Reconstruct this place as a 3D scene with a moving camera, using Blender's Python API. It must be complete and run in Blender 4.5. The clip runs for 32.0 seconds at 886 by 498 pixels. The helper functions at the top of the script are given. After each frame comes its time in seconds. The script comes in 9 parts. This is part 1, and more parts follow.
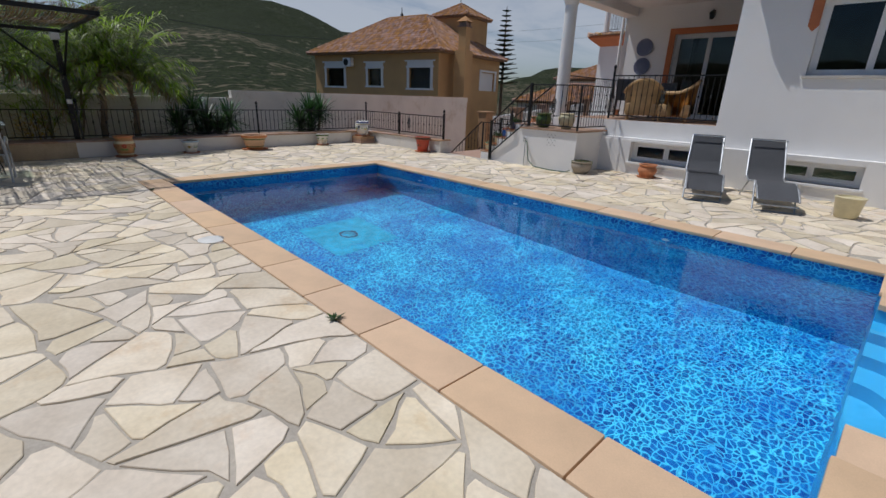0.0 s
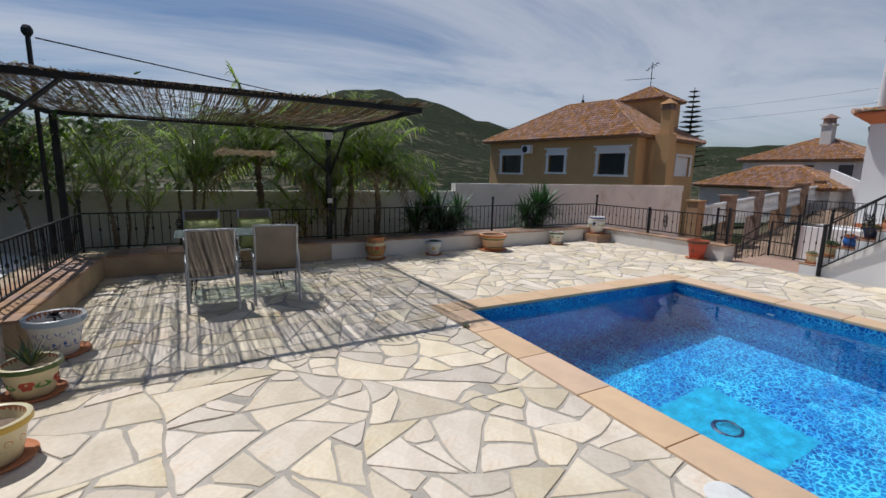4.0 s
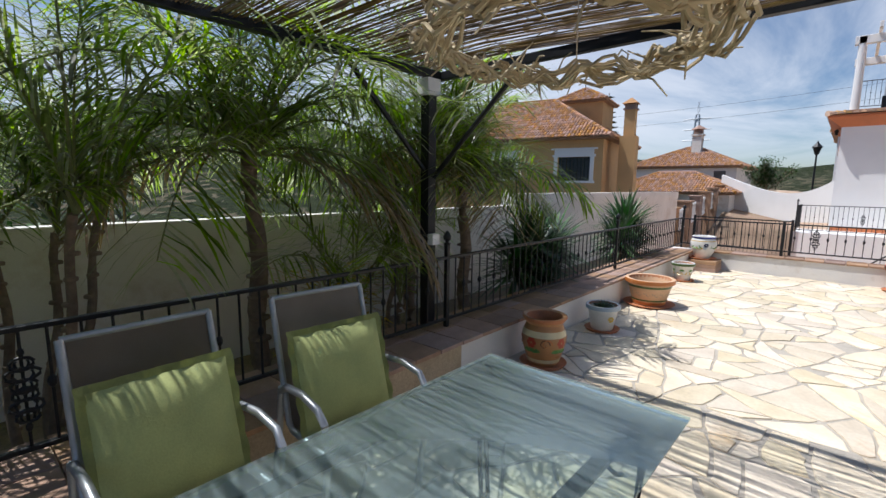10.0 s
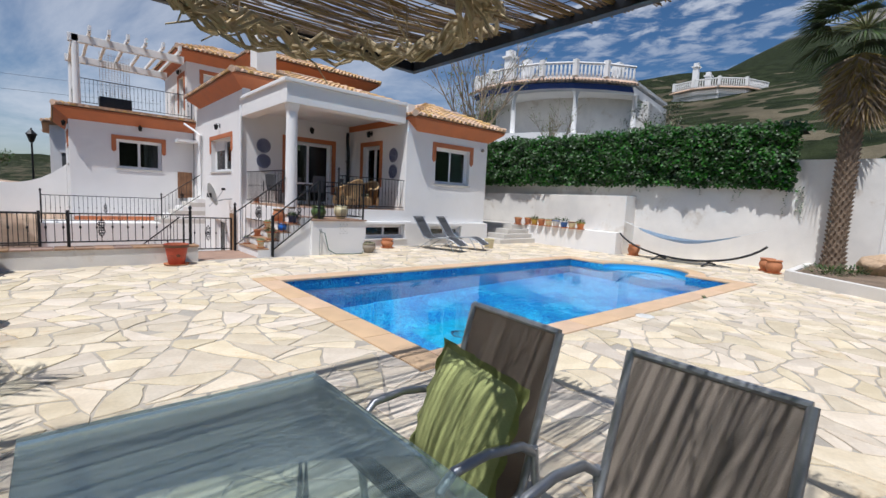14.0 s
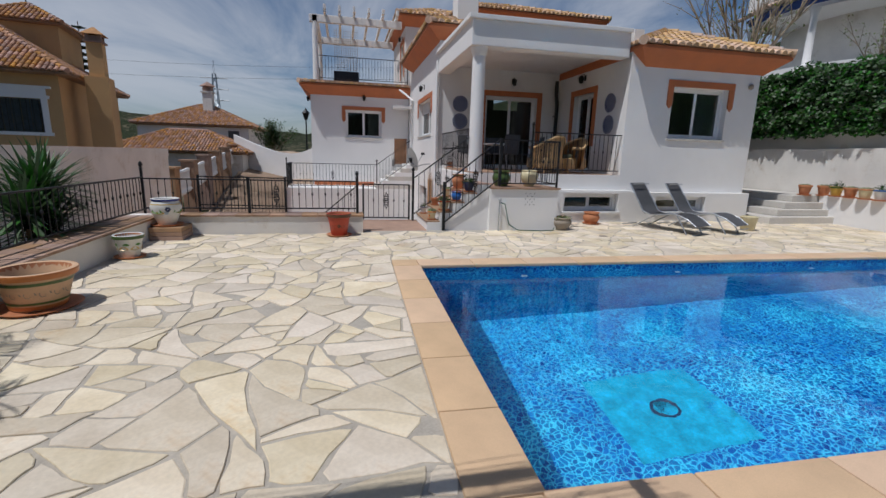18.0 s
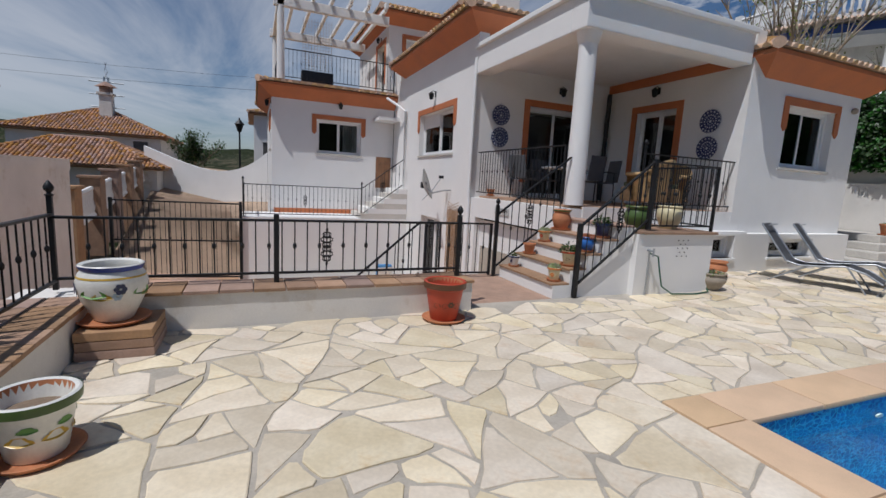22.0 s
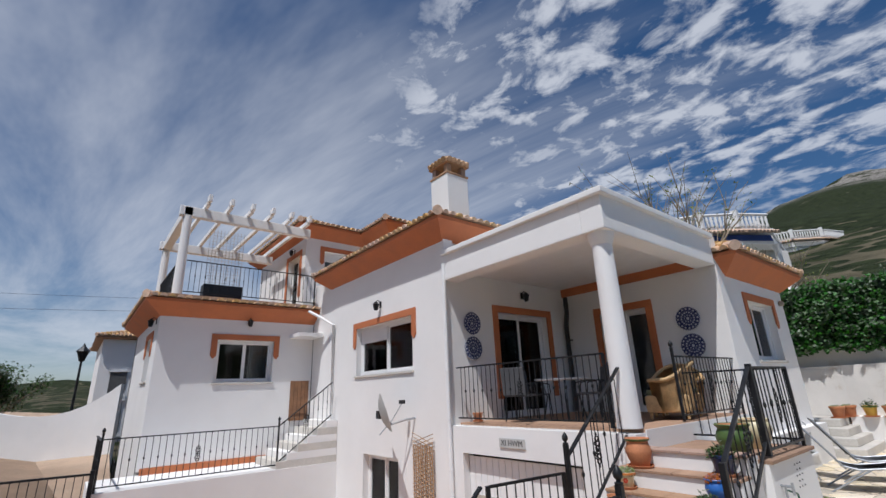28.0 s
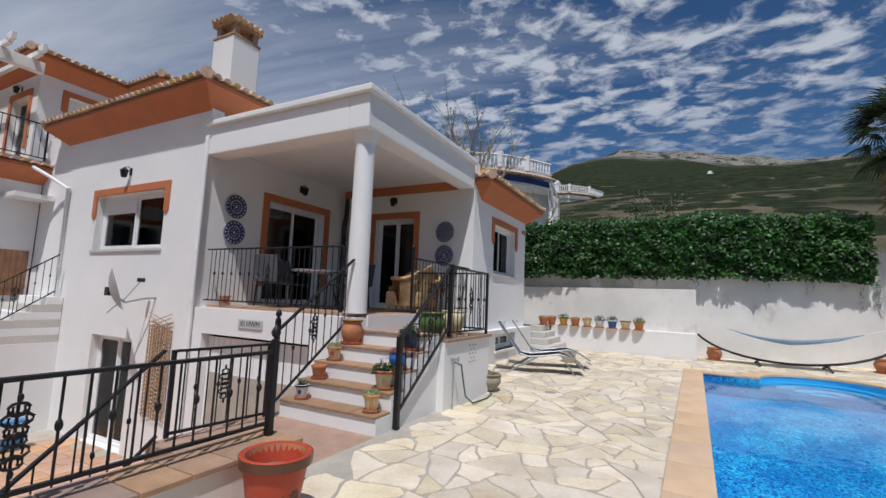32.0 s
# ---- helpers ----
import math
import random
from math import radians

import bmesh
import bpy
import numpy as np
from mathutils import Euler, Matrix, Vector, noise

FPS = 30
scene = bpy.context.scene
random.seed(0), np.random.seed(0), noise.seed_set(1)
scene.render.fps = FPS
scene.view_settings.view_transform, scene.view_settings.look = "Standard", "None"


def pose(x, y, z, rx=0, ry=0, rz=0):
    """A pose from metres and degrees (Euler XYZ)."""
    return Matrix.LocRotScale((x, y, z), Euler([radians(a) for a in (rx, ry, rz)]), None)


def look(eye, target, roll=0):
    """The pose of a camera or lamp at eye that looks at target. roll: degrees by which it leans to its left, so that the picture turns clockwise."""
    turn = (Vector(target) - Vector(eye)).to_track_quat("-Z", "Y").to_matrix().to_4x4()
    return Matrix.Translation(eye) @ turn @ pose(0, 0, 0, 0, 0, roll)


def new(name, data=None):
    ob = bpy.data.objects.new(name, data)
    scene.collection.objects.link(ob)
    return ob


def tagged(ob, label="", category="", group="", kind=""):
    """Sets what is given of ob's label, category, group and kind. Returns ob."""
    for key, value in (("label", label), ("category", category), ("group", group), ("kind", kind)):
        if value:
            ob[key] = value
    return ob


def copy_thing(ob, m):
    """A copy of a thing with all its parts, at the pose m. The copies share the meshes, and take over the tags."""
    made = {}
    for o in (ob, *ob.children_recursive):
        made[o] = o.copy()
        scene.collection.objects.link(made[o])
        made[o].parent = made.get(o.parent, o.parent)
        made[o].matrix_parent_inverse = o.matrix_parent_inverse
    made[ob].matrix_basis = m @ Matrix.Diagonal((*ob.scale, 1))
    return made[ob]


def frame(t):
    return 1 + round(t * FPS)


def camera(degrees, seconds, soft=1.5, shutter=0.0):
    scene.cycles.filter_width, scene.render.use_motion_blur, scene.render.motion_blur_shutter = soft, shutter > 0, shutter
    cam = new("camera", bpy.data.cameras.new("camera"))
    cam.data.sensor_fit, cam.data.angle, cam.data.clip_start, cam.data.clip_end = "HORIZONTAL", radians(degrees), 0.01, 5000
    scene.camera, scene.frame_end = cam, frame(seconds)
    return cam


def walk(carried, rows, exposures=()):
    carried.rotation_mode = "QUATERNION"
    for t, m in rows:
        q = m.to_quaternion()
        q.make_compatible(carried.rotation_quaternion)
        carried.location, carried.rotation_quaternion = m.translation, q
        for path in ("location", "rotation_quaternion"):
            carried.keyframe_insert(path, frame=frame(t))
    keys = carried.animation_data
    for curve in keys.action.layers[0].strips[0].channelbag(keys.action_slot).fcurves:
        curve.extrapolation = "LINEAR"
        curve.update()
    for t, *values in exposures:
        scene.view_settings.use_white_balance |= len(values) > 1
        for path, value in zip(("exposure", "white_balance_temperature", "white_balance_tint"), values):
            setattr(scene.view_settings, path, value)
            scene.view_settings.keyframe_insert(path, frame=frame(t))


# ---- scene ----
cam = camera(89.7, 32.0)
PATH = [
    (0, (1.5, -0.31, 1.6), (0.178, 1.045, 0.947), 2.0),
    (0.5, (1.245, -0.54, 1.62), (-0.474, 0.24, 0.967), 1.7),
    (1, (0.9, -0.7, 1.668), (-0.911, -0.152, 1.025), 0.2),
    (1.5, (0.507, -0.953, 1.73), (-1.3, -0.35, 1.122), -0.6),
    (2, (-0.062, -1.033, 1.749), (-1.859, -0.344, 1.207), 0.0),
    (2.5, (-0.642, -1.158, 1.771), (-2.414, -0.351, 1.314), 0.8),
    (3, (-1.244, -1.218, 1.752), (-2.98, -0.308, 1.354), 0.8),
    (3.5, (-1.847, -1.325, 1.838), (-3.568, -0.373, 1.475), 1.1),
    (5.5, (-4.315, -1.436, 1.694), (-5.998, -0.388, 1.436), 1.2),
    (6, (-4.972, -1.4, 1.664), (-6.665, -0.357, 1.443), 0.6),
    (6.5, (-5.488, -1.488, 1.669), (-7.191, -0.457, 1.473), 0.6),
    (7, (-6.051, -1.487, 1.729), (-7.791, -0.519, 1.548), 0.7),
    (7.5, (-6.644, -1.466, 1.699), (-8.398, -0.52, 1.535), 1.2),
    (8, (-7.234, -1.404, 1.661), (-9.004, -0.486, 1.502), 1.8),
    (8.5, (-7.746, -1.416, 1.661), (-9.535, -0.535, 1.509), 3.1),
    (9, (-8.112, -1.583, 1.686), (-9.764, -0.479, 1.458), 1.2),
    (9.5, (-8.554, -1.546, 1.677), (-10.155, -0.368, 1.457), -0.2),
    (10, (-9.14, -1.706, 1.682), (-10.469, -0.239, 1.397), 0.7),
    (11, (-10.013, -1.657, 1.649), (-10.73, 0.188, 1.362), -0.4),
    (11.5, (-10.266, -1.669, 1.651), (-10.384, 0.308, 1.375), -1.3),
    (11.7, (-10.41, -1.6, 1.632), (-10.26, 0.38, 1.357), -0.3),
    (12, (-10.4, -1.256, 1.605), (-9.887, 0.661, 1.331), 1.4),
    (12.5, (-10.631, -1.214, 1.576), (-9.614, 0.49, 1.326), 3.8),
    (13, (-10.746, -1.275, 1.678), (-9.581, 0.331, 1.431), 4.0),
    (13.5, (-10.658, -1.367, 1.575), (-9.429, 0.194, 1.347), 3.3),
    (14, (-10.262, -1.651, 1.59), (-8.946, -0.16, 1.372), 2.8),
    (14.5, (-9.906, -1.757, 1.537), (-8.47, -0.383, 1.313), 2.8),
    (15.5, (-9.0, -1.76, 1.517), (-7.545, -0.41, 1.257), 4.2),
    (16.5, (-8.125, -1.376, 1.502), (-6.653, -0.054, 1.208), 5.8),
    (17, (-7.951, -0.95, 1.509), (-6.783, 0.633, 1.147), 5.4),
    (17.5, (-8.034, -0.403, 1.554), (-7.223, 1.383, 1.162), 4.2),
    (18, (-8.226, 0.132, 1.553), (-7.803, 2.043, 1.143), 1.6),
    (18.5, (-8.537, 0.659, 1.533), (-8.316, 2.604, 1.122), 2.7),
    (19, (-8.813, 1.185, 1.561), (-8.543, 3.124, 1.151), 2.7),
    (19.5, (-9.148, 1.715, 1.599), (-8.782, 3.641, 1.204), 3.5),
    (20, (-9.454, 2.203, 1.66), (-8.977, 4.11, 1.291), 3.2),
    (20.5, (-9.731, 2.759, 1.604), (-9.18, 4.65, 1.26), 3.3),
    (21, (-9.974, 3.318, 1.562), (-9.348, 5.19, 1.239), 2.6),
    (21.5, (-10.084, 3.917, 1.523), (-9.399, 5.769, 1.207), 2.5),
    (22, (-10.249, 4.501, 1.476), (-9.469, 6.318, 1.178), 3.1),
    (22.5, (-10.381, 5.042, 1.453), (-9.546, 6.833, 1.145), 2.9),
    (23, (-10.572, 5.575, 1.476), (-9.729, 7.358, 1.144), 2.6),
    (23.5, (-10.78, 6.064, 1.461), (-9.923, 7.839, 1.125), 2.1),
    (24, (-10.82, 6.539, 1.508), (-9.938, 8.302, 1.168), 2.0),
    (24.5, (-10.979, 6.917, 1.518), (-10.029, 8.647, 1.197), 1.8),
    (26.5, (-11.236, 7.265, 1.691), (-10.042, 8.86, 1.865), -1.0),
    (27, (-11.22, 7.265, 1.719), (-10.012, 8.817, 2.077), -1.4),
    (27.5, (-11.23, 7.251, 1.752), (-10.021, 8.766, 2.244), -1.9),
    (28, (-11.229, 7.238, 1.77), (-10.025, 8.713, 2.381), -2.3),
    (28.5, (-11.239, 7.221, 1.776), (-10.043, 8.668, 2.464), -2.5),
    (29, (-11.197, 7.224, 1.733), (-10.006, 8.671, 2.431), -0.2),
    (29.5, (-11.152, 7.219, 1.672), (-9.958, 8.67, 2.358), 0.9),
    (30, (-11.123, 7.194, 1.653), (-9.898, 8.636, 2.302), 1.3),
    (30.5, (-11.068, 7.11, 1.609), (-9.739, 8.491, 2.179), 1.8),
    (31, (-10.951, 6.885, 1.547), (-9.517, 8.208, 1.989), 2.2),
    (31.5, (-10.794, 6.626, 1.492), (-9.259, 7.868, 1.807), 2.4),
    (32, (-10.568, 6.448, 1.466), (-8.813, 7.38, 1.689), 2.3),
]
SIZE = 0.905  # the plan below is drawn a little large; everything is brought to metres at the end
walk(cam, [(t, look(Vector(eye) * SIZE, Vector(target) * SIZE, roll)) for t, eye, target, roll in PATH], [(t, e, 6050, 12) for t, e in ((0, -0.4), (1, -0.35), (3, -0.25), (6, 0.0), (8, 0.2), (9, 0.5), (10.5, 0.4), (13, 0.1), (14, 0.1), (17, -0.25), (19, -0.4), (24, -0.2), (28, 0.0), (32, -0.15))])

# ---- world, sun ----
SUN_FROM = Vector((-1.16, -0.57, 2.66)).normalized()
world = bpy.data.worlds.new("sky")
scene.world = world
world.use_nodes = True
wn, wl = world.node_tree.nodes, world.node_tree.links
sky = wn.new("ShaderNodeTexSky")
sky.sky_type = 'NISHITA'
sky.sun_disc = False
sky.sun_elevation = math.asin(SUN_FROM.z)
sky.sun_rotation = math.atan2(SUN_FROM.x, SUN_FROM.y)
sky.altitude = 300
sky.dust_density = 0.6
sky.ozone_density = 2.5
SKY_STRENGTH = 0.07


def wmath(op, a, b=None, c=None):
    n = wn.new("ShaderNodeMath")
    n.operation = op
    for k, v in enumerate((a, b, c)):
        if v is None:
            continue
        if isinstance(v, (int, float)):
            n.inputs[k].default_value = v
        else:
            wl.new(v, n.inputs[k])
    return n.outputs[0]


wtc = wn.new("ShaderNodeTexCoord")
wsep = wn.new("ShaderNodeSeparateXYZ")
wl.new(wtc.outputs["Generated"], wsep.inputs[0])
wz = wmath('MAXIMUM', wmath('ADD', wsep.outputs[2], 0.06), 0.03)
wcomb = wn.new("ShaderNodeCombineXYZ")
wl.new(wmath('DIVIDE', wsep.outputs[0], wz), wcomb.inputs[0])
wl.new(wmath('DIVIDE', wsep.outputs[1], wz), wcomb.inputs[1])


def wnoise(scale, detail, rough, distort=0.0, stretch=None):
    src = wcomb.outputs[0]
    if stretch:
        mp = wn.new("ShaderNodeMapping")
        mp.inputs["Scale"].default_value = stretch[:3]
        mp.inputs["Rotation"].default_value = (0, 0, radians(stretch[3]))
        mp.inputs["Location"].default_value = stretch[4]
        wl.new(src, mp.inputs[0])
        src = mp.outputs[0]
    n = wn.new("ShaderNodeTexNoise")
    n.inputs["Scale"].default_value, n.inputs["Detail"].default_value = scale, detail
    n.inputs["Roughness"].default_value, n.inputs["Distortion"].default_value = rough, distort
    wl.new(src, n.inputs["Vector"])
    return n.outputs["Fac"]


def wramp(v, lo, hi, top=1.0):
    n = wn.new("ShaderNodeMapRange")
    n.interpolation_type = 'SMOOTHSTEP'
    for k, x in ((1, lo), (2, hi), (3, 0.0), (4, top)):
        n.inputs[k].default_value = x
    wl.new(v, n.inputs[0])
    return n.outputs[0]


# high thin veils, and banks of small broken clouds
drift = wmath('MULTIPLY_ADD', wsep.outputs[0], -0.15, wmath('MULTIPLY', wsep.outputs[1], 0.17))
veil = wramp(wmath('ADD', wnoise(0.55, 7, 0.62, 0.6, (1.0, 0.45, 1, 35, (3.1, 1.7, 0))), drift), 0.42, 0.78, 0.72)
lean_ = wmath('MULTIPLY_ADD', wsep.outputs[0], 0.42, wmath('MULTIPLY', wsep.outputs[1], 0.05))
banks = wramp(wmath('ADD', wnoise(0.6, 4, 0.55, 0.3, (1, 0.7, 1, -30, (8.3, 2.4, 0))), lean_), 0.70, 0.88)
puffs = wramp(wnoise(7.5, 5, 0.6, 0.35, (1.0, 0.8, 1, 40, (0, 0, 0))), 0.43, 0.64, 0.8)
banks = wmath('MULTIPLY', banks, wramp(wsep.outputs[2], 0.18, 0.42))
cover = wmath('MAXIMUM', veil, wmath('MULTIPLY', banks, puffs))
cover = wmath('MULTIPLY', cover, wramp(wsep.outputs[2], 0.0, 0.12))
wmix = wn.new("ShaderNodeMixRGB")
wl.new(cover, wmix.inputs[0])
wsat = wn.new("ShaderNodeHueSaturation")
wsat.inputs["Saturation"].default_value, wsat.inputs["Value"].default_value = 1.22, 0.95
wl.new(sky.outputs[0], wsat.inputs["Color"])
wl.new(wsat.outputs[0], wmix.inputs[1])
wmix.inputs[2].default_value = (9.4, 9.6, 9.9, 1)
bg = wn["Background"]
bg.inputs[1].default_value = SKY_STRENGTH
wl.new(wmix.outputs[0], bg.inputs[0])

sun = new("sun", bpy.data.lights.new("sun", 'SUN'))
sun.data.energy, sun.data.angle, sun.data.color = 3.75, radians(0.53), (1.0, 0.965, 0.91)
sun.matrix_world = look(SUN_FROM * 60, (0, 0, 0))


# ---- materials ----
def shade(name, base, rough=0.7, metal=0.0, var=0.15, scale=3.0, fine=40.0, bump=0.15, dist=0.01, rand=0.0, spec=0.5, two=None, stain=None, trans=0.0, island=0.0):
    """A surface with colour changes at two scales, a fine relief, and stains in a second colour where given."""
    m = bpy.data.materials.new(name)
    m.use_nodes = True
    N, L = m.node_tree.nodes, m.node_tree.links
    p = N["Principled BSDF"]
    p.inputs["Roughness"].default_value, p.inputs["Metallic"].default_value = rough, metal
    p.inputs["Specular IOR Level"].default_value = spec
    tc = N.new("ShaderNodeTexCoord")

    def nz(s, d=4, r=0.55):
        n = N.new("ShaderNodeTexNoise")
        n.inputs["Scale"].default_value, n.inputs["Detail"].default_value, n.inputs["Roughness"].default_value = s, d, r
        L.new(tc.outputs["Object"], n.inputs["Vector"])
        return n.outputs["Fac"]

    def ramp(v, lo, hi, a, b):
        n = N.new("ShaderNodeMapRange")
        for k, x in ((1, lo), (2, hi), (3, a), (4, b)):
            n.inputs[k].default_value = x
        L.new(v, n.inputs[0])
        return n.outputs[0]

    def mul(a, b):
        n = N.new("ShaderNodeMath")
        n.operation = 'MULTIPLY'
        L.new(a, n.inputs[0]), L.new(b, n.inputs[1])
        return n.outputs[0]

    col = N.new("ShaderNodeRGB")
    col.outputs[0].default_value = (*base, 1)
    out = col.outputs[0]
    coarse, small = nz(scale), nz(fine, 3)
    if two:
        mx = N.new("ShaderNodeMixRGB")
        L.new(ramp(coarse, 0.38, 0.62, 0, 1), mx.inputs[0]), L.new(out, mx.inputs[1])
        mx.inputs[2].default_value = (*two, 1)
        out = mx.outputs[0]
    if stain:
        mx = N.new("ShaderNodeMixRGB")
        L.new(ramp(nz(scale * 0.6, 7, 0.7), 0.56, 0.72, 0, stain[3]), mx.inputs[0]), L.new(out, mx.inputs[1])
        mx.inputs[2].default_value = (*stain[:3], 1)
        out = mx.outputs[0]
    val = mul(ramp(coarse, 0.3, 0.7, 1 - var, 1 + var), ramp(small, 0.3, 0.7, 1 - var * 0.5, 1 + var * 0.5))
    if rand or island:
        info = N.new("ShaderNodeObjectInfo").outputs["Random"] if rand else N.new("ShaderNodeNewGeometry").outputs["Random Per Island"]
        r = rand or island
        val = mul(val, ramp(info, 0, 1, 1 - r, 1 + r))
        hue = N.new("ShaderNodeHueSaturation")
        wn2 = N.new("ShaderNodeTexWhiteNoise")
        wn2.noise_dimensions = '1D'
        L.new(info, wn2.inputs["W"])
        L.new(ramp(wn2.outputs["Value"], 0, 1, 1 - r * 1.2, 1 + r * 1.2), hue.inputs["Saturation"])
        L.new(ramp(wn2.outputs["Value"], 0, 1, 0.5 - r * 0.05, 0.5 + r * 0.05), hue.inputs["Hue"])
        L.new(out, hue.inputs["Color"])
        out = hue.outputs[0]
    vm = N.new("ShaderNodeVectorMath")
    vm.operation = 'SCALE'
    L.new(out, vm.inputs[0]), L.new(val, vm.inputs["Scale"])
    L.new(vm.outputs[0], p.inputs["Base Color"])
    if bump:
        b = N.new("ShaderNodeBump")
        b.inputs["Strength"].default_value, b.inputs["Distance"].default_value = bump, dist
        L.new(small, b.inputs["Height"]), L.new(b.outputs[0], p.inputs["Normal"])
    L.new(ramp(coarse, 0.3, 0.7, max(0.02, rough - 0.08), min(1, rough + 0.08)), p.inputs["Roughness"])
    if trans:
        ts = N.new("ShaderNodeBsdfTranslucent")
        L.new(vm.outputs[0], ts.inputs[0])
        ms = N.new("ShaderNodeMixShader")
        ms.inputs[0].default_value = trans
        L.new(p.outputs[0], ms.inputs[1]), L.new(ts.outputs[0], ms.inputs[2])
        L.new(ms.outputs[0], N["Material Output"].inputs[0])
    return m


WHITE = shade("white_render", (0.80, 0.79, 0.77), 0.85, var=0.035, scale=0.8, fine=120, bump=0.25, dist=0.004, stain=(0.66, 0.64, 0.60, 0.25))
WHITE_OLD = shade("weathered_white_render", (0.74, 0.71, 0.66), 0.9, var=0.07, scale=1.4, fine=90, bump=0.3, dist=0.006, stain=(0.48, 0.39, 0.28, 0.8))
STAINED = shade("stained_render", (0.44, 0.34, 0.22), 0.9, var=0.25, scale=1.6, fine=60, bump=0.3, dist=0.006, stain=(0.22, 0.17, 0.12, 0.8))
PLASTER = shade("ceiling_white", (0.78, 0.77, 0.75), 0.9, var=0.03, bump=0.1)
ORANGE = shade("terracotta_paint", (0.50, 0.165, 0.065), 0.75, var=0.10, scale=2, fine=80, bump=0.1)
ROOF = shade("roof_tile_clay", (0.60, 0.40, 0.24), 0.85, var=0.18, scale=5, fine=60, bump=0.3, rand=0.22, stain=(0.36, 0.25, 0.17, 0.7))
ROOF_DARK = shade("old_roof_tile_clay", (0.42, 0.24, 0.145), 0.9, var=0.22, scale=4, fine=50, bump=0.3, rand=0.22, stain=(0.25, 0.17, 0.12, 0.8))
ROOF_UNDER = shade("roof_bed", (0.30, 0.18, 0.11), 0.9, var=0.2)
BRICKCAP = shade("clay_paver", (0.37, 0.235, 0.16), 0.85, var=0.15, scale=5, fine=50, bump=0.3, rand=0.2, stain=(0.34, 0.24, 0.18, 0.6))
PAVER = shade("yard_paver", (0.56, 0.34, 0.22), 0.85, var=0.12, scale=2.5, fine=50, bump=0.25, rand=0.14, stain=(0.62, 0.50, 0.38, 0.5))
FLAG = shade("flagstone", (0.70, 0.59, 0.43), 0.75, var=0.13, scale=2.4, fine=30, bump=0.25, dist=0.006, rand=0.15, two=(0.70, 0.61, 0.47), stain=(0.56, 0.38, 0.20, 0.75))
GROUT = shade("grey_mortar", (0.43, 0.385, 0.32), 0.95, var=0.18, scale=3, fine=60, bump=0.4)
COPING = shade("sandstone_coping", (0.66, 0.46, 0.29), 0.85, var=0.08, scale=3, fine=140, bump=0.3, dist=0.004, rand=0.06, stain=(0.52, 0.36, 0.24, 0.35))
IRON = shade("black_iron", (0.012, 0.013, 0.015), 0.45, metal=0.3, var=0.3, scale=6, fine=60, bump=0.15, dist=0.003)
ALU = shade("grey_aluminium", (0.42, 0.44, 0.46), 0.4, metal=0.7, var=0.12, scale=8, bump=0.05)
WHITE_PVC = shade("white_aluminium", (0.82, 0.82, 0.81), 0.4, var=0.03, bump=0.03)
# dark grey: the shade inside the rooms is put into the colour
ROOM_SHADE = shade("room_shade_grey", (0.10, 0.10, 0.10), 0.9, var=0.2)
CURTAIN = shade("curtain_cloth", (0.55, 0.55, 0.54), 0.9, var=0.15, scale=4, bump=0.1)
OCHRE = shade("ochre_render", (0.55, 0.34, 0.155), 0.9, var=0.08, scale=0.7, fine=80, bump=0.2, stain=(0.42, 0.25, 0.12, 0.45))
SOIL = shade("dry_soil", (0.22, 0.16, 0.11), 1.0, var=0.3, scale=2, fine=30, bump=0.6, dist=0.03)
CONCRETE = shade("concrete_road", (0.56, 0.53, 0.48), 0.9, var=0.12, scale=0.8, fine=20, bump=0.3)
DRIVE = shade("drive_paver", (0.52, 0.38, 0.27), 0.9, var=0.12, scale=0.9, fine=14, bump=0.3, stain=(0.60, 0.50, 0.40, 0.5))
SCRUB = shade("scrub_hillside", (0.125, 0.125, 0.06), 1.0, var=0.35, scale=0.05, fine=0.5, bump=0.3, dist=1.0, two=(0.26, 0.21, 0.125), stain=(0.05, 0.07, 0.03, 0.9))
ROCKHILL = shade("rocky_ridge", (0.24, 0.22, 0.19), 1.0, var=0.3, scale=0.04, fine=0.4, bump=0.5, dist=2.0, two=(0.09, 0.10, 0.05), stain=(0.05, 0.07, 0.03, 0.9))


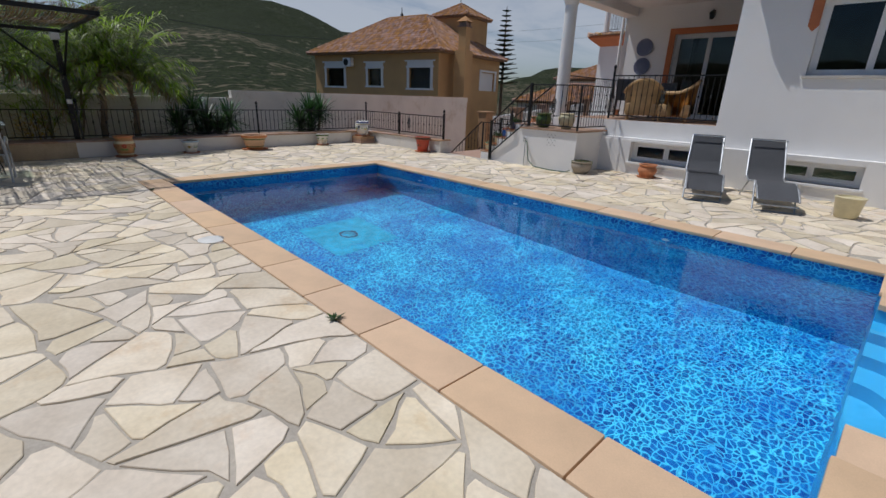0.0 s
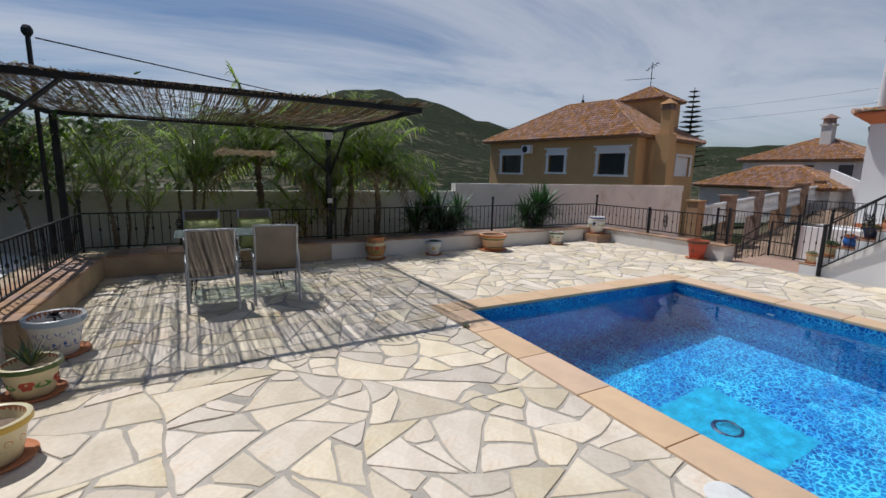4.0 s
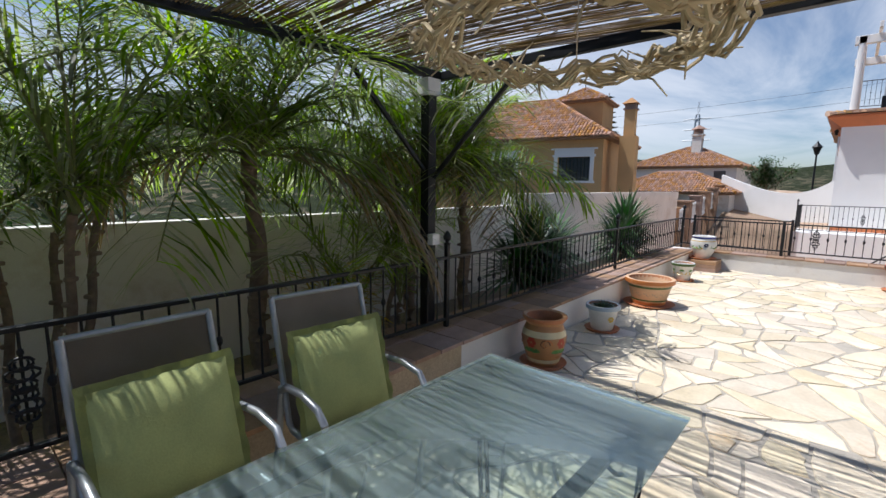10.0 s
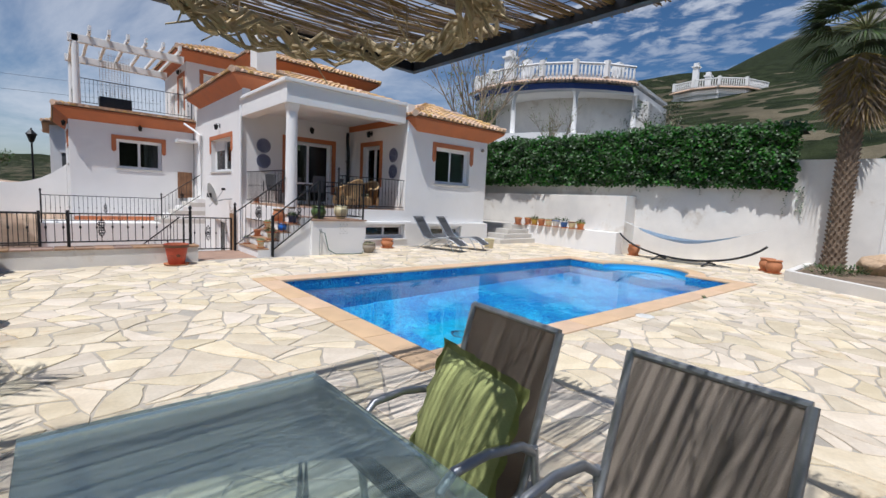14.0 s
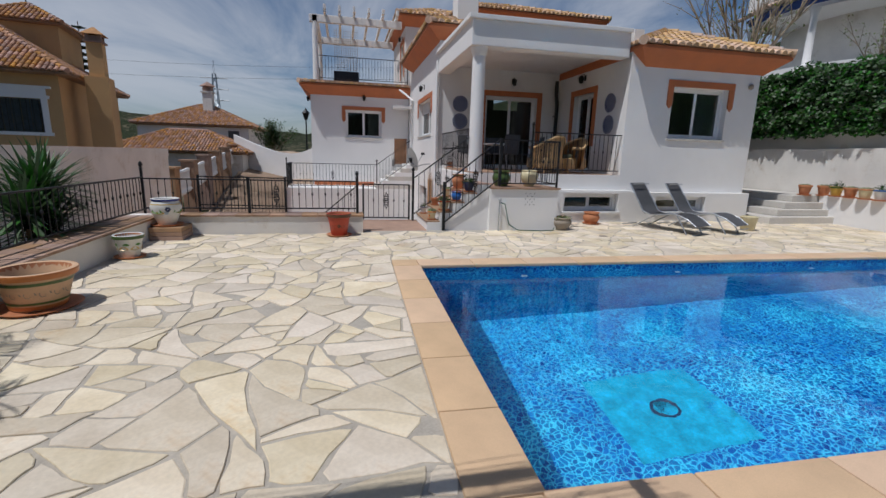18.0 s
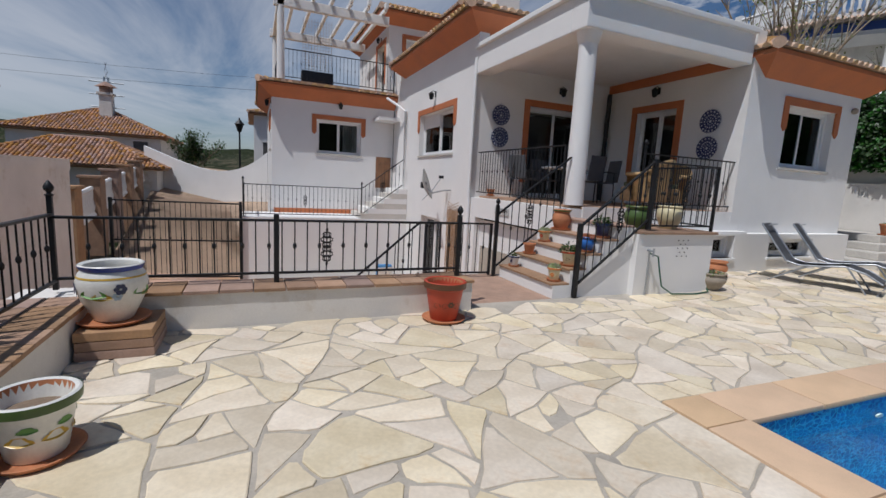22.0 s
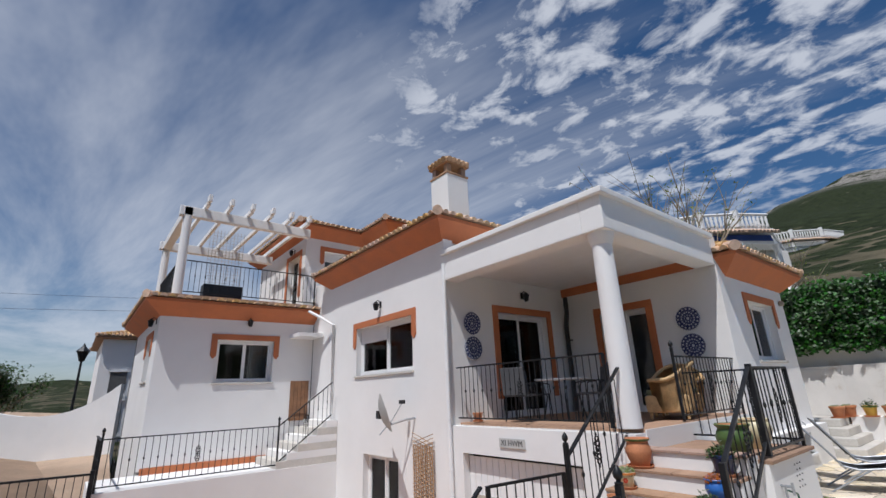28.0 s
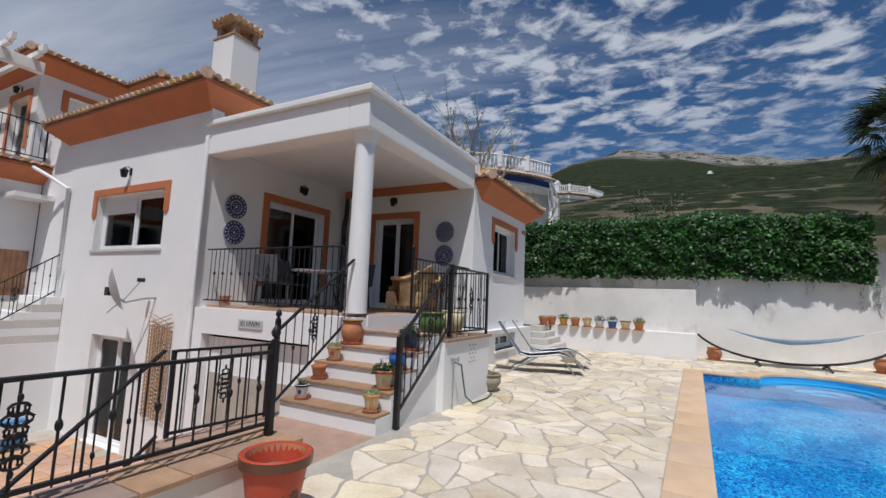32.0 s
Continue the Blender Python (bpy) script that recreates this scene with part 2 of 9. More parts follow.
def hillside():
    """Dry grass and pale earth dotted with dark round scrub, thicker in some folds."""
    m = bpy.data.materials.new("scrub_hill")
    m.use_nodes = True
    N, L = m.node_tree.nodes, m.node_tree.links
    p = N["Principled BSDF"]
    p.inputs["Roughness"].default_value, p.inputs["Specular IOR Level"].default_value = 1.0, 0.1
    tc = N.new("ShaderNodeTexCoord")

    def tex(kind, **k):
        n = N.new(kind)
        for a, b in k.items():
            n.inputs[a].default_value = b
        L.new(tc.outputs["Object"], n.inputs["Vector"])
        return n

    def ramp(v, lo, hi, a=0.0, b=1.0):
        n = N.new("ShaderNodeMapRange")
        for q, x in ((1, lo), (2, hi), (3, a), (4, b)):
            n.inputs[q].default_value = x
        L.new(v, n.inputs[0])
        return n.outputs[0]

    def mix(f, a, b):
        n = N.new("ShaderNodeMixRGB")
        L.new(f, n.inputs[0])
        for q, c in ((1, a), (2, b)):
            if isinstance(c, tuple):
                n.inputs[q].default_value = (*c, 1)
            else:
                L.new(c, n.inputs[q])
        return n.outputs[0]

    big, mid, fine = tex("ShaderNodeTexNoise", Scale=0.012, Detail=6.0, Roughness=0.65), tex("ShaderNodeTexNoise", Scale=0.09, Detail=8.0, Roughness=0.7), tex("ShaderNodeTexNoise", Scale=0.6, Detail=4.0)
    vo = tex("ShaderNodeTexVoronoi", Scale=0.3)
    earth = mix(ramp(mid.outputs["Fac"], 0.4, 0.62), (0.065, 0.06, 0.038), (0.165, 0.14, 0.092))
    bush = mix(ramp(fine.outputs["Fac"], 0.35, 0.65), (0.014, 0.020, 0.009), (0.036, 0.046, 0.02))
    sep = N.new("ShaderNodeSeparateXYZ")
    L.new(tc.outputs["Object"], sep.inputs[0])
    high = N.new("ShaderNodeMath")
    high.operation = 'ADD'
    L.new(ramp(sep.outputs[2], 5, 60, -0.06, 0.16), high.inputs[0]), L.new(big.outputs["Fac"], high.inputs[1])
    dens = ramp(high.outputs[0], 0.34, 0.60, 0.42, 0.95)
    cov = N.new("ShaderNodeMath")
    cov.operation = 'LESS_THAN'
    L.new(vo.outputs["Distance"], cov.inputs[0]), L.new(dens, cov.inputs[1])
    crag = N.new("ShaderNodeMath")
    crag.operation = 'MULTIPLY'
    L.new(ramp(sep.outputs[2], 98, 122), crag.inputs[0]), L.new(ramp(mid.outputs["Fac"], 0.42, 0.5), crag.inputs[1])
    stone = mix(ramp(fine.outputs["Fac"], 0.35, 0.65), (0.12, 0.11, 0.095), (0.32, 0.30, 0.27))
    L.new(mix(crag.outputs[0], mix(cov.outputs[0], earth, bush), stone), p.inputs["Base Color"])
    bp = N.new("ShaderNodeBump")
    bp.inputs["Strength"].default_value, bp.inputs["Distance"].default_value = 0.8, 3.0
    L.new(mid.outputs["Fac"], bp.inputs["Height"]), L.new(bp.outputs[0], p.inputs["Normal"])
    return m


HILL = hillside()
GREEN_BUSH = shade("bush_leaf", (0.055, 0.10, 0.03), 0.6, var=0.3, scale=2, bump=0, rand=0, island=0.4, trans=0.25)
IVY = shade("ivy_leaf", (0.05, 0.125, 0.028), 0.5, var=0.25, scale=1.5, bump=0, island=0.45, trans=0.2)
PALM_LEAF = shade("feather_palm_leaf", (0.28, 0.36, 0.09), 0.35, var=0.25, scale=1.5, bump=0, island=0.6, trans=0.7)
FAN_LEAF = shade("fan_palm_leaf", (0.06, 0.085, 0.035), 0.5, var=0.25, scale=1.5, bump=0, island=0.35, trans=0.2)
DRY_LEAF = shade("dry_palm_leaf", (0.30, 0.22, 0.12), 0.85, var=0.25, scale=2, bump=0, island=0.35, trans=0.2)
YUCCA_LEAF = shade("yucca_leaf", (0.05, 0.11, 0.035), 0.45, var=0.25, scale=2, bump=0, island=0.35, trans=0.2)
BARK = shade("palm_bark", (0.20, 0.145, 0.10), 0.95, var=0.3, scale=6, fine=30, bump=0.6, dist=0.02)
TWIG = shade("grey_twig", (0.30, 0.24, 0.17), 0.9, var=0.25, scale=8, bump=0.2)
REED = shade("reed_screen", (0.24, 0.17, 0.105), 0.8, var=0.25, scale=4, fine=40, bump=0.2, island=0.45, trans=0.2)
WICKER = shade("wicker", (0.55, 0.36, 0.17), 0.6, var=0.25, scale=6, fine=60, bump=0.5, dist=0.01)
TERRACOTTA = shade("terracotta_pot_clay", (0.50, 0.20, 0.09), 0.75, var=0.15, scale=6, fine=50, bump=0.2)
WOOD = shade("brown_wood", (0.24, 0.12, 0.06), 0.75, var=0.25, scale=5, fine=40, bump=0.3)
SLING = shade("taupe_mesh_fabric", (0.33, 0.285, 0.24), 0.85, var=0.12, scale=3, fine=260, bump=0.5, dist=0.003, trans=0.3)
SLING_GREY = shade("grey_mesh_fabric", (0.085, 0.088, 0.095), 0.85, var=0.12, scale=3, fine=200, bump=0.4, dist=0.003)
CUSHION = shade("green_cushion_cloth", (0.40, 0.44, 0.17), 0.9, var=0.12, scale=5, fine=120, bump=0.25, dist=0.004)
BLUE_STEP = shade("light_blue_steps", (0.05, 0.38, 0.66), 0.45, var=0.06, bump=0.03)
BLACK_PLASTIC = shade("black_plastic", (0.02, 0.02, 0.022), 0.5, var=0.2, bump=0.05)
ROCK = shade("boulder_stone", (0.52, 0.37, 0.24), 0.9, var=0.2, scale=3, fine=20, bump=0.6, dist=0.03, stain=(0.36, 0.29, 0.22, 0.6))


def glass(name, tint=(0.9, 0.95, 0.95), rough=0.0, clear=0.75):
    """A thin pane: clear, with a mirror film that grows at grazing angles."""
    m = bpy.data.materials.new(name)
    m.use_nodes = True
    N, L = m.node_tree.nodes, m.node_tree.links
    N.remove(N["Principled BSDF"])
    g, t, mix, fr = N.new("ShaderNodeBsdfGlossy"), N.new("ShaderNodeBsdfTransparent"), N.new("ShaderNodeMixShader"), N.new("ShaderNodeFresnel")
    g.inputs["Roughness"].default_value = rough
    t.inputs[0].default_value = (*[c * clear for c in tint], 1)
    fr.inputs[0].default_value = 1.45
    L.new(fr.outputs[0], mix.inputs[0]), L.new(t.outputs[0], mix.inputs[1]), L.new(g.outputs[0], mix.inputs[2])
    L.new(mix.outputs[0], N["Material Output"].inputs[0])
    return m


GLASS = glass("window_glass", clear=0.8)


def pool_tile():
    """Deep blue mosaic with a pale cyan crackle, thinner and darker by patches."""
    m = bpy.data.materials.new("pool_mosaic")
    m.use_nodes = True
    N, L = m.node_tree.nodes, m.node_tree.links
    p = N["Principled BSDF"]
    p.inputs["Roughness"].default_value = 0.3
    tc = N.new("ShaderNodeTexCoord")

    def tex(kind, src, **k):
        n = N.new(kind)
        for a, b in k.items():
            n.inputs[a].default_value = b
        L.new(src, n.inputs["Vector"])
        return n

    def ramp(v, lo, hi, a=0.0, b=1.0):
        n = N.new("ShaderNodeMapRange")
        for q, x in ((1, lo), (2, hi), (3, a), (4, b)):
            n.inputs[q].default_value = x
        L.new(v, n.inputs[0])
        return n.outputs[0]

    def mix(f, a, b):
        n = N.new("ShaderNodeMixRGB")
        L.new(f, n.inputs[0])
        for q, c in ((1, a), (2, b)):
            if isinstance(c, tuple):
                n.inputs[q].default_value = (*c, 1)
            else:
                L.new(c, n.inputs[q])
        return n.outputs[0]

    ob = tc.outputs["Object"]
    wob = tex("ShaderNodeTexNoise", ob, Scale=3.0, Detail=3.0)
    add = N.new("ShaderNodeVectorMath")
    add.operation = 'MULTIPLY_ADD'
    L.new(wob.outputs["Color"], add.inputs[0])
    add.inputs[1].default_value = (0.22, 0.22, 0.22)
    L.new(ob, add.inputs[2])
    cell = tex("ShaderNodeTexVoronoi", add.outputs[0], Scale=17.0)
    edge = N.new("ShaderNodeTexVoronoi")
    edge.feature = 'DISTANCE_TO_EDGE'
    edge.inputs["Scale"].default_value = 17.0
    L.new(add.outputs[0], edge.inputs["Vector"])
    patch = tex("ShaderNodeTexNoise", ob, Scale=1.1, Detail=5.0, Roughness=0.65)
    fine = tex("ShaderNodeTexNoise", ob, Scale=24.0, Detail=3.0)
    base = mix(ramp(cell.outputs["Color"], 0.2, 0.8), (0.002, 0.05, 0.27), (0.003, 0.13, 0.44))
    base = mix(ramp(fine.outputs["Fac"], 0.5, 0.65, 0, 0.6), base, (0.005, 0.27, 0.58))
    base = mix(ramp(patch.outputs["Fac"], 0.52, 0.70, 0, 0.65), base, (0.008, 0.31, 0.57))
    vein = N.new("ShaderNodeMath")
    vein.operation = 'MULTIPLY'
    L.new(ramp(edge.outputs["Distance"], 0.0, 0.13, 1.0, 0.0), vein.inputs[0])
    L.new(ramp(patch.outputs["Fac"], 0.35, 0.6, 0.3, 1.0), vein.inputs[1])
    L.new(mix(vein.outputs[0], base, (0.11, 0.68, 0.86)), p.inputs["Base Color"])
    return m


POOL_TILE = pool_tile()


def water():
    m = bpy.data.materials.new("pool_water")
    m.use_nodes = True
    N, L = m.node_tree.nodes, m.node_tree.links
    N.remove(N["Principled BSDF"])
    g, t, mix, fr = N.new("ShaderNodeBsdfGlossy"), N.new("ShaderNodeBsdfRefraction"), N.new("ShaderNodeMixShader"), N.new("ShaderNodeFresnel")
    g.inputs["Roughness"].default_value, t.inputs["Roughness"].default_value = 0.02, 0.0
    t.inputs["Color"].default_value = (0.86, 0.97, 1.0, 1)
    t.inputs["IOR"].default_value = fr.inputs[0].default_value = 1.33
    tc, no, b = N.new("ShaderNodeTexCoord"), N.new("ShaderNodeTexNoise"), N.new("ShaderNodeBump")
    no.inputs["Scale"].default_value, no.inputs["Detail"].default_value = 3.2, 3
    L.new(tc.outputs["Object"], no.inputs["Vector"])
    b.inputs["Strength"].default_value, b.inputs["Distance"].default_value = 0.12, 0.03
    L.new(no.outputs["Fac"], b.inputs["Height"])
    for q in (g, t, fr):
        L.new(b.outputs[0], q.inputs["Normal"])
    L.new(fr.outputs[0], mix.inputs[0]), L.new(t.outputs[0], mix.inputs[1]), L.new(g.outputs[0], mix.inputs[2])
    L.new(mix.outputs[0], N["Material Output"].inputs[0])
    return m


WATER = water()


# ---- building tools ----
def box(bm, x0, x1, y0, y1, z0, z1, bev=0.0, m=None):
    r = bmesh.ops.create_cube(bm, size=1, matrix=(m or Matrix()) @ Matrix.LocRotScale(((x0 + x1) / 2, (y0 + y1) / 2, (z0 + z1) / 2), None, (abs(x1 - x0), abs(y1 - y0), abs(z1 - z0))))
    if bev:
        bmesh.ops.bevel(bm, geom=list({e for v in r["verts"] for e in v.link_edges}), offset=bev, segments=2, affect='EDGES', profile=0.6)
    return bm


def rod(bm, a, b, r, r2=None, seg=8, caps=True):
    a, b = Vector(a), Vector(b)
    q = (b - a).to_track_quat('Z', 'Y').to_matrix().to_4x4()
    bmesh.ops.create_cone(bm, cap_ends=caps, segments=seg, radius1=r, radius2=r if r2 is None else r2, depth=(b - a).length, matrix=Matrix.Translation((a + b) / 2) @ q)
    return bm


def ball(bm, c, r, sx=1, sy=1, sz=1, seg=10):
    bmesh.ops.create_uvsphere(bm, u_segments=seg, v_segments=max(5, seg // 2), radius=r, matrix=Matrix.Translation(c) @ Matrix.Diagonal((sx, sy, sz, 1)))
    return bm


def tube(bm, pts, r, seg=6, taper=1.0, closed=False):
    """A round bar bent along the points."""
    pts = [Vector(p) for p in pts]
    n, rings = len(pts), []
    for i, p in enumerate(pts):
        a, b = (pts[i - 1], pts[(i + 1) % n]) if closed else (pts[max(i - 1, 0)], pts[min(i + 1, n - 1)])
        d = (b - a).normalized()
        u = d.cross(Vector((0, 0, 1)))
        if u.length < 1e-3:
            u = d.cross(Vector((0, 1, 0)))
        u.normalize()
        w = u.cross(d)
        k = r * (1 + (taper - 1) * i / max(1, n - 1))
        rings.append([bm.verts.new(p + k * (math.cos(2 * math.pi * j / seg) * u + math.sin(2 * math.pi * j / seg) * w)) for j in range(seg)])
    for i in range(n if closed else n - 1):
        A, B = rings[i], rings[(i + 1) % n]
        for j in range(seg):
            bm.faces.new((A[j], A[(j + 1) % seg], B[(j + 1) % seg], B[j]))
    if not closed:
        bm.faces.new(rings[0][::-1]), bm.faces.new(rings[-1])
    return bm


def lathe(bm, prof, seg=24, c=(0, 0, 0)):
    """A turned shape from (radius, height) pairs."""
    rings = [[bm.verts.new((c[0] + r * math.cos(2 * math.pi * j / seg), c[1] + r * math.sin(2 * math.pi * j / seg), c[2] + z)) for j in range(seg)] for r, z in prof]
    for A, B in zip(rings, rings[1:]):
        for j in range(seg):
            bm.faces.new((A[j], A[(j + 1) % seg], B[(j + 1) % seg], B[j]))
    bm.faces.new(rings[0][::-1])
    bm.faces.new(rings[-1])
    return bm


def prism(bm, poly, z0, z1):
    """An upright block on a polygon."""
    lo, hi = [bm.verts.new((x, y, z0)) for x, y in poly], [bm.verts.new((x, y, z1)) for x, y in poly]
    n = len(poly)
    bm.faces.new(lo[::-1]), bm.faces.new(hi)
    for i in range(n):
        bm.faces.new((lo[i], lo[(i + 1) % n], hi[(i + 1) % n], hi[i]))
    return bm


def finish(name, bm, mat, smooth=None):
    bmesh.ops.recalc_face_normals(bm, faces=bm.faces)
    me = bpy.data.meshes.new(name)
    bm.to_mesh(me)
    bm.free()
    for mm in mat if isinstance(mat, (list, tuple)) else (mat,):
        me.materials.append(mm)
    if smooth:
        me.polygons.foreach_set("use_smooth", [True] * len(me.polygons))
        me.set_sharp_from_angle(angle=radians(smooth))
    return me


def part(name, bm, mat, parent=None, label="", smooth=None):
    ob = new(name, finish(name, bm, mat, smooth))
    ob.parent = parent
    return tagged(ob, label)


def piece(name, me, parent, m):
    """One of many alike pieces, on a shared mesh."""
    ob = new(name, me)
    ob.parent = parent
    ob.matrix_basis = m
    return ob


def thing(name, label, category, m=None, group="", kind=""):
    ob = new(name)
    ob.empty_display_size = 0.1
    if m is not None:
        ob.matrix_basis = m
    return tagged(ob, label, category, group, kind)


def setting(name, bm, mat, label, category, smooth=None):
    return tagged(part(name, bm, mat, None, smooth=smooth), label, category, kind="structure")


B = bmesh.new


def wall_with_holes(bm, axis, at, thick, u0, u1, z0, z1, holes):
    """A wall in the plane axis = at (thick behind it, signed), cut by holes (u0, u1, z0, z1)."""
    us = sorted({u0, u1, *[h[0] for h in holes], *[h[1] for h in holes]})
    zs = sorted({z0, z1, *[h[2] for h in holes], *[h[3] for h in holes]})
    lo, hi = min(at, at + thick), max(at, at + thick)
    for a, b in zip(us, us[1:]):
        run = None
        for c, d in list(zip(zs, zs[1:])) + [(None, None)]:
            solid = c is not None and not any(h[0] < (a + b) / 2 < h[1] and h[2] < (c + d) / 2 < h[3] for h in holes)
            if solid:
                run = (run[0], d) if run else (c, d)
            elif run:
                if axis == "y":
                    box(bm, a, b, lo, hi, *run)
                else:
                    box(bm, lo, hi, a, b, *run)
                run = None
    return bm


def parts(name, bm, material, parent, label="", smooth=None):
    """Each loose piece of the mesh becomes a part of its own."""
    left = set(bm.verts)
    while left:
        todo, isle = [left.pop()], set()
        while todo:
            v = todo.pop()
            isle.add(v)
            for e in v.link_edges:
                w = e.other_vert(v)
                if w in left:
                    left.discard(w)
                    todo.append(w)
        nb_, at = B(), {}
        for v in sorted(isle, key=lambda q: q.index):
            at[v] = nb_.verts.new(v.co)
        for f in bm.faces:
            if f.verts[0] in isle:
                nb_.faces.new([at[v] for v in f.verts])
        if smooth is None:
            part(name, nb_, material, parent, label)
        else:
            part(name, nb_, material, parent, label, smooth=smooth)
    bm.free()


# ---- ground, pool, patio ----
PL, PW = 9.0, 4.45
PM = pose(-7.34, 1.80, 0, 0, 0, -1.6)
PX0, PX1, PY0, PY1 = 0.0, PL, 0.0, PW
WATER_Z = -0.13
hill = B()
# one sheet: level round the house, falling away in the north-west, rising in the south-east and to far hills
def ground_z(x, y):
    d = math.hypot(x + 4, y - 6)
    z = -1.6
    if x > 3.0:
        z += min(1.0, (x - 3.0) / 5) * 2.6 + min(70, max(0, x - 9)) * 0.33
    if y > 26:
        z += 1.6 * min(1, (y - 26) / 16) - min(80, max(0, y - 60)) * 0.03
    if x < -15:
        z -= min(40, -15 - x) * 0.12
    k = max(0.0, (d - 70) / 430)
    ang = math.degrees(math.atan2(y - 6, x + 4)) % 360
    def lobe(c, w):
        a = (ang - c + 180) % 360 - 180
        return math.exp(-(a / w) ** 2)
    rise = 86 * lobe(158, 17) + 38 * lobe(195, 26) + 26 * lobe(118, 26) + 20 * lobe(75, 34) + 128 * lobe(9, 20) + 75 * lobe(335, 25) + 45 * lobe(310, 34) + 45 * lobe(245, 40)
    roll = noise.noise(Vector((x * 0.007, y * 0.007, 0.3))) * 16 + noise.noise(Vector((x * 0.022, y * 0.022, 1.3))) * 9 + noise.noise(Vector((x * 0.06, y * 0.06, 4.3))) * 3.5
    return z + min(1.0, k) ** 1.2 * (rise + roll)
rings = [0, 6, 10, 14, 18, 23, 29, 36, 45, 56, 70, 88, 110, 138, 170, 205, 245, 290, 340, 365, 395, 425, 455, 485, 520, 560, 600, 700, 900, 1300, 2200, 4200]
vs = [[hill.verts.new((-4 + r * math.cos(2 * math.pi * j / 240), 6 + r * math.sin(2 * math.pi * j / 240), ground_z(-4 + r * math.cos(2 * math.pi * j / 240), 6 + r * math.sin(2 * math.pi * j / 240)) - (r < 24) * 1.0 - max(0, r - 600) * 0.03)) for j in range(240)] for r in rings[1:]]
for A, C in zip(vs, vs[1:]):
    for j in range(240):
        hill.faces.new((A[j], A[(j + 1) % 240], C[(j + 1) % 240], C[j]))
hill.faces.new(vs[0])
setting("ground", hill, HILL, "dry green and tan scrub hillsides round the valley", "hillside", smooth=60)

# patio slab, open over the pool
slab = B()
SX0, SX1, SY0, SY1 = -11.9, 9.0, -3.4, 9.3
cop = 0.37
OX0, OX1, OY0, OY1 = PX0 - cop, PX1 + cop, PY0 - cop, PY1 + cop
hole = [PM @ Vector((x, y, 0)) for x, y in ((OX0, OY0), (OX1, OY0), (OX1, OY1), (OX0, OY1))]
rim = [Vector(p) for p in ((SX0, SY0, 0), (SX1, SY0, 0), (SX1, SY1, 0), (SX0, SY1, 0))]
BAY_Y, BAY_R = 2.2, 1.14
BAY = PM @ Vector((PX1, BAY_Y, 0))
bay_edge = [PM @ Vector((PX1 + (BAY_R + 0.2) * math.cos(a), BAY_Y + (BAY_R + 0.2) * math.sin(a), 0)) for a in [-math.pi / 2 + math.pi * i / 24 for i in range(25)]]
prism(slab, [(p.x, p.y) for p in [rim[1], rim[2], hole[2]] + bay_edge[::-1] + [hole[1]]], -2.4, -0.008)
for k in (0, 2, 3):
    a, b, c, d = rim[k], rim[(k + 1) % 4], hole[(k + 1) % 4], hole[k]
    prism(slab, [(a.x, a.y), (b.x, b.y), (c.x, c.y), (d.x, d.y)], -2.4, -0.008)
prism(slab, [(-6.55, SY1), (9.0, SY1), (9.0, 14.0), (-5.2, 14.0), (-5.2, 10.9), (-6.55, 10.9)], -2.4, -0.008)
setting("floor_patio", slab, GROUT, "grey mortar bed of the flagstone pool terrace", "terrace")

shell = B()
DEEP = -2.1
box(shell, PX0 - 0.25, PX1 + 0.25, PY0 - 0.25, PY1 + 0.25, DEEP - 0.2, DEEP)
for a in ((PX0 - 0.25, PX0, PY0 - 0.25, PY1 + 0.25), (PX1, PX1 + 0.25, PY0 - 0.25, BAY_Y - BAY_R), (PX1, PX1 + 0.25, BAY_Y + BAY_R, PY1 + 0.25), (PX0, PX1, PY0 - 0.25, PY0), (PX0, PX1, PY1, PY1 + 0.25)):
    box(shell, *a, DEEP, -0.03)
box(shell, PX1, PX1 + 0.2, BAY_Y - BAY_R, BAY_Y + BAY_R, DEEP, -1.0)
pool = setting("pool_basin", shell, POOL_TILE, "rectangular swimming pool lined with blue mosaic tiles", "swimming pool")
pool.matrix_basis = PM
wat = B()
bmesh.ops.create_grid(wat, x_segments=1, y_segments=1, size=0.5, matrix=Matrix.LocRotScale(((PX0 + PX1) / 2, (PY0 + PY1) / 2, WATER_Z), None, (PX1 - PX0, PY1 - PY0, 1)))
fan_ = [wat.verts.new((PX1 + BAY_R * math.cos(a), BAY_Y + BAY_R * math.sin(a), WATER_Z)) for a in [-math.pi / 2 + math.pi * i / 24 for i in range(25)]]
wat.faces.new(fan_)
wob = setting("water", wat, WATER, "clear rippled blue pool water", "water")
wob.matrix_basis = PM
wob.visible_shadow = False
wat = B()
wat.from_mesh(wob.data)
bmesh.ops.reverse_faces(wat, faces=[f for f in wat.faces if f.normal.z < 0])
wat.to_mesh(wob.data), wat.free()

# coping slabs, each its own stone, with rounded nose
coping = thing("pool_coping", "row of sand-coloured coping slabs edging the pool", "pool edge", PM, kind="structure")
def coping_mesh(l):
    bm = B()
    box(bm, -l / 2 + 0.004, l / 2 - 0.004, -cop / 2 - 0.02, cop / 2, -0.035, 0.012, 0.012)
    return finish("coping_slab", bm, COPING, 40)
n = 11
ln = (OX1 - OX0 - 2 * cop) / n
me = coping_mesh(ln)
for i in range(n):
    x = PX0 + (i + 0.5) * ln
    piece("coping_slab", me, coping, pose(x, PY0 - cop / 2, 0, 0, 0, 180))
    piece("coping_slab", me, coping, pose(x, PY1 + cop / 2, 0))
n = 6
ln = (PY1 - PY0) / n
me = coping_mesh(ln)
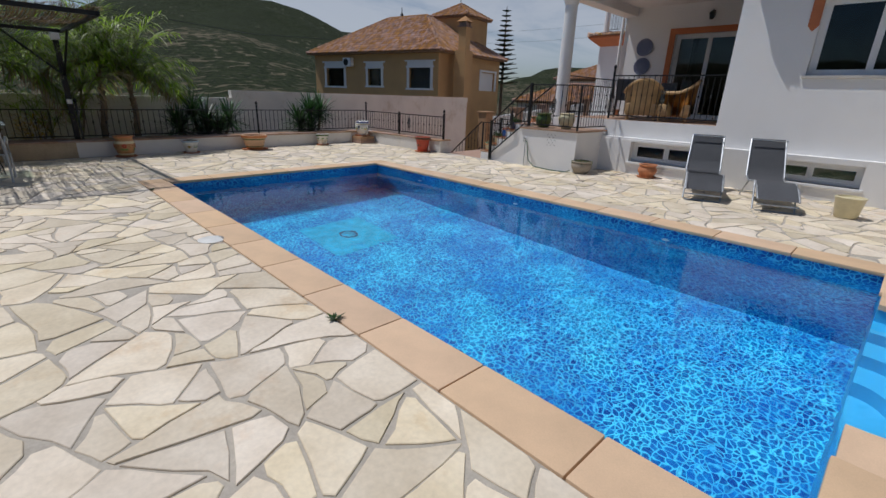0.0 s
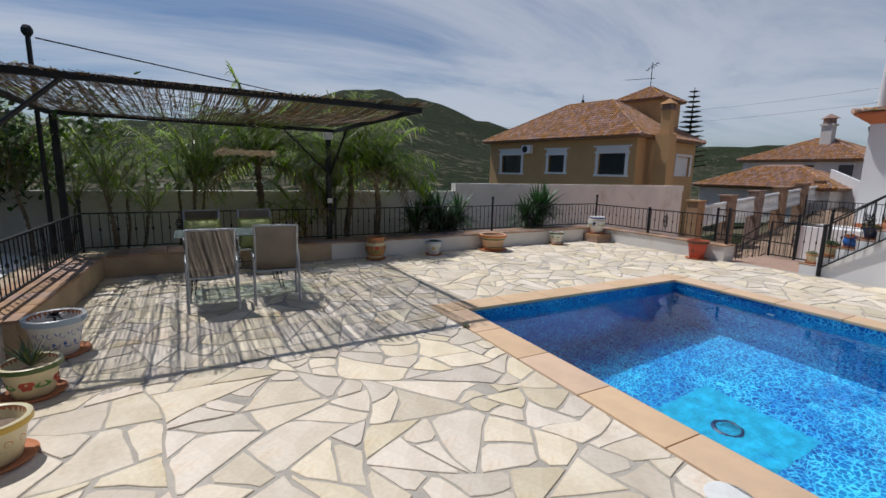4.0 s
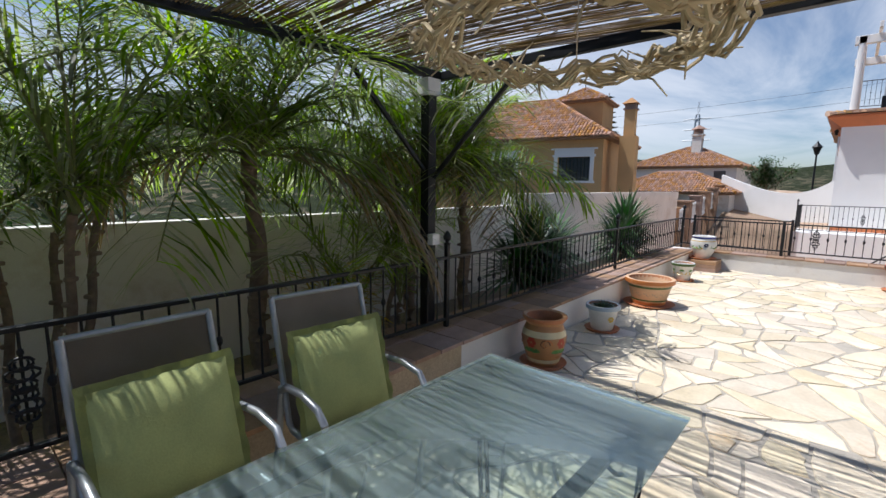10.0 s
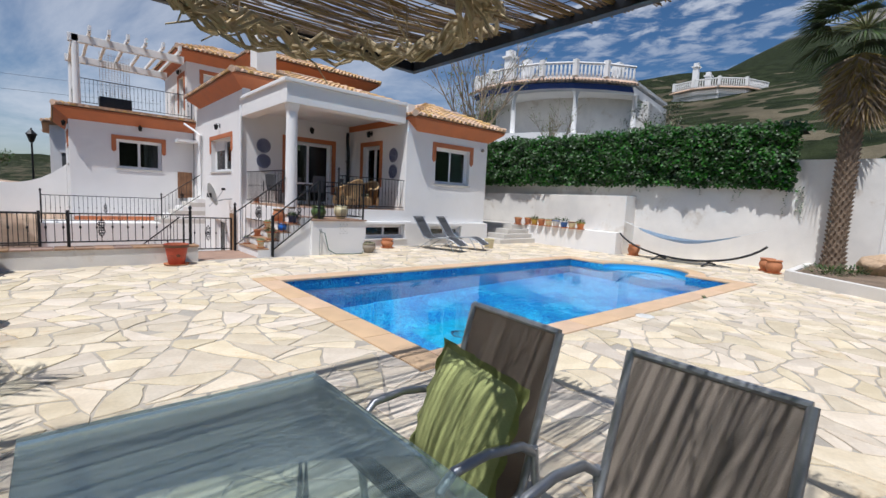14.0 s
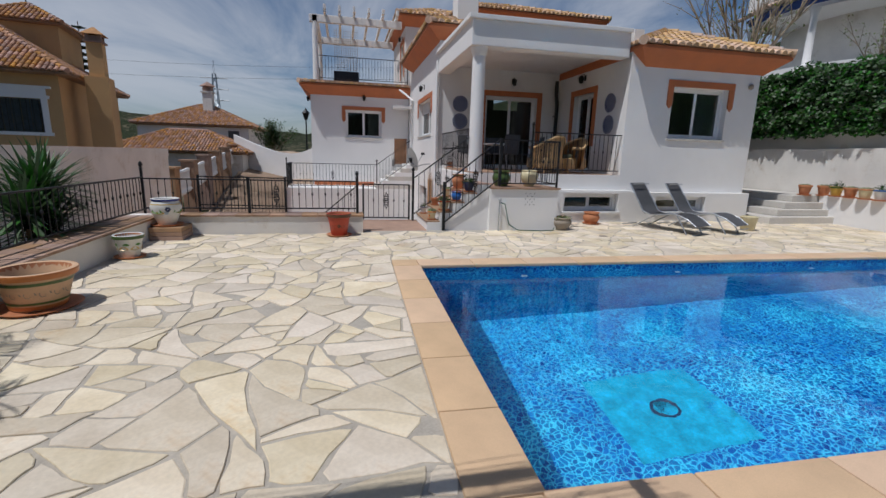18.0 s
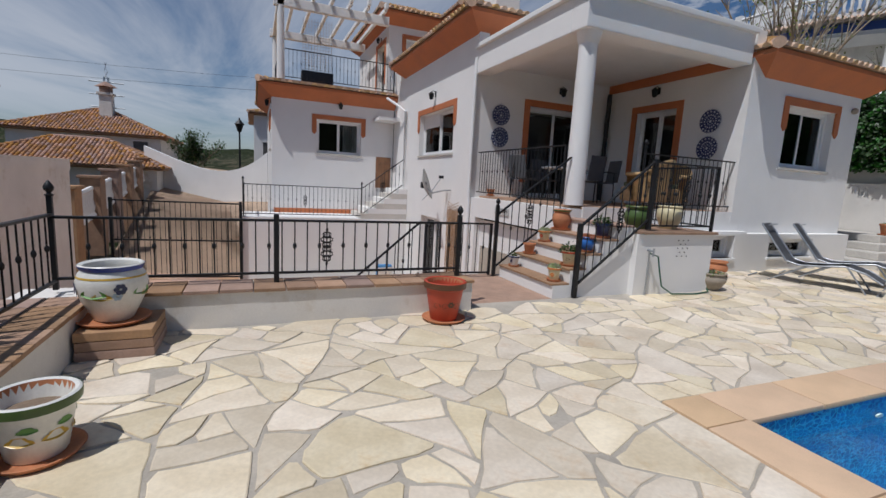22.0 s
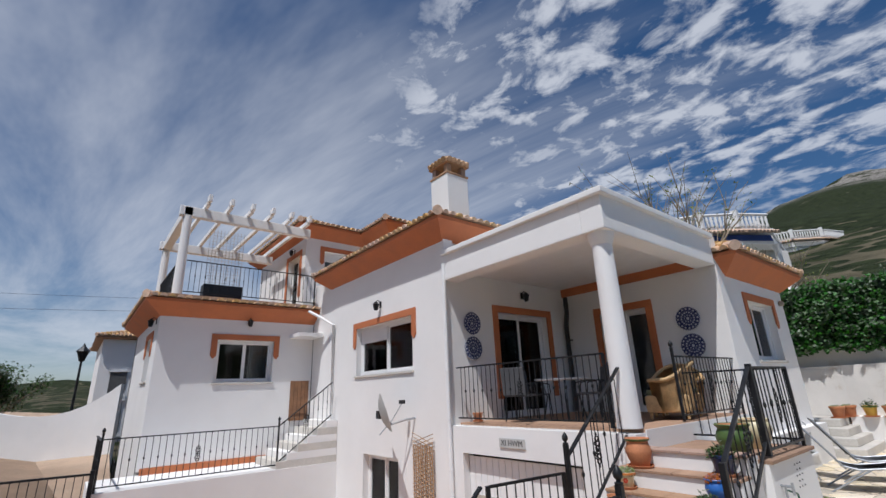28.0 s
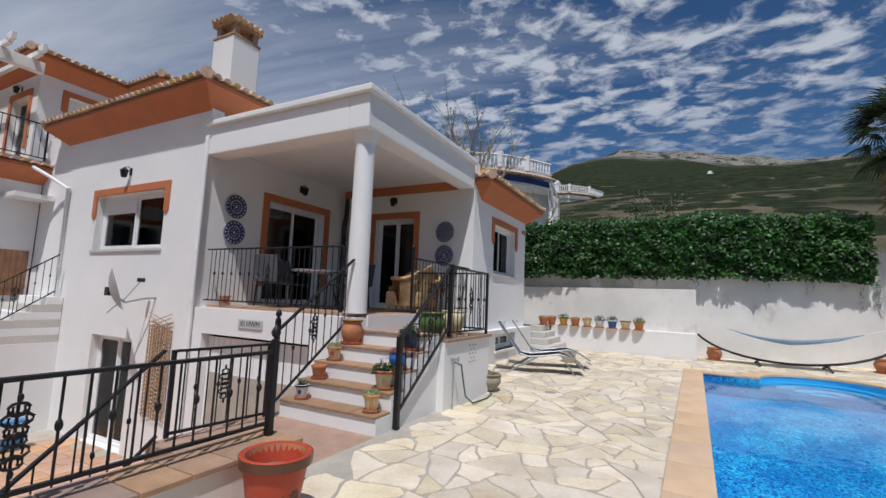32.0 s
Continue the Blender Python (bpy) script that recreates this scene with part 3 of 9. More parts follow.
for i in range(n):
    y = PY0 + (i + 0.5) * ln
    piece("coping_slab", me, coping, pose(PX0 - cop / 2, y, 0, 0, 0, 90))
    if abs(y - BAY_Y) > BAY_R:
        piece("coping_slab", me, coping, pose(PX1 + cop / 2, y, 0, 0, 0, -90))
for i in range(9):
    bm = B()
    aa = [-math.pi / 2 + math.pi * (i + q / 4) / 9 for q in range(5)]
    ring = [((BAY_R - 0.02) * math.cos(a), (BAY_R - 0.02) * math.sin(a)) for a in aa] + [((BAY_R + cop) * math.cos(a), (BAY_R + cop) * math.sin(a)) for a in aa[::-1]]
    prism(bm, ring, -0.035, 0.011)
    piece("coping_slab", finish("coping_arc", bm, COPING, 40), coping, pose(PX1, BAY_Y, 0))
cm = B()
box(cm, -cop / 2 + 0.004, cop / 2 - 0.004, -cop / 2 + 0.004, cop / 2 - 0.004, -0.035, 0.012, 0.012)
cm = finish("coping_corner", cm, COPING, 40)
for x in (PX0 - cop / 2, PX1 + cop / 2):
    for y in (PY0 - cop / 2, PY1 + cop / 2):
        piece("coping_slab", cm, coping, pose(x, y, 0))

# rounded bay at the east end with light-blue moulded entry steps
steps = thing("pool_steps", "light blue moulded curved steps in the pool's rounded bay", "pool steps", PM @ pose(PX1, BAY_Y, 0))
bm = B()
prev = None
for a in [-math.pi / 2 + math.pi * i / 30 for i in range(31)]:
    row = [bm.verts.new((r_ * math.cos(a), r_ * math.sin(a), z_)) for r_, z_ in ((BAY_R, -1.0), (BAY_R, -0.03), (BAY_R + 0.03, -0.03), (BAY_R + 0.03, -1.0))]
    if prev:
        for q in range(3):
            bm.faces.new((prev[q], prev[q + 1], row[q + 1], row[q]))
    prev = row
part("bay_wall", bm, BLUE_STEP, steps, smooth=30)
for k in range(4):
    st = B()
    rr = BAY_R - 0.3 * k
    r0 = BAY_R - 0.3 * (k + 1)
    arc = [-math.pi / 2 + math.pi * i / 24 for i in range(25)]
    if k < 3:
        poly = [(rr * math.cos(a), rr * math.sin(a)) for a in arc] + [(r0 * math.cos(a), r0 * math.sin(a)) for a in arc[::-1]]
    else:
        poly = [(rr * math.cos(a), rr * math.sin(a)) for a in arc]
    prism(st, poly, -1.0, -0.2 - 0.24 * k)
    part("step", st, BLUE_STEP, steps, smooth=30)

# ---- boundary walls and planters ----
WALLH = 0.36
W_FOOT = [(-11.36, -2.66), (-11.48, 1.13)]
W_BACK = [(-12.14, -3.1), (-12.14, 1.13)]
bm = B()
prism(bm, [W_FOOT[0], W_FOOT[1], W_BACK[1], W_BACK[0]], -2.3, WALLH - 0.03)
setting("wall_west_stained", bm, STAINED, "low brown-stained rendered wall behind the dining table", "wall")
bm = B()
prism(bm, [W_FOOT[1], (-11.52, 9.05), (-12.14, 9.05), W_BACK[1]], -2.3, WALLH - 0.03)
setting("wall_west_white", bm, WHITE_OLD, "low weathered white terrace wall with clay cap", "wall")
bm = B()
prism(bm, [(-12.14, 9.05), (-7.9, 9.05), (-7.9, 9.46), (-12.14, 9.5)], -2.3, WALLH - 0.03)
setting("wall_north", bm, WHITE_OLD, "low weathered white wall with black railing and clay cap", "wall")
bm = B()
prism(bm, [(-11.36, -2.66), (-12.14, -3.1), (-12.14, -3.6), (-7.9, -3.55), (-7.9, -2.88)], -2.3, WALLH - 0.03)
setting("wall_south_stained", bm, STAINED, "low brown-stained rendered wall under the side railing", "wall")
bm = B()
prism(bm, [(-7.9, -2.98), (-7.9, -3.66), (1.2, -2.82), (1.2, -2.16)], -0.2, WALLH)
setting("bench_wall", bm, WHITE_OLD, "low white ledge wall carrying flower pots", "wall")
def ledge_back(x):
    return -2.93 + 0.092 * x


bm = B()
n = 40
hi = []
for k in range(n + 1):
    x = -8.4 + 13.4 * k / n
    hi.append((x, 1.76 + 0.05 * noise.noise(Vector((x * 1.7, 0, 0))) + 0.02 * noise.noise(Vector((x * 6, 3, 0)))))
for k in range(n):
    (a, za), (b, zb) = hi[k], hi[k + 1]
    v = [bm.verts.new(p) for p in ((a, ledge_back(a), -0.2), (b, ledge_back(b), -0.2), (b, ledge_back(b) - 0.23, -0.2), (a, ledge_back(a) - 0.23, -0.2), (a, ledge_back(a), za), (b, ledge_back(b), zb), (b, ledge_back(b) - 0.23, zb), (a, ledge_back(a) - 0.23, za))]
    for q in ((0, 1, 5, 4), (4, 5, 6, 7), (3, 7, 6, 2)):
        bm.faces.new([v[w] for w in q])
bmesh.ops.remove_doubles(bm, verts=bm.verts, dist=1e-4)
setting("wall_south", bm, WHITE_OLD, "tall plain white boundary wall with a flaking uneven top", "wall")
bm = B()
prism(bm, [(-14.2, -6.2), (-14.0, -6.2), (-14.0, 16.9), (-14.2, 16.9)], -2.3, 1.3)
prism(bm, [(-14.22, 5.6), (-13.98, 5.6), (-13.98, 16.92), (-14.22, 16.92)], 1.3, 1.53)
setting("wall_neighbour", bm, WHITE_OLD, "cream neighbour's boundary wall behind the palms", "wall")
bm = B()
prism(bm, [(-14.0, -6.2), (-8.4, -3.94), (-8.4, -3.71), (-12.14, -3.62), (-14.0, -5.9)], -2.3, 0.3)
setting("wall_south_west", bm, WHITE_OLD, "cream rendered wall closing the planted strip", "wall")
bm = B()
prism(bm, [(-14.0, -4.9), (-12.14, -3.6), (-12.14, 9.5), (-14.0, 12)], -2.3, -0.25)
setting("planting_strip", bm, SOIL, "dry soil strip planted with palms", "soil")

# east: ledge, tall wall, planting bed
bm = B()
prism(bm, [(5.1, 10.4), (4.5, 6.0), (6.4, 6.0), (6.4, 10.4)], -0.2, 0.74)
setting("ledge_wall", bm, WHITE, "low white rendered ledge under a row of pots", "wall")
bm = B()
prism(bm, [(5.75, 16.0), (5.6, 10.4), (4.98, 5.98), (6.8, 5.98), (6.8, 16.0)], -0.2, 2.06)
setting("wall_east_upper", bm, WHITE_OLD, "white rendered retaining wall under the ivy", "wall")
bm = B()
prism(bm, [(6.0, 16.0), (5.7, 6.0), (6.9, -0.4), (7.8, -0.4), (7.0, 6.0), (7.0, 16)], -0.2, 3.3)
setting("wall_east", bm, WHITE_OLD, "white rendered garden wall behind the hammock", "wall")
bm = B()
prism(bm, [(7.3, -0.4), (6.2, -3.6), (6.8, -3.6), (7.8, -0.4)], -0.2, 4.6)
setting("wall_south_east", bm, WHITE, "tall bright white neighbouring wall behind the palm", "wall")
bm = B()
prism(bm, [(3.75, 0.95), (1.25, -2.15), (1.25, -3.1), (6.4, -3.1), (7.3, -0.4), (7.1, 1.05)], -0.2, 0.2)
setting("planting_bed", bm, SOIL, "raised bed of dry soil round the palm", "soil")
bm = B()
prism(bm, [(3.6, 1.0), (1.1, -2.15), (1.28, -2.18), (3.75, 0.84), (7.1, 0.95), (7.1, 1.12)], -0.1, 0.25)
setting("bed_edge", bm, WHITE_OLD, "low rendered kerb of the planting bed", "kerb")

# lower yard and upper terrace
YARD = -1.85
bm = B()
prism(bm, [(-14.1, 9.5), (-8.0, 9.45), (-6.5, 9.6), (-5.1, 11), (-5.1, 20), (-9.9, 27), (-14.1, 27)], YARD - 0.4, YARD - 0.012)
setting("floor_yard", bm, GROUT, "mortar bed of the lower yard", "paving")
bm = B()
prism(bm, [(-10.62, 19.34), (-5.3, 19.34), (-5.3, 21.5), (-10.62, 21.5)], YARD - 0.2, 0.1)
setting("terrace_front", bm, WHITE, "white rendered retaining wall of the entrance terrace", "wall")
bm = B()
v = [bm.verts.new(p) for p in ((-14.6, 21.0, YARD), (-9.9, 20.0, YARD), (-9.0, 46, 1.2), (-15, 58, 1.6), (-18.5, 58, 1.6), (-15.6, 34, 0.0))]
bm.faces.new(v)
bmesh.ops.solidify(bm, geom=bm.faces[:], thickness=0.3)
setting("road", bm, DRIVE, "sandy brown paved drive leading up to the street", "road")
bm = B()
prism(bm, [(-7.9, 9.6), (-7.9, 9.1), (-6.5, 9.1), (-6.5, 10.95), (-7.95, 10.95), (-7.95, 9.66)], YARD, -0.01)
setting("landing", bm, BRICKCAP, "clay-tiled landing behind the gate", "landing")


# ---- the house ----
def wmat(axis, at):
    """Local x along the wall, y into it, z up: for a wall facing -y, or facing -x (there local x is -y)."""
    return Matrix.Translation((0, at, 0)) if axis == "y" else Matrix.Translation((at, 0, 0)) @ Matrix.Rotation(radians(-90), 4, 'Z')


def surround(parent, u0, u1, z1, drop, w=0.16, proud=0.03):
    bm = B()
    box(bm, u0 - w, u1 + w, -proud, 0.02, z1, z1 + w, 0.008)
    for a, b in ((u0 - w, u0), (u1, u1 + w)):
        box(bm, a, b, -proud, 0.02, z1 - drop, z1, 0.008)
        if drop < 1.2:
            v = [bm.verts.new(p) for p in ((a, -proud, z1 - drop), (b, -proud, z1 - drop), ((a + b) / 2, -proud, z1 - drop - 0.09), (a, 0.0, z1 - drop), (b, 0.0, z1 - drop), ((a + b) / 2, 0.0, z1 - drop - 0.09))]
            for q in ((0, 1, 2), (0, 2, 5, 3), (1, 4, 5, 2)):
                bm.faces.new([v[k] for k in q])
    part("surround", bm, ORANGE, parent, "orange painted moulding")


def window(name, label, axis, at, u0, u1, z0, z1, drop=0.45, depth=0.16, sill=True, curtain=True, shutter=0.0, surr=True, panes=2):
    w = thing(name, label, "window", wmat(axis, at), kind="structure")
    if axis == "x":
        u0, u1 = -u1, -u0
    if surr:
        surround(w, u0, u1, z1, drop)
    fr = B()
    f = 0.06
    box(fr, u0, u0 + f, depth, depth + 0.07, z0, z1), box(fr, u1 - f, u1, depth, depth + 0.07, z0, z1)
    box(fr, u0 + f, u1 - f, depth, depth + 0.07, z0, z0 + f), box(fr, u0 + f, u1 - f, depth, depth + 0.07, z1 - f, z1)
    part("window_frame", fr, WHITE_PVC, w)
    if shutter:
        sh = B()
        k = 10
        for i in range(k):
            box(sh, u0 + f, (u0 + u1) / 2, depth - 0.01, depth + 0.02, z1 - f - shutter * (i + 1) / k + 0.004, z1 - f - shutter * i / k, 0.004)
        part("shutter", sh, WHITE_PVC, w, "half-lowered white slatted shutter")
    step = (u1 - u0 - 2 * f) / panes
    for i in range(panes):
        a, b = u0 + f + i * step, u0 + f + (i + 1) * step
        d = depth + 0.015 + 0.028 * (i % 2)
        sa = B()
        box(sa, a, a + 0.05, d, d + 0.025, z0 + f, z1 - f), box(sa, b - 0.05, b, d, d + 0.025, z0 + f, z1 - f)
        box(sa, a + 0.05, b - 0.05, d, d + 0.025, z0 + f, z0 + f + 0.05), box(sa, a + 0.05, b - 0.05, d, d + 0.025, z1 - f - 0.05, z1 - f)
        sash = part("sash", sa, WHITE_PVC, w)
        g = B()
        box(g, a + 0.045, b - 0.045, d + 0.009, d + 0.015, z0 + f + 0.045, z1 - f - 0.045)
        pn = part("pane", g, GLASS, sash)
        pn.visible_shadow = False
    if sill:
        s = B()
        box(s, u0 - 0.05, u1 + 0.05, -0.04, depth, z0 - 0.05, z0, 0.006)
        part("window_sill", s, WHITE_PVC if not surr else CONCRETE, w, "pale stone sill")
    if curtain:
        c = B()
        n = 22
        ua = u0 + (u1 - u0) * 0.62
        prev = None
        for i in range(n + 1):
            u = ua + (u1 - 0.05 - ua) * i / n
            y = depth + 0.22 + 0.03 * math.sin(i * 1.9)
            cur = (c.verts.new((u, y, z0)), c.verts.new((u, y, z1)))
            if prev:
                c.faces.new((prev[0], cur[0], cur[1], prev[1]))
            prev = cur
        bmesh.ops.solidify(c, geom=c.faces[:], thickness=0.006)
        part("curtain", c, CURTAIN, w, "pale drawn curtain", smooth=60)
    return w


MX, EX, EY, PBY, WY = -5.33, -1.27, 10.6, 14.45, 21.35
FLOOR = 1.2
T = 0.26
H = wall_with_holes
winM = (15.7, 18.36, 2.26, 3.5)
lowdoor = (16.32, 17.9, YARD, 0.4)
garage = (11.5, 14.12, YARD, 0.68)
doorM = (-3.8, -2.03, FLOOR, 3.48)
door2 = (12.22, 13.4, FLOOR, 3.44)
winE = (0.0, 1.68, 2.16, 3.44)
winW = (-8.17, -6.57, 2.26, 3.45)
bm = B()
H(bm, "x", MX, T, PBY, 19.85, YARD - 0.2, 5.3, [winM, lowdoor])
H(bm, "x", MX, T, EY + 0.02, PBY, YARD - 0.2, FLOOR - 0.06, [garage])
setting("wall_house_west", bm, WHITE, "white rendered side wall of the house", "wall")
bm = B()
H(bm, "y", PBY, T, MX + T, EX, FLOOR - 0.2, 4.9, [doorM])
setting("wall_porch_back", bm, WHITE, "white rendered wall at the back of the porch", "wall")
bm = B()
H(bm, "x", EX, T, EY, PBY, FLOOR - 0.2, 4.7, [door2])
setting("wall_porch_side", bm, WHITE, "white rendered wall beside the porch", "wall")
bm = B()
H(bm, "y", EY, T, EX + T, 2.6, 0.75, 4.25, [winE])
setting("wall_house_south", bm, WHITE, "white rendered front wall with one window", "wall")
bm = B()
vent1, vent2 = (-2.9, -1.38, 0.27, 0.72), (-0.28, 1.24, 0.27, 0.66)
H(bm, "y", EY - 0.22, T + 0.2, MX + T, 2.62, -0.1, 0.76, [vent1, vent2])
setting("wall_plinth", bm, WHITE, "white rendered plinth with basement windows", "wall")
bm = B()
box(bm, 2.34, 2.6, EY + T, 18, -0.1, 4.25)
setting("wall_house_east", bm, WHITE, "white rendered east wall of the house", "wall")
bm = B()
H(bm, "y", WY, T, -9.66, MX, 0.2, 4.4, [winW])
H(bm, "x", -9.66, T, WY + T, 26.5, -2.0, 4.4, [(22.3, 23.4, 2.36, 3.56)])
setting("wall_wing", bm, WHITE, "white rendered walls of the side wing", "wall")
bm = B()
box(bm, MX + T, EX + T, EY + 0.02, PBY, FLOOR - 0.22, FLOOR - 0.02)
box(bm, EX + T, 2.34, EY + T, 18, 0.9, FLOOR - 0.02)
box(bm, MX + T, 2.2, PBY + T, 26, 0.9, FLOOR - 0.02)
setting("floor_house", bm, BRICKCAP, "terracotta tiled floor of porch and rooms", "floor")
bm = B()
box(bm, MX + T, 2.2, PBY + T, 26.5, 4.95, 5.1), box(bm, EX + T, 2.34, EY + T, PBY, 4.15, 4.24), box(bm, -9.4, MX, WY + T, 26.5, 4.3, 4.42)
box(bm, MX + 0.3, EX, EY + 0.3, PBY, 4.27, 4.36)
setting("ceiling", bm, PLASTER, "white plaster ceilings of porch and rooms", "ceiling")
# backing walls behind the openings, coloured dark in place of indoor shade
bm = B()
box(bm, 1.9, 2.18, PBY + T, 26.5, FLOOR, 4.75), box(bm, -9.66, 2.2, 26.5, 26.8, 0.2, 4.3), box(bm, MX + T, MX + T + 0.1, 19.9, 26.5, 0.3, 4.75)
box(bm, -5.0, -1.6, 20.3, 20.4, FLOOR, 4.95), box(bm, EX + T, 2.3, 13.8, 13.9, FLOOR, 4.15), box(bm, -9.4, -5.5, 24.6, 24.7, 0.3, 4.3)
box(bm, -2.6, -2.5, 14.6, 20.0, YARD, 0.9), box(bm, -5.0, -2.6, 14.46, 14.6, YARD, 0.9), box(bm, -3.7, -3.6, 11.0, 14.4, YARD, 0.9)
setting("wall_inner", bm, ROOM_SHADE, "inner walls of the rooms, coloured dark for the shade indoors", "wall")

window("window_1", "white sliding window with orange moulding and half-lowered shutter", "x", MX, *winM, shutter=0.35)
window("window_2", "white sliding window with orange moulding", "y", EY, *winE)
window("window_3", "white sliding window with orange moulding and curtain", "y", WY, *winW)
window("window_4", "white sliding window with orange moulding on the wing", "x", -9.66, 22.3, 23.4, 2.36, 3.56)
window("door_1", "white sliding glass porch door with orange moulding", "y", PBY, *doorM, drop=1.9, sill=False, curtain=False)
window("door_2", "white sliding glass porch door with orange moulding", "x", EX, *door2, drop=1.5, sill=False, curtain=False)
window("door_3", "white glazed basement door in a deep opening", "x", MX, *lowdoor, surr=False, sill=False, curtain=False)
for k, v in enumerate((vent1, vent2)):
    window("window_%d" % (5 + k), "low dark basement window in the plinth", "y", EY - 0.22, *v, surr=False, curtain=False)

bm = B()
box(bm, MX + T, EX + T, EY + 0.004, EY + 0.02, 0.7, FLOOR - 0.02)
box(bm, MX + T, EX + T, EY - 0.2, EY + 0.004, 0.76, 0.8)
setting("wall_porch_front", bm, WHITE, "white rendered wall under the porch edge", "wall")
bm = B()
box(bm, MX + 0.02, MX + 0.2, 19.85, WY, 0.1, 5.3)
setting("wall_entrance", bm, WHITE, "white wall of the entrance recess", "wall")
ed = thing("door_5", "low brown wooden door at the head of the entrance steps", "door", pose(-5.98, WY - 0.002, 1.12), kind="structure")
for k in range(5):
    bm = B()
    box(bm, 0.115 * k, 0.115 * k + 0.11, -0.035, 0.0, 0, 1.15, 0.004)
    part("board", bm, WOOD, ed)
bm = B()
box(bm, 0.0, 0.57, -0.055, -0.035, 0.2, 0.28, 0.003)
part("brace", bm, WOOD, ed)
bm = B()
prism(bm, [(-6.1, 20.55), (MX - 0.01, 20.55), (MX - 0.01, WY - 0.01), (-6.1, WY - 0.01)], 3.55, 3.66)
setting("trim_canopy", bm, WHITE, "small white canopy over the entrance", "canopy")

# garage door of upright ribbed panels
gd = thing("garage_door", "white ribbed metal garage door under the porch", "garage door", wmat("x", MX), kind="structure")
bm = B()
k = 17
for i in range(k):
    a = -garage[1] + (garage[1] - garage[0]) * i / k
    box(bm, a + 0.005, a + (garage[1] - garage[0]) / k - 0.005, 0.15, 0.19, YARD, 0.62, 0.006)
part("panel", bm, WHITE_PVC, gd)

# porch roof, beams and column
bm = B()
box(bm, MX - 0.05, EX - 0.1, EY - 0.03, EY + 0.36, 4.03, 4.58, 0.02)
box(bm, MX - 0.05, MX + 0.34, EY + 0.36, PBY - 0.01, 4.03, 4.58, 0.02)
setting("porch_beam", bm, WHITE, "white rendered edge beams of the porch roof", "beam")
bm = B()
box(bm, MX - 0.13, EX - 0.1, EY - 0.11, PBY - 0.02, 4.58, 4.68, 0.015)
setting("porch_roof", bm, WHITE, "flat white porch roof with a thin projecting edge", "roof")
col = thing("porch_column", "round white tapering porch column", "column", pose(MX + 0.2, EY + 0.2, FLOOR), kind="structure")
bm = B()
lathe(bm, [(0.17, 0), (0.168, 0.1), (0.16, 1.3), (0.15, 2.6), (0.15, 2.64)], 28)
part("shaft", bm, WHITE, col, smooth=40)
bm = B()
lathe(bm, [(0.15, 2.64), (0.17, 2.66), (0.21, 2.829)], 28)
part("capital", bm, WHITE, col, smooth=40)


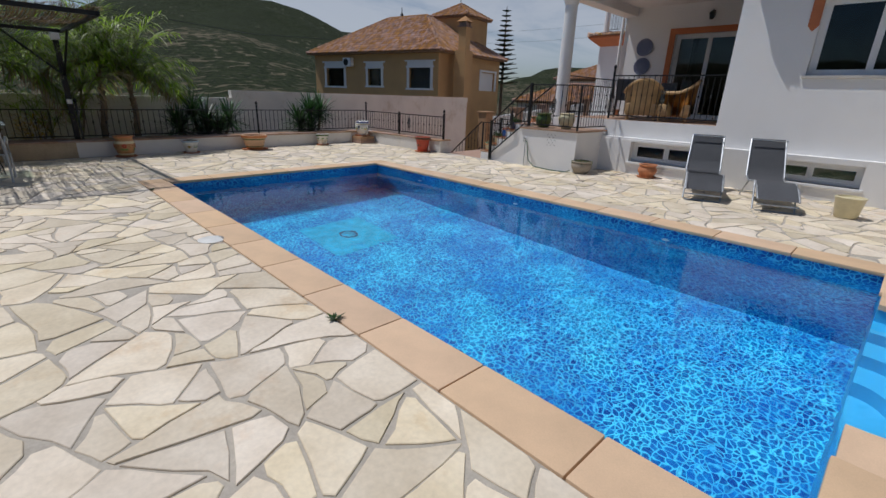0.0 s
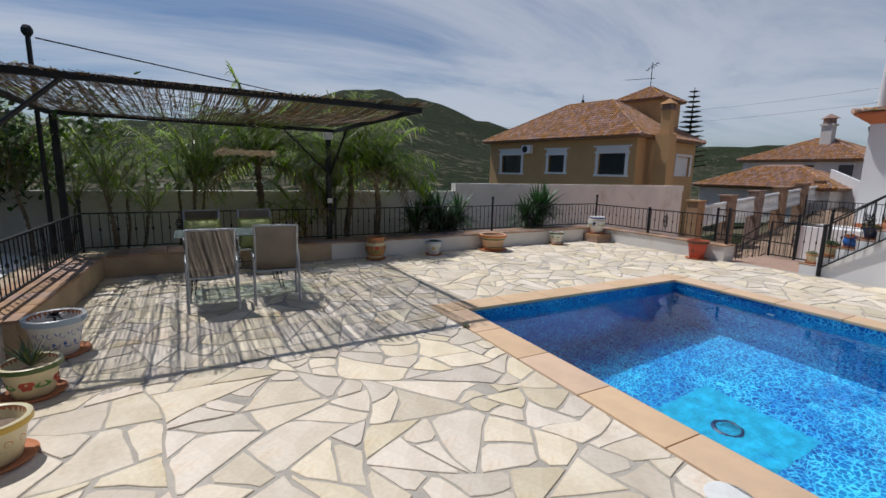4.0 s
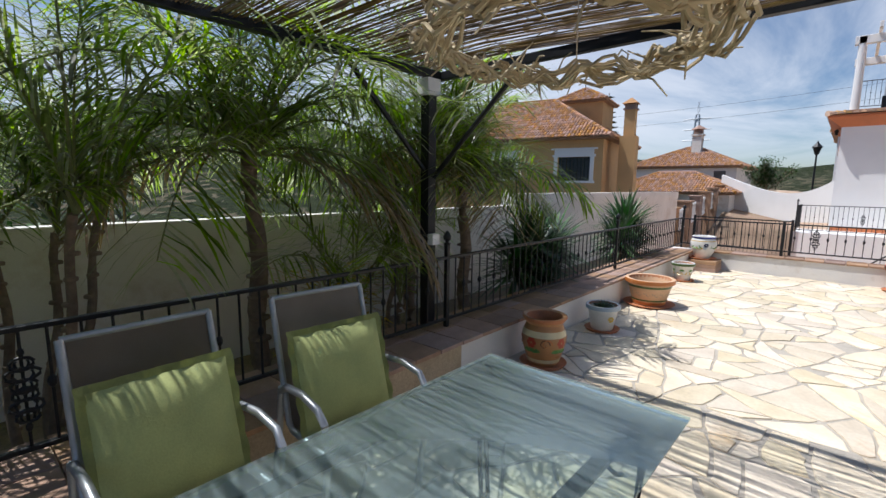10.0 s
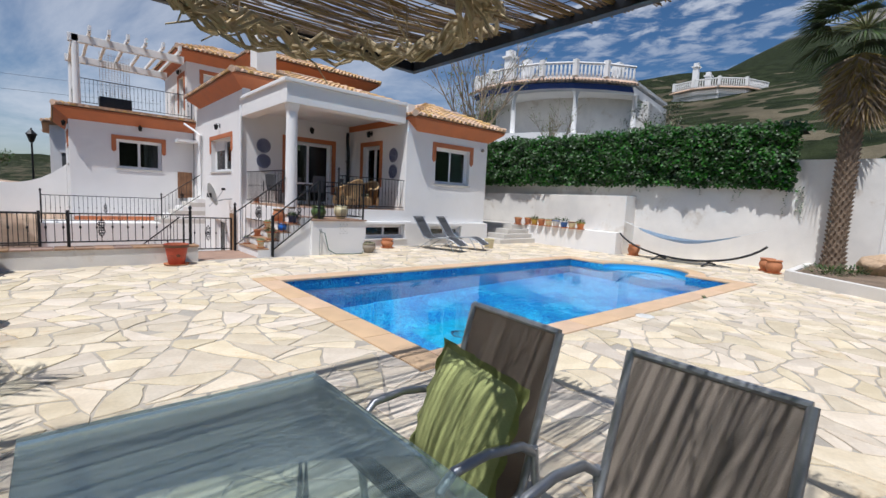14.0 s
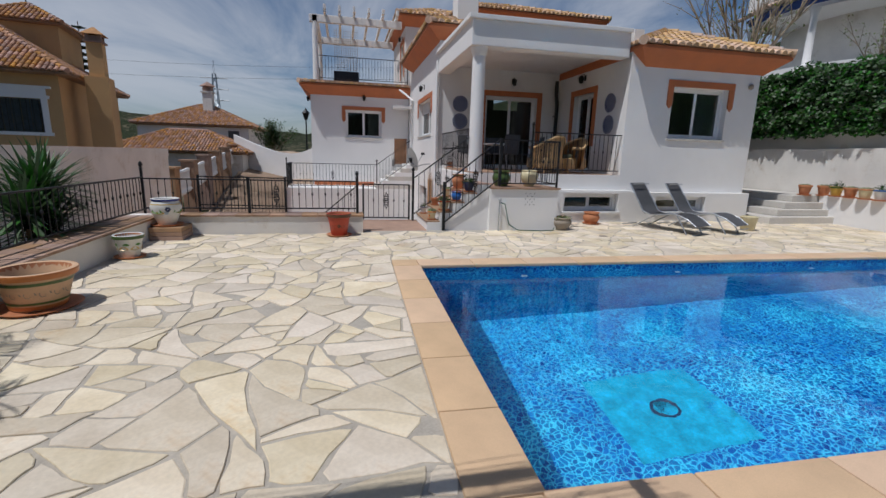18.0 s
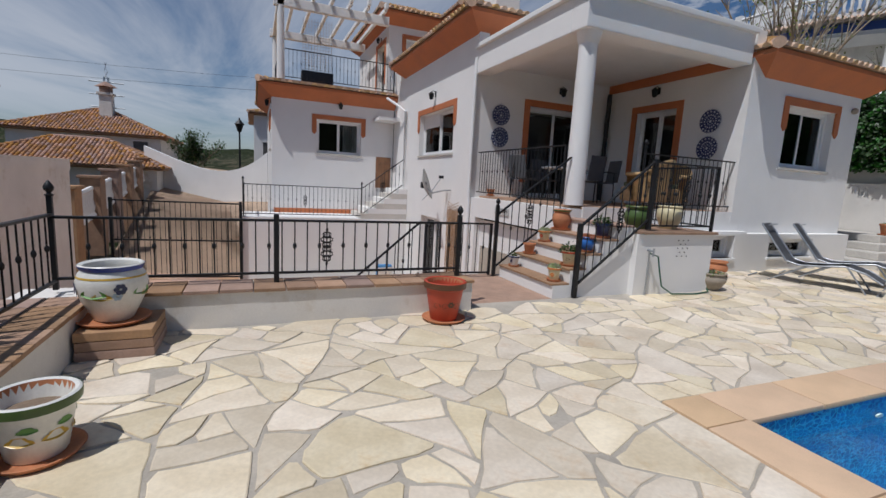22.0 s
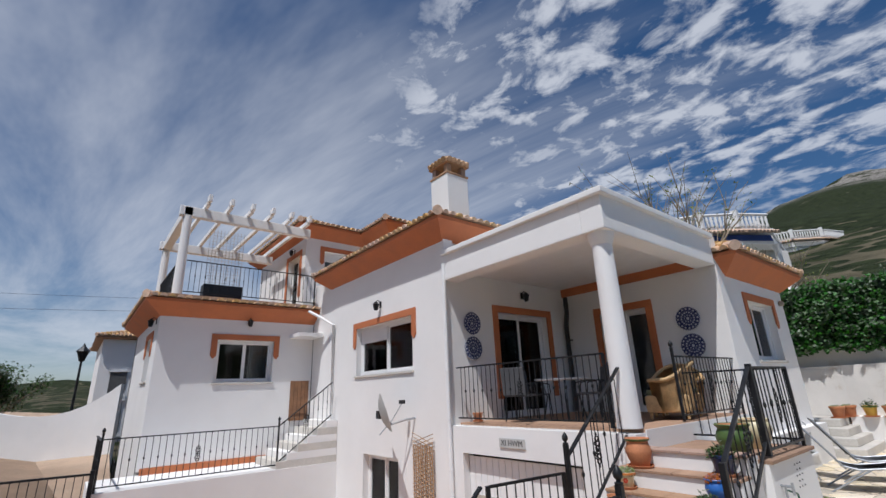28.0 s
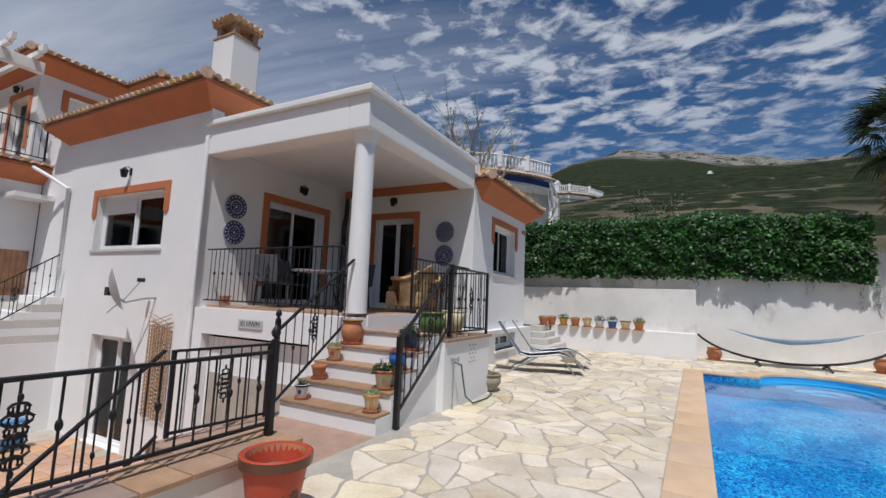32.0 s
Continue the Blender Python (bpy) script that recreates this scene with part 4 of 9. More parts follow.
def roof(name, label, x0, x1, y0, y1, z, ridge_z, band=0.42, over=0.45, tiles=ROOF, cap=None, hip=(1, 1, 1, 1)):
    """A hipped roof on eaves with a sloped orange band; barrel tiles laid in rows as pieces joined by slope."""
    r = thing(name, label, "roof", kind="structure")
    X0, X1, Y0, Y1 = x0 - over, x1 + over, y0 - over, y1 + over
    bm = B()
    lo = [bm.verts.new(p) for p in ((x0, y0, z - band), (x1, y0, z - band), (x1, y1, z - band), (x0, y1, z - band))]
    mid = [bm.verts.new(p) for p in ((X0 + 0.03, Y0 + 0.03, z - 0.08), (X1 - 0.03, Y0 + 0.03, z - 0.08), (X1 - 0.03, Y1 - 0.03, z - 0.08), (X0 + 0.03, Y1 - 0.03, z - 0.08))]
    hi = [bm.verts.new(p) for p in ((X0 + 0.03, Y0 + 0.03, z), (X1 - 0.03, Y0 + 0.03, z), (X1 - 0.03, Y1 - 0.03, z), (X0 + 0.03, Y1 - 0.03, z))]
    for i in range(4):
        j = (i + 1) % 4
        bm.faces.new((lo[i], lo[j], mid[j], mid[i])), bm.faces.new((mid[i], mid[j], hi[j], hi[i]))
    part("eave_band", bm, ORANGE if cap is None else cap, r, "painted sloping eave band")
    w = min(X1 - X0, Y1 - Y0) / 2
    cx0, cx1, cy0, cy1 = X0 + w, X1 - w, Y0 + w, Y1 - w
    top = [(cx0, cy0, ridge_z), (cx1, cy0, ridge_z), (cx1, cy1, ridge_z), (cx0, cy1, ridge_z)]
    eav = [(X0, Y0, z + 0.02), (X1, Y0, z + 0.02), (X1, Y1, z + 0.02), (X0, Y1, z + 0.02)]
    bm = B()
    tv = [bm.verts.new(p) for p in top]
    ev = [bm.verts.new(p) for p in eav]
    for i in range(4):
        j = (i + 1) % 4
        bm.faces.new((ev[i], ev[j], tv[j], tv[i]))
    bm.faces.new(ev[::-1])
    bmesh.ops.remove_doubles(bm, verts=bm.verts, dist=1e-4)
    part("roof_bed", bm, ROOF_UNDER, r)
    # barrel tiles: half-round courses that climb each slope
    L1, seg, rad = 0.42, 5, 0.085
    for i in range(4):
        if not hip[i]:
            continue
        j = (i + 1) % 4
        a, b, c, d = Vector(eav[i]), Vector(eav[j]), Vector(top[j]), Vector(top[i])
        along = (b - a).normalized()
        mid0, mid1 = (a + b) / 2, (c + d) / 2
        upv = (mid1 - mid0) - along * (mid1 - mid0).dot(along)
        H0 = upv.length
        upv.normalize()
        nrm = along.cross(upv).normalized()
        if nrm.z < 0:
            nrm = -nrm
        bm = B()
        n = int((b - a).length / 0.2)
        half0, half1 = (b - a).length / 2, (c - d).length / 2
        for k in range(n + 1):
            u = -half0 + (b - a).length * k / n
            run = H0 if abs(u) <= half1 else H0 * (half0 - abs(u)) / max(1e-6, half0 - half1)
            s = -0.03
            while s < run - 0.05:
                e = min(s + L1, run)
                va = mid0 + along * u + upv * s + nrm * 0.02
                vb = mid0 + along * u + upv * e + nrm * 0.005
                ra = [bm.verts.new(va + along * (rad * math.cos(math.pi * q / seg)) + nrm * (rad * math.sin(math.pi * q / seg))) for q in range(seg + 1)]
                rb = [bm.verts.new(vb + along * (rad * 0.85 * math.cos(math.pi * q / seg)) + nrm * (rad * 0.85 * math.sin(math.pi * q / seg))) for q in range(seg + 1)]
                for q in range(seg):
                    bm.faces.new((ra[q], ra[q + 1], rb[q + 1], rb[q]))
                bm.faces.new(ra)
                s += L1 - 0.05
        me = bpy.data.meshes.new("tiles")
        bm.to_mesh(me), bm.free()
        me.materials.append(tiles)
        ob = new("tiles", me)
        ob.parent = r
        tagged(ob, kind="stuff")
    bm = B()
    for i in range(4):
        a, d = Vector(eav[i]), Vector(top[i])
        m = int((d - a).length / 0.36) + 1
        for k in range(m):
            p, q = a.lerp(d, k / m), a.lerp(d, min(1, (k + 1.12) / m))
            rod(bm, p + Vector((0, 0, 0.05)), q + Vector((0, 0, 0.03)), 0.11, 0.085, 10)
    a, d = Vector(top[0]), Vector(top[2])
    if (a - d).length > 0.3:
        rod(bm, a + Vector((0, 0, 0.03)), d + Vector((0, 0, 0.03)), 0.1, 0.1, 10)
    part("hip_tiles", bm, tiles, r, "rounded hip tiles")
    return r


ROOF_I = shade("barrel_tile_clay", (0.60, 0.40, 0.24), 0.85, var=0.18, scale=5, fine=60, bump=0.3, island=0.25, stain=(0.36, 0.25, 0.17, 0.6))
ROOF_N = shade("old_barrel_tile_clay", (0.40, 0.22, 0.13), 0.9, var=0.22, scale=4, fine=50, bump=0.3, island=0.3, stain=(0.25, 0.17, 0.12, 0.7))
roof("roof_main", "hipped clay barrel-tile roof over the main rooms", MX, 1.5, PBY + 0.05, 20.1, 5.38, 6.5, tiles=ROOF_I)
roof("roof_east", "low hipped clay-tile roof over the east room", EX + 0.4, 2.66, EY, 16.0, 4.28, 5.2, tiles=ROOF_I)
roof("roof_wing", "clay-tile eave round the wing's roof terrace", -9.66, -4.9, WY, 26.5, 4.45, 4.75, tiles=ROOF_I)
roof("roof_upper", "hipped clay-tile roof over the upper floor", -5.4, -2.0, 22.2, 27.5, 7.75, 8.6, tiles=ROOF_I)
roof("roof_upper_front", "hipped clay-tile roof over the projecting upper rooms", -3.0, 3.2, 20.4, 27.5, 7.75, 9.0, tiles=ROOF_I)
bm = B()
upwin = (-4.7, -3.35, 5.9, 6.92)
H(bm, "y", 22.2, T, -5.4, -3.0, 4.4, 7.5, [upwin])
H(bm, "x", -5.4, T, 22.2 + T, 27.3, 4.4, 7.5, [(22.7, 23.9, 4.75, 6.8)])
box(bm, -3.0, -2.74, 20.4, 27.3, 4.4, 7.5), box(bm, -2.74, 3.2, 20.4, 20.66, 4.4, 7.5), box(bm, 2.94, 3.2, 20.66, 27.3, 4.4, 7.5)
setting("wall_upper", bm, WHITE, "white rendered upper-floor walls", "wall")
bm = B()
box(bm, -5.14, -3.0, 22.46, 27.3, 7.3, 7.4)
setting("ceiling_upper", bm, PLASTER, "white ceiling of the upper floor", "ceiling")
window("window_7", "small white upper window with orange moulding", "y", 22.2, *upwin, shutter=0.3)
window("door_4", "white glazed door to the roof terrace", "x", -5.4, 22.7, 23.9, 4.75, 6.8, drop=1.6, sill=False)


# ---- railings ----
def spear(bm, x, y, z, s=1.0):
    lathe(bm, [(0.03 * s, 0), (0.034 * s, 0.012), (0.018 * s, 0.02), (0.016 * s, 0.03), (0.034 * s, 0.05), (0.038 * s, 0.075), (0.024 * s, 0.105), (0.006 * s, 0.13)], 10, (x, y, z))


def scroll_mesh():
    """A cast leaf ornament of four scrolled arms round a bar."""
    bm = B()
    for sx in (-1, 1):
        for sz in (-1, 1):
            for k, (w, h) in enumerate(((0.055, 0.05), (0.075, 0.105), (0.05, 0.155))):
                pts = [(sx * w * math.sin(a) * (1 - a / 9), 0, sz * (h - 0.035 + 0.035 * math.cos(a) + 0.01 * a / 4)) for a in [i * 0.62 for i in range(9)]]
                tube(bm, pts, 0.008, 5)
    ball(bm, (0, 0, 0), 0.022, 1, 0.7, 1, 8)
    ball(bm, (0, 0, 0.18), 0.014, 1, 0.7, 1.6, 8), ball(bm, (0, 0, -0.18), 0.014, 1, 0.7, 1.6, 8)
    return finish("ornament", bm, IRON, 40)


ORN = scroll_mesh()
BAR_CACHE = {}


def bar_mesh(h, knob):
    key = (round(h, 2), knob)
    if key not in BAR_CACHE:
        bm = B()
        rod(bm, (0, 0, 0), (0, 0, h), 0.0075, seg=6)
        if knob:
            lathe(bm, [(0.008, -0.03), (0.017, -0.018), (0.02, 0), (0.017, 0.018), (0.008, 0.03)], 8, (0, 0, h * 0.52))
        BAR_CACHE[key] = finish("bar", bm, IRON, 40)
    return BAR_CACHE[key]


def railing(label, a, b, lo=0.08, hi=0.66, gap=0.125, posts=(), orn=(), post_r=0.022, foot=0.0, knobs=True, name="railing", parent=None, square=0.02):
    """A straight or sloping iron railing from a to b (the foot line): two rails, upright bars, posts with finials, ornaments at given shares."""
    a, b = Vector(a), Vector(b)
    d = b - a
    flat = Vector((d.x, d.y, 0))
    ln = flat.length
    yaw = math.degrees(math.atan2(flat.y, flat.x))
    slope = d.z / ln
    r = thing(name, label, "railing", pose(*a, 0, 0, yaw)) if parent is None else parent
    for z in (lo, hi):
        bm = B()
        w = 0.017 if z == lo else 0.024
        ang = math.atan(slope)
        m = pose(0, 0, z, 0, -math.degrees(ang), 0)
        box(bm, 0, ln / math.cos(ang), -w, w, -0.012, 0.012, 0.005, m)
        part("top_rail" if z == hi else "bottom_rail", bm, IRON, r)
    n = max(2, round(ln / gap))
    for i in range(1, n):
        s = i / n
        if any(abs(s - o) * ln < 0.06 for o in orn):
            continue
        piece("bar", bar_mesh(hi - lo, knobs and i % 2 == 0), r, pose(s * ln, 0, lo + slope * s * ln))
    for o in orn:
        piece("bar", bar_mesh(hi - lo, False), r, pose(o * ln, 0, lo + slope * o * ln))
        piece("ornament", ORN, r, pose(o * ln, -0.012, (lo + hi) / 2 + slope * o * ln))
    for s, h, fin in posts:
        bm = B()
        box(bm, -square, square, -square, square, foot, h, 0.006)
        po = piece("post", finish("post", bm, IRON), r, pose(s * ln, 0, slope * s * ln))
        if fin:
            bm = B()
            spear(bm, 0, 0, h)
            fi = part("finial", bm, IRON, po, smooth=40)
    return r


CAPZ = WALLH
WR = [Vector((-11.86, -2.98, CAPZ)), Vector((-11.83, 1.32, CAPZ)), Vector((-11.85, 5.45, CAPZ)), Vector((-11.85, 9.3, CAPZ))]
railing("black iron railing on the low wall behind the table", WR[0], WR[1], posts=((0, 0.78, 1),), orn=(0.33,))
railing("black iron railing on the white wall before the shrubs", WR[1], WR[2], posts=((0, 0.78, 1),))
railing("black iron railing on the white wall before the shrubs", WR[2], WR[3], posts=((0, 0.78, 1), (1, 0.82, 1)))
railing("black iron railing with scrolled ornament above the yard", WR[3], (-8.0, 9.28, CAPZ), posts=((0.47, 0.7, 0), (1, 0.72, 1)), orn=(0.6,), lo=0.1, hi=0.64, square=0.026)
railing("black iron side railing by the dining place", (-8.0, -3.14, CAPZ), (-11.86, -2.98, CAPZ), posts=((0, 0.8, 1),), orn=(0.5,))

# gate at the head of the yard stair
gt = thing("gate", "closed black iron gate with a scrolled ornament", "gate", pose(-7.82, 10.86, 0, 0, 0, -6))
bm = B()
for x in (0.0, 1.08):
    box(bm, x - 0.02, x + 0.02, -0.02, 0.02, 0.02, 0.86, 0.004)
for z in (0.06, 0.85):
    box(bm, 0.02, 1.06, -0.014, 0.014, z - 0.014, z + 0.014, 0.004)
part("gate_frame", bm, IRON, gt)
for i in range(1, 9):
    piece("bar", bar_mesh(0.79, i % 2 == 0), gt, pose(i * 0.12, 0, 0.06))
piece("ornament", ORN, gt, pose(0.54, -0.02, 0.47))
railing("black iron handrail going down to the yard", (-7.9, 10.88, 0), (-10.0, 10.88, YARD + 0.05), lo=0.06, hi=0.86, gap=0.13)

# garden stair to the porch: six tiled steps with white risers
SX, SYA, SYB = -6.55, 9.3, 10.72
RUN, RISE = 0.27, FLOOR / 6
stair = thing("porch_stairs", "white rendered steps with terracotta tiled treads", "stairs", kind="structure")
for i in range(5):
    bm = B()
    box(bm, SX + i * RUN, SX + 5 * RUN + 0.02, SYA, SYB, -0.1 if i == 0 else i * RISE - 0.03, (i + 1) * RISE - 0.03)
    part("riser_block", bm, WHITE, stair)
    bm = B()
    for k in range(4):
        y = SYA + (SYB - SYA) * k / 4
        box(bm, SX + i * RUN - 0.025, SX + (i + 1) * RUN - 0.004, y + 0.003, y + (SYB - SYA) / 4 - 0.003, (i + 1) * RISE - 0.03, (i + 1) * RISE, 0.006)
    part("tread", bm, BRICKCAP, stair, "terracotta tread tiles")
bm = B()
box(bm, SX + 5 * RUN - 0.02, -3.66, 9.2, 10.6, -0.1, 0.89)
part("landing_block", bm, WHITE, stair, "white block with small vent holes")
bm = B()
box(bm, SX + 5 * RUN - 0.02, -3.62, 9.16, 10.6, 0.89, 0.93, 0.008)
part("landing_top", bm, BRICKCAP, stair, "clay tile capping")
# vent holes as black discs on the face, their inner shade given by colour
bm = B()
for k in range(5):
    for j in range(5):
        if (k + j) % 2 == 0:
            rod(bm, (-4.42 + 0.05 * k, 9.203, 0.56 + 0.06 * j), (-4.42 + 0.05 * k, 9.192, 0.56 + 0.06 * j), 0.009, seg=8)
part("vent_hole", bm, BLACK_PLASTIC, stair, "diamond of small black discs standing for the shade in vent holes")
railing("black iron stair handrail beside the column", (SX - 0.1, SYB + 0.03, 0.0), (SX + 5 * RUN - 0.1, SYB + 0.03, 5 * RISE), lo=0.14, hi=1.0, gap=0.13, posts=((0, 1.14, 1),), orn=(0.45,), square=0.026)
railing("black iron stair handrail with ornaments", (SX + 0.34, SYA - 0.03, 0.0), (SX + 5 * RUN + 0.18, SYA - 0.06, 0.95), lo=0.16, hi=0.98, gap=0.13, posts=((0, 1.02, 0), (1, 1.0, 0)), orn=(0.55,), square=0.03)
railing("black iron landing railing", (SX + 5 * RUN + 0.18, 9.24, 0.93), (-3.7, 9.24, 0.93), lo=0.08, hi=0.98, gap=0.12, posts=((1, 0.98, 0),), orn=(0.5,))
railing("black iron landing side railing", (-3.7, 9.24, 0.93), (-3.7, 10.6, 0.93), lo=0.08, hi=0.98, gap=0.12)
railing("black iron porch front railing", (-3.7, EY + 0.1, FLOOR), (EX, EY + 0.1, FLOOR), lo=0.08, hi=0.98, gap=0.12, orn=(0.5,), posts=((0, 1.1, 1),))
railing("black iron porch side railing over the garage", (MX + 0.1, PBY - 0.15, FLOOR), (MX + 0.1, EY + 0.4, FLOOR), lo=0.08, hi=1.02, gap=0.12, orn=(0.5,), posts=((1, 1.02, 0),))

# entrance terrace railing and steps
railing("black iron railing round the entrance terrace", (-10.55, 19.42, 0.1), (-6.92, 19.42, 0.1), lo=0.1, hi=1.0, gap=0.13, posts=((0, 1.1, 1), (1, 1.1, 1)), orn=(0.5,))
railing("black iron railing at the end of the entrance terrace", (-10.55, 21.4, 0.1), (-10.55, 19.42, 0.1), lo=0.1, hi=0.98, gap=0.13)
railing("black iron handrail of the entrance steps", (-6.92, 19.42, 0.1), (-5.5, 19.42, 1.15), lo=0.14, hi=1.0, gap=0.13, orn=(0.5,))
es = thing("entrance_steps", "pale stone steps climbing to the front door", "stairs", kind="structure")
for i in range(6):
    bm = B()
    box(bm, -6.95 + 0.26 * i, MX - 0.01, 19.36, 21.0, 0.1 + 0.175 * i, 0.1 + 0.175 * (i + 1), 0.008)
    part("step", bm, WHITE if i % 2 else CONCRETE, es)
bm = B()
box(bm, -9.6, MX - 0.03, WY - 0.03, WY, 0.1, 0.26)
setting("trim_skirting", bm, ORANGE, "orange painted skirting of the wing", "trim")

# drive gate of the lower yard
dg = thing("drive_gate", "tall black iron drive gate, closed", "gate", pose(-10.62, 19.3, YARD, 0, 0, 172))
bm = B()
for x in (0.0, 3.4):
    box(bm, x - 0.04, x + 0.04, -0.04, 0.04, 0, 2.4, 0.006)
for z in (0.1, 1.2, 2.33):
    box(bm, 0.04, 3.36, -0.02, 0.02, z - 0.02, z + 0.02)
part("gate_frame", bm, IRON, dg)
for i in range(1, 25):
    piece("bar", bar_mesh(2.23, i % 2 == 0), dg, pose(i * 0.136, 0, 0.1))
# roof terrace
ft = 4.62
railing("black iron railing of the roof terrace", (-9.25, 21.2, ft), (-5.42, 21.2, ft), lo=0.1, hi=1.0, gap=0.13, posts=((1, 1.0, 0),))
railing("black iron railing at the end of the roof terrace", (-9.4, 26.0, ft), (-9.4, 21.35, ft), lo=0.1, hi=1.0, gap=0.13)
bm = B()
box(bm, -9.6, -5.42, 21.1, 22.2, 4.42, ft), box(bm, -9.6, -5.42, 22.2, 26.4, 4.42, ft)
setting("floor_roof_terrace", bm, BRICKCAP, "clay-tiled kerb and floor of the roof terrace", "floor")
tp = thing("terrace_pergola", "white concrete pergola on round columns", "pergola", pose(0, 0, ft))
for x, y in ((-9.38, 21.2), (-9.38, 25.0)):
    bm = B()
    lathe(bm, [(0.13, 0), (0.12, 1.2), (0.115, 2.3)], 20, (x, y, 0))
    part("column", bm, WHITE, tp, smooth=40)
for y in (21.2, 25.0):
    bm = B()
    box(bm, -9.6, -5.7, y - 0.1, y + 0.1, 2.3, 2.6, 0.02)
    part("beam", bm, WHITE, tp)
bm = B()
box(bm, -9.5, -9.26, 21.1, 25.1, 2.31, 2.59, 0.02)
part("beam", bm, WHITE, tp)
for i in range(6):
    bm = B()
    x = -8.95 + 0.6 * i
    box(bm, x - 0.05, x + 0.05, 20.7, 25.4, 2.6, 2.74, 0.01)
    box(bm, x - 0.05, x + 0.05, 20.52, 20.78, 2.66, 2.86, 0.01)
    part("rafter", bm, WHITE, tp)

# chimney with brick cap
ch = thing("chimney", "white chimney with an open clay-brick cap", "chimney", pose(-4.35, 15.3, 0.2), kind="structure")
bm = B()
box(bm, -0.34, 0.34, -0.34, 0.34, 5.0, 6.85, 0.015)
part("shaft", bm, WHITE, ch)
for sx in (-0.24, 0.24):
    for sy in (-0.24, 0.24):
        bm = B()
        box(bm, sx - 0.07, sx + 0.07, sy - 0.07, sy + 0.07, 6.9, 7.15, 0.01)
        part("brick_pier", bm, BRICKCAP, ch)
bm = B()
box(bm, -0.36, 0.36, -0.36, 0.36, 6.85, 6.90, 0.01), box(bm, -0.38, 0.38, -0.38, 0.38, 7.15, 7.2, 0.01)
part("brick_course", bm, BRICKCAP, ch)
for q in range(4):
    bm = B()
    for k in range(-2, 3):
        rod(bm, (k * 0.15, -0.42, 7.22), (k * 0.07, -0.03, 7.45), 0.07, 0.05, 8)
    piece("cap_tiles", finish("cap_tiles", bm, ROOF, 40), ch, pose(0, 0, 0, 0, 0, 90 * q))
# gutter pipes on the corner and the black pipe in the porch
for nm, lab, pts, r0, mt in (
    ("downpipe", "white downpipe at the porch corner", [(MX - 0.07, PBY - 0.05, 4.4), (MX - 0.07, PBY - 0.05, YARD)], 0.045, WHITE_PVC),
    ("downpipe", "white downpipe with a bent head at the wing corner", [(-5.85, 20.5, 4.3), (-5.6, 20.1, 4.05), (MX - 0.07, 19.7, 3.8), (MX - 0.07, 19.7, YARD)], 0.045, WHITE_PVC),
    ("stove_pipe", "black metal flue pipe bent under the porch ceiling", [(EX - 0.1, PBY - 0.1, FLOOR), (EX - 0.1, PBY - 0.1, 3.3), (EX - 0.22, PBY - 0.25, 3.6), (EX - 0.22, PBY - 0.25, 4.0)], 0.06, BLACK_PLASTIC),
):
    p = thing(nm, lab, "pipe")
    bm = B()
    tube(bm, pts, r0, 10)
    part("pipe", bm, mt, p, smooth=50)
    bm = B()
    z = (pts[-1][2] + pts[-2][2]) / 2
    for dz in (-0.9, 0.0, 0.9):
        rod(bm, (pts[-1][0], pts[-1][1], z + dz - 0.015), (pts[-1][0], pts[-1][1], z + dz + 0.015), r0 + 0.008, seg=12)
    parts("clip", bm, mt, p)
bm = B()
box(bm, EX - 0.03, EX, EY + 0.4, PBY, 4.06, 4.27)
setting("trim_porch", bm, ORANGE, "orange painted band inside the porch", "trim")


# ---- pergola with reed screen ----
pg = thing("pergola", "black iron pergola roofed with a ragged reed screen", "pergola")
PGX0, PGX1, PGY0, PGY1, PGZ = -12.02, -7.97, -3.26, 1.38, 2.66
for x, y in ((-12.0, 1.24), (-7.97, -3.3), (-12.0, -3.2)):
    bm = B()
    box(bm, x - 0.05, x + 0.05, y - 0.05, y + 0.05, WALLH, PGZ - 0.04, 0.006)
    part("post", bm, IRON, pg)
for a in ((PGX0, PGX1, PGY0 - 0.03, PGY0 + 0.03), (PGX0, PGX1, PGY1 - 0.03, PGY1 + 0.03), (PGX0, PGX0 + 0.06, PGY0, PGY1), (PGX1 - 0.06, PGX1, PGY0, PGY1)):
    bm = B()
    box(bm, *a, PGZ - 0.05, PGZ + 0.02, 0.005)
    part("beam", bm, IRON, pg)
for a, b in (((-11.95, 1.26, 1.75), (-11.1, 1.36, 2.62)), ((-7.97, -3.25, 1.75), (-8.0, -2.35, 2.62)), ((-12.0, 1.2, 1.8), (-12.0, 0.35, 2.62)), ((-8.02, -3.28, 1.8), (-8.8, -3.26, 2.62))):
    bm = B()
    rod(bm, a, b, 0.022)
    part("brace", bm, IRON, pg)
bm = B()
box(bm, -12.07, -11.93, 1.16, 1.32, PGZ - 0.2, PGZ - 0.055, 0.01), box(bm, -11.949, -11.88, 1.18, 1.28, 1.14, 1.24, 0.008)
parts("junction_box", bm, WHITE_PVC, pg, "small white electric boxes")
rnd = random.Random(4)
bm = B()
def sag(x, y):
    u, v = (x - PGX0) / (PGX1 - PGX0), (y - PGY0) / (PGY1 - PGY0)
    return PGZ + 0.035 - 0.12 * math.sin(math.pi * min(1, max(0, u))) * math.sin(math.pi * min(1, max(0, v))) - 0.05 * math.sin(6 * u + 4 * v)
y = PGY0 - 0.08
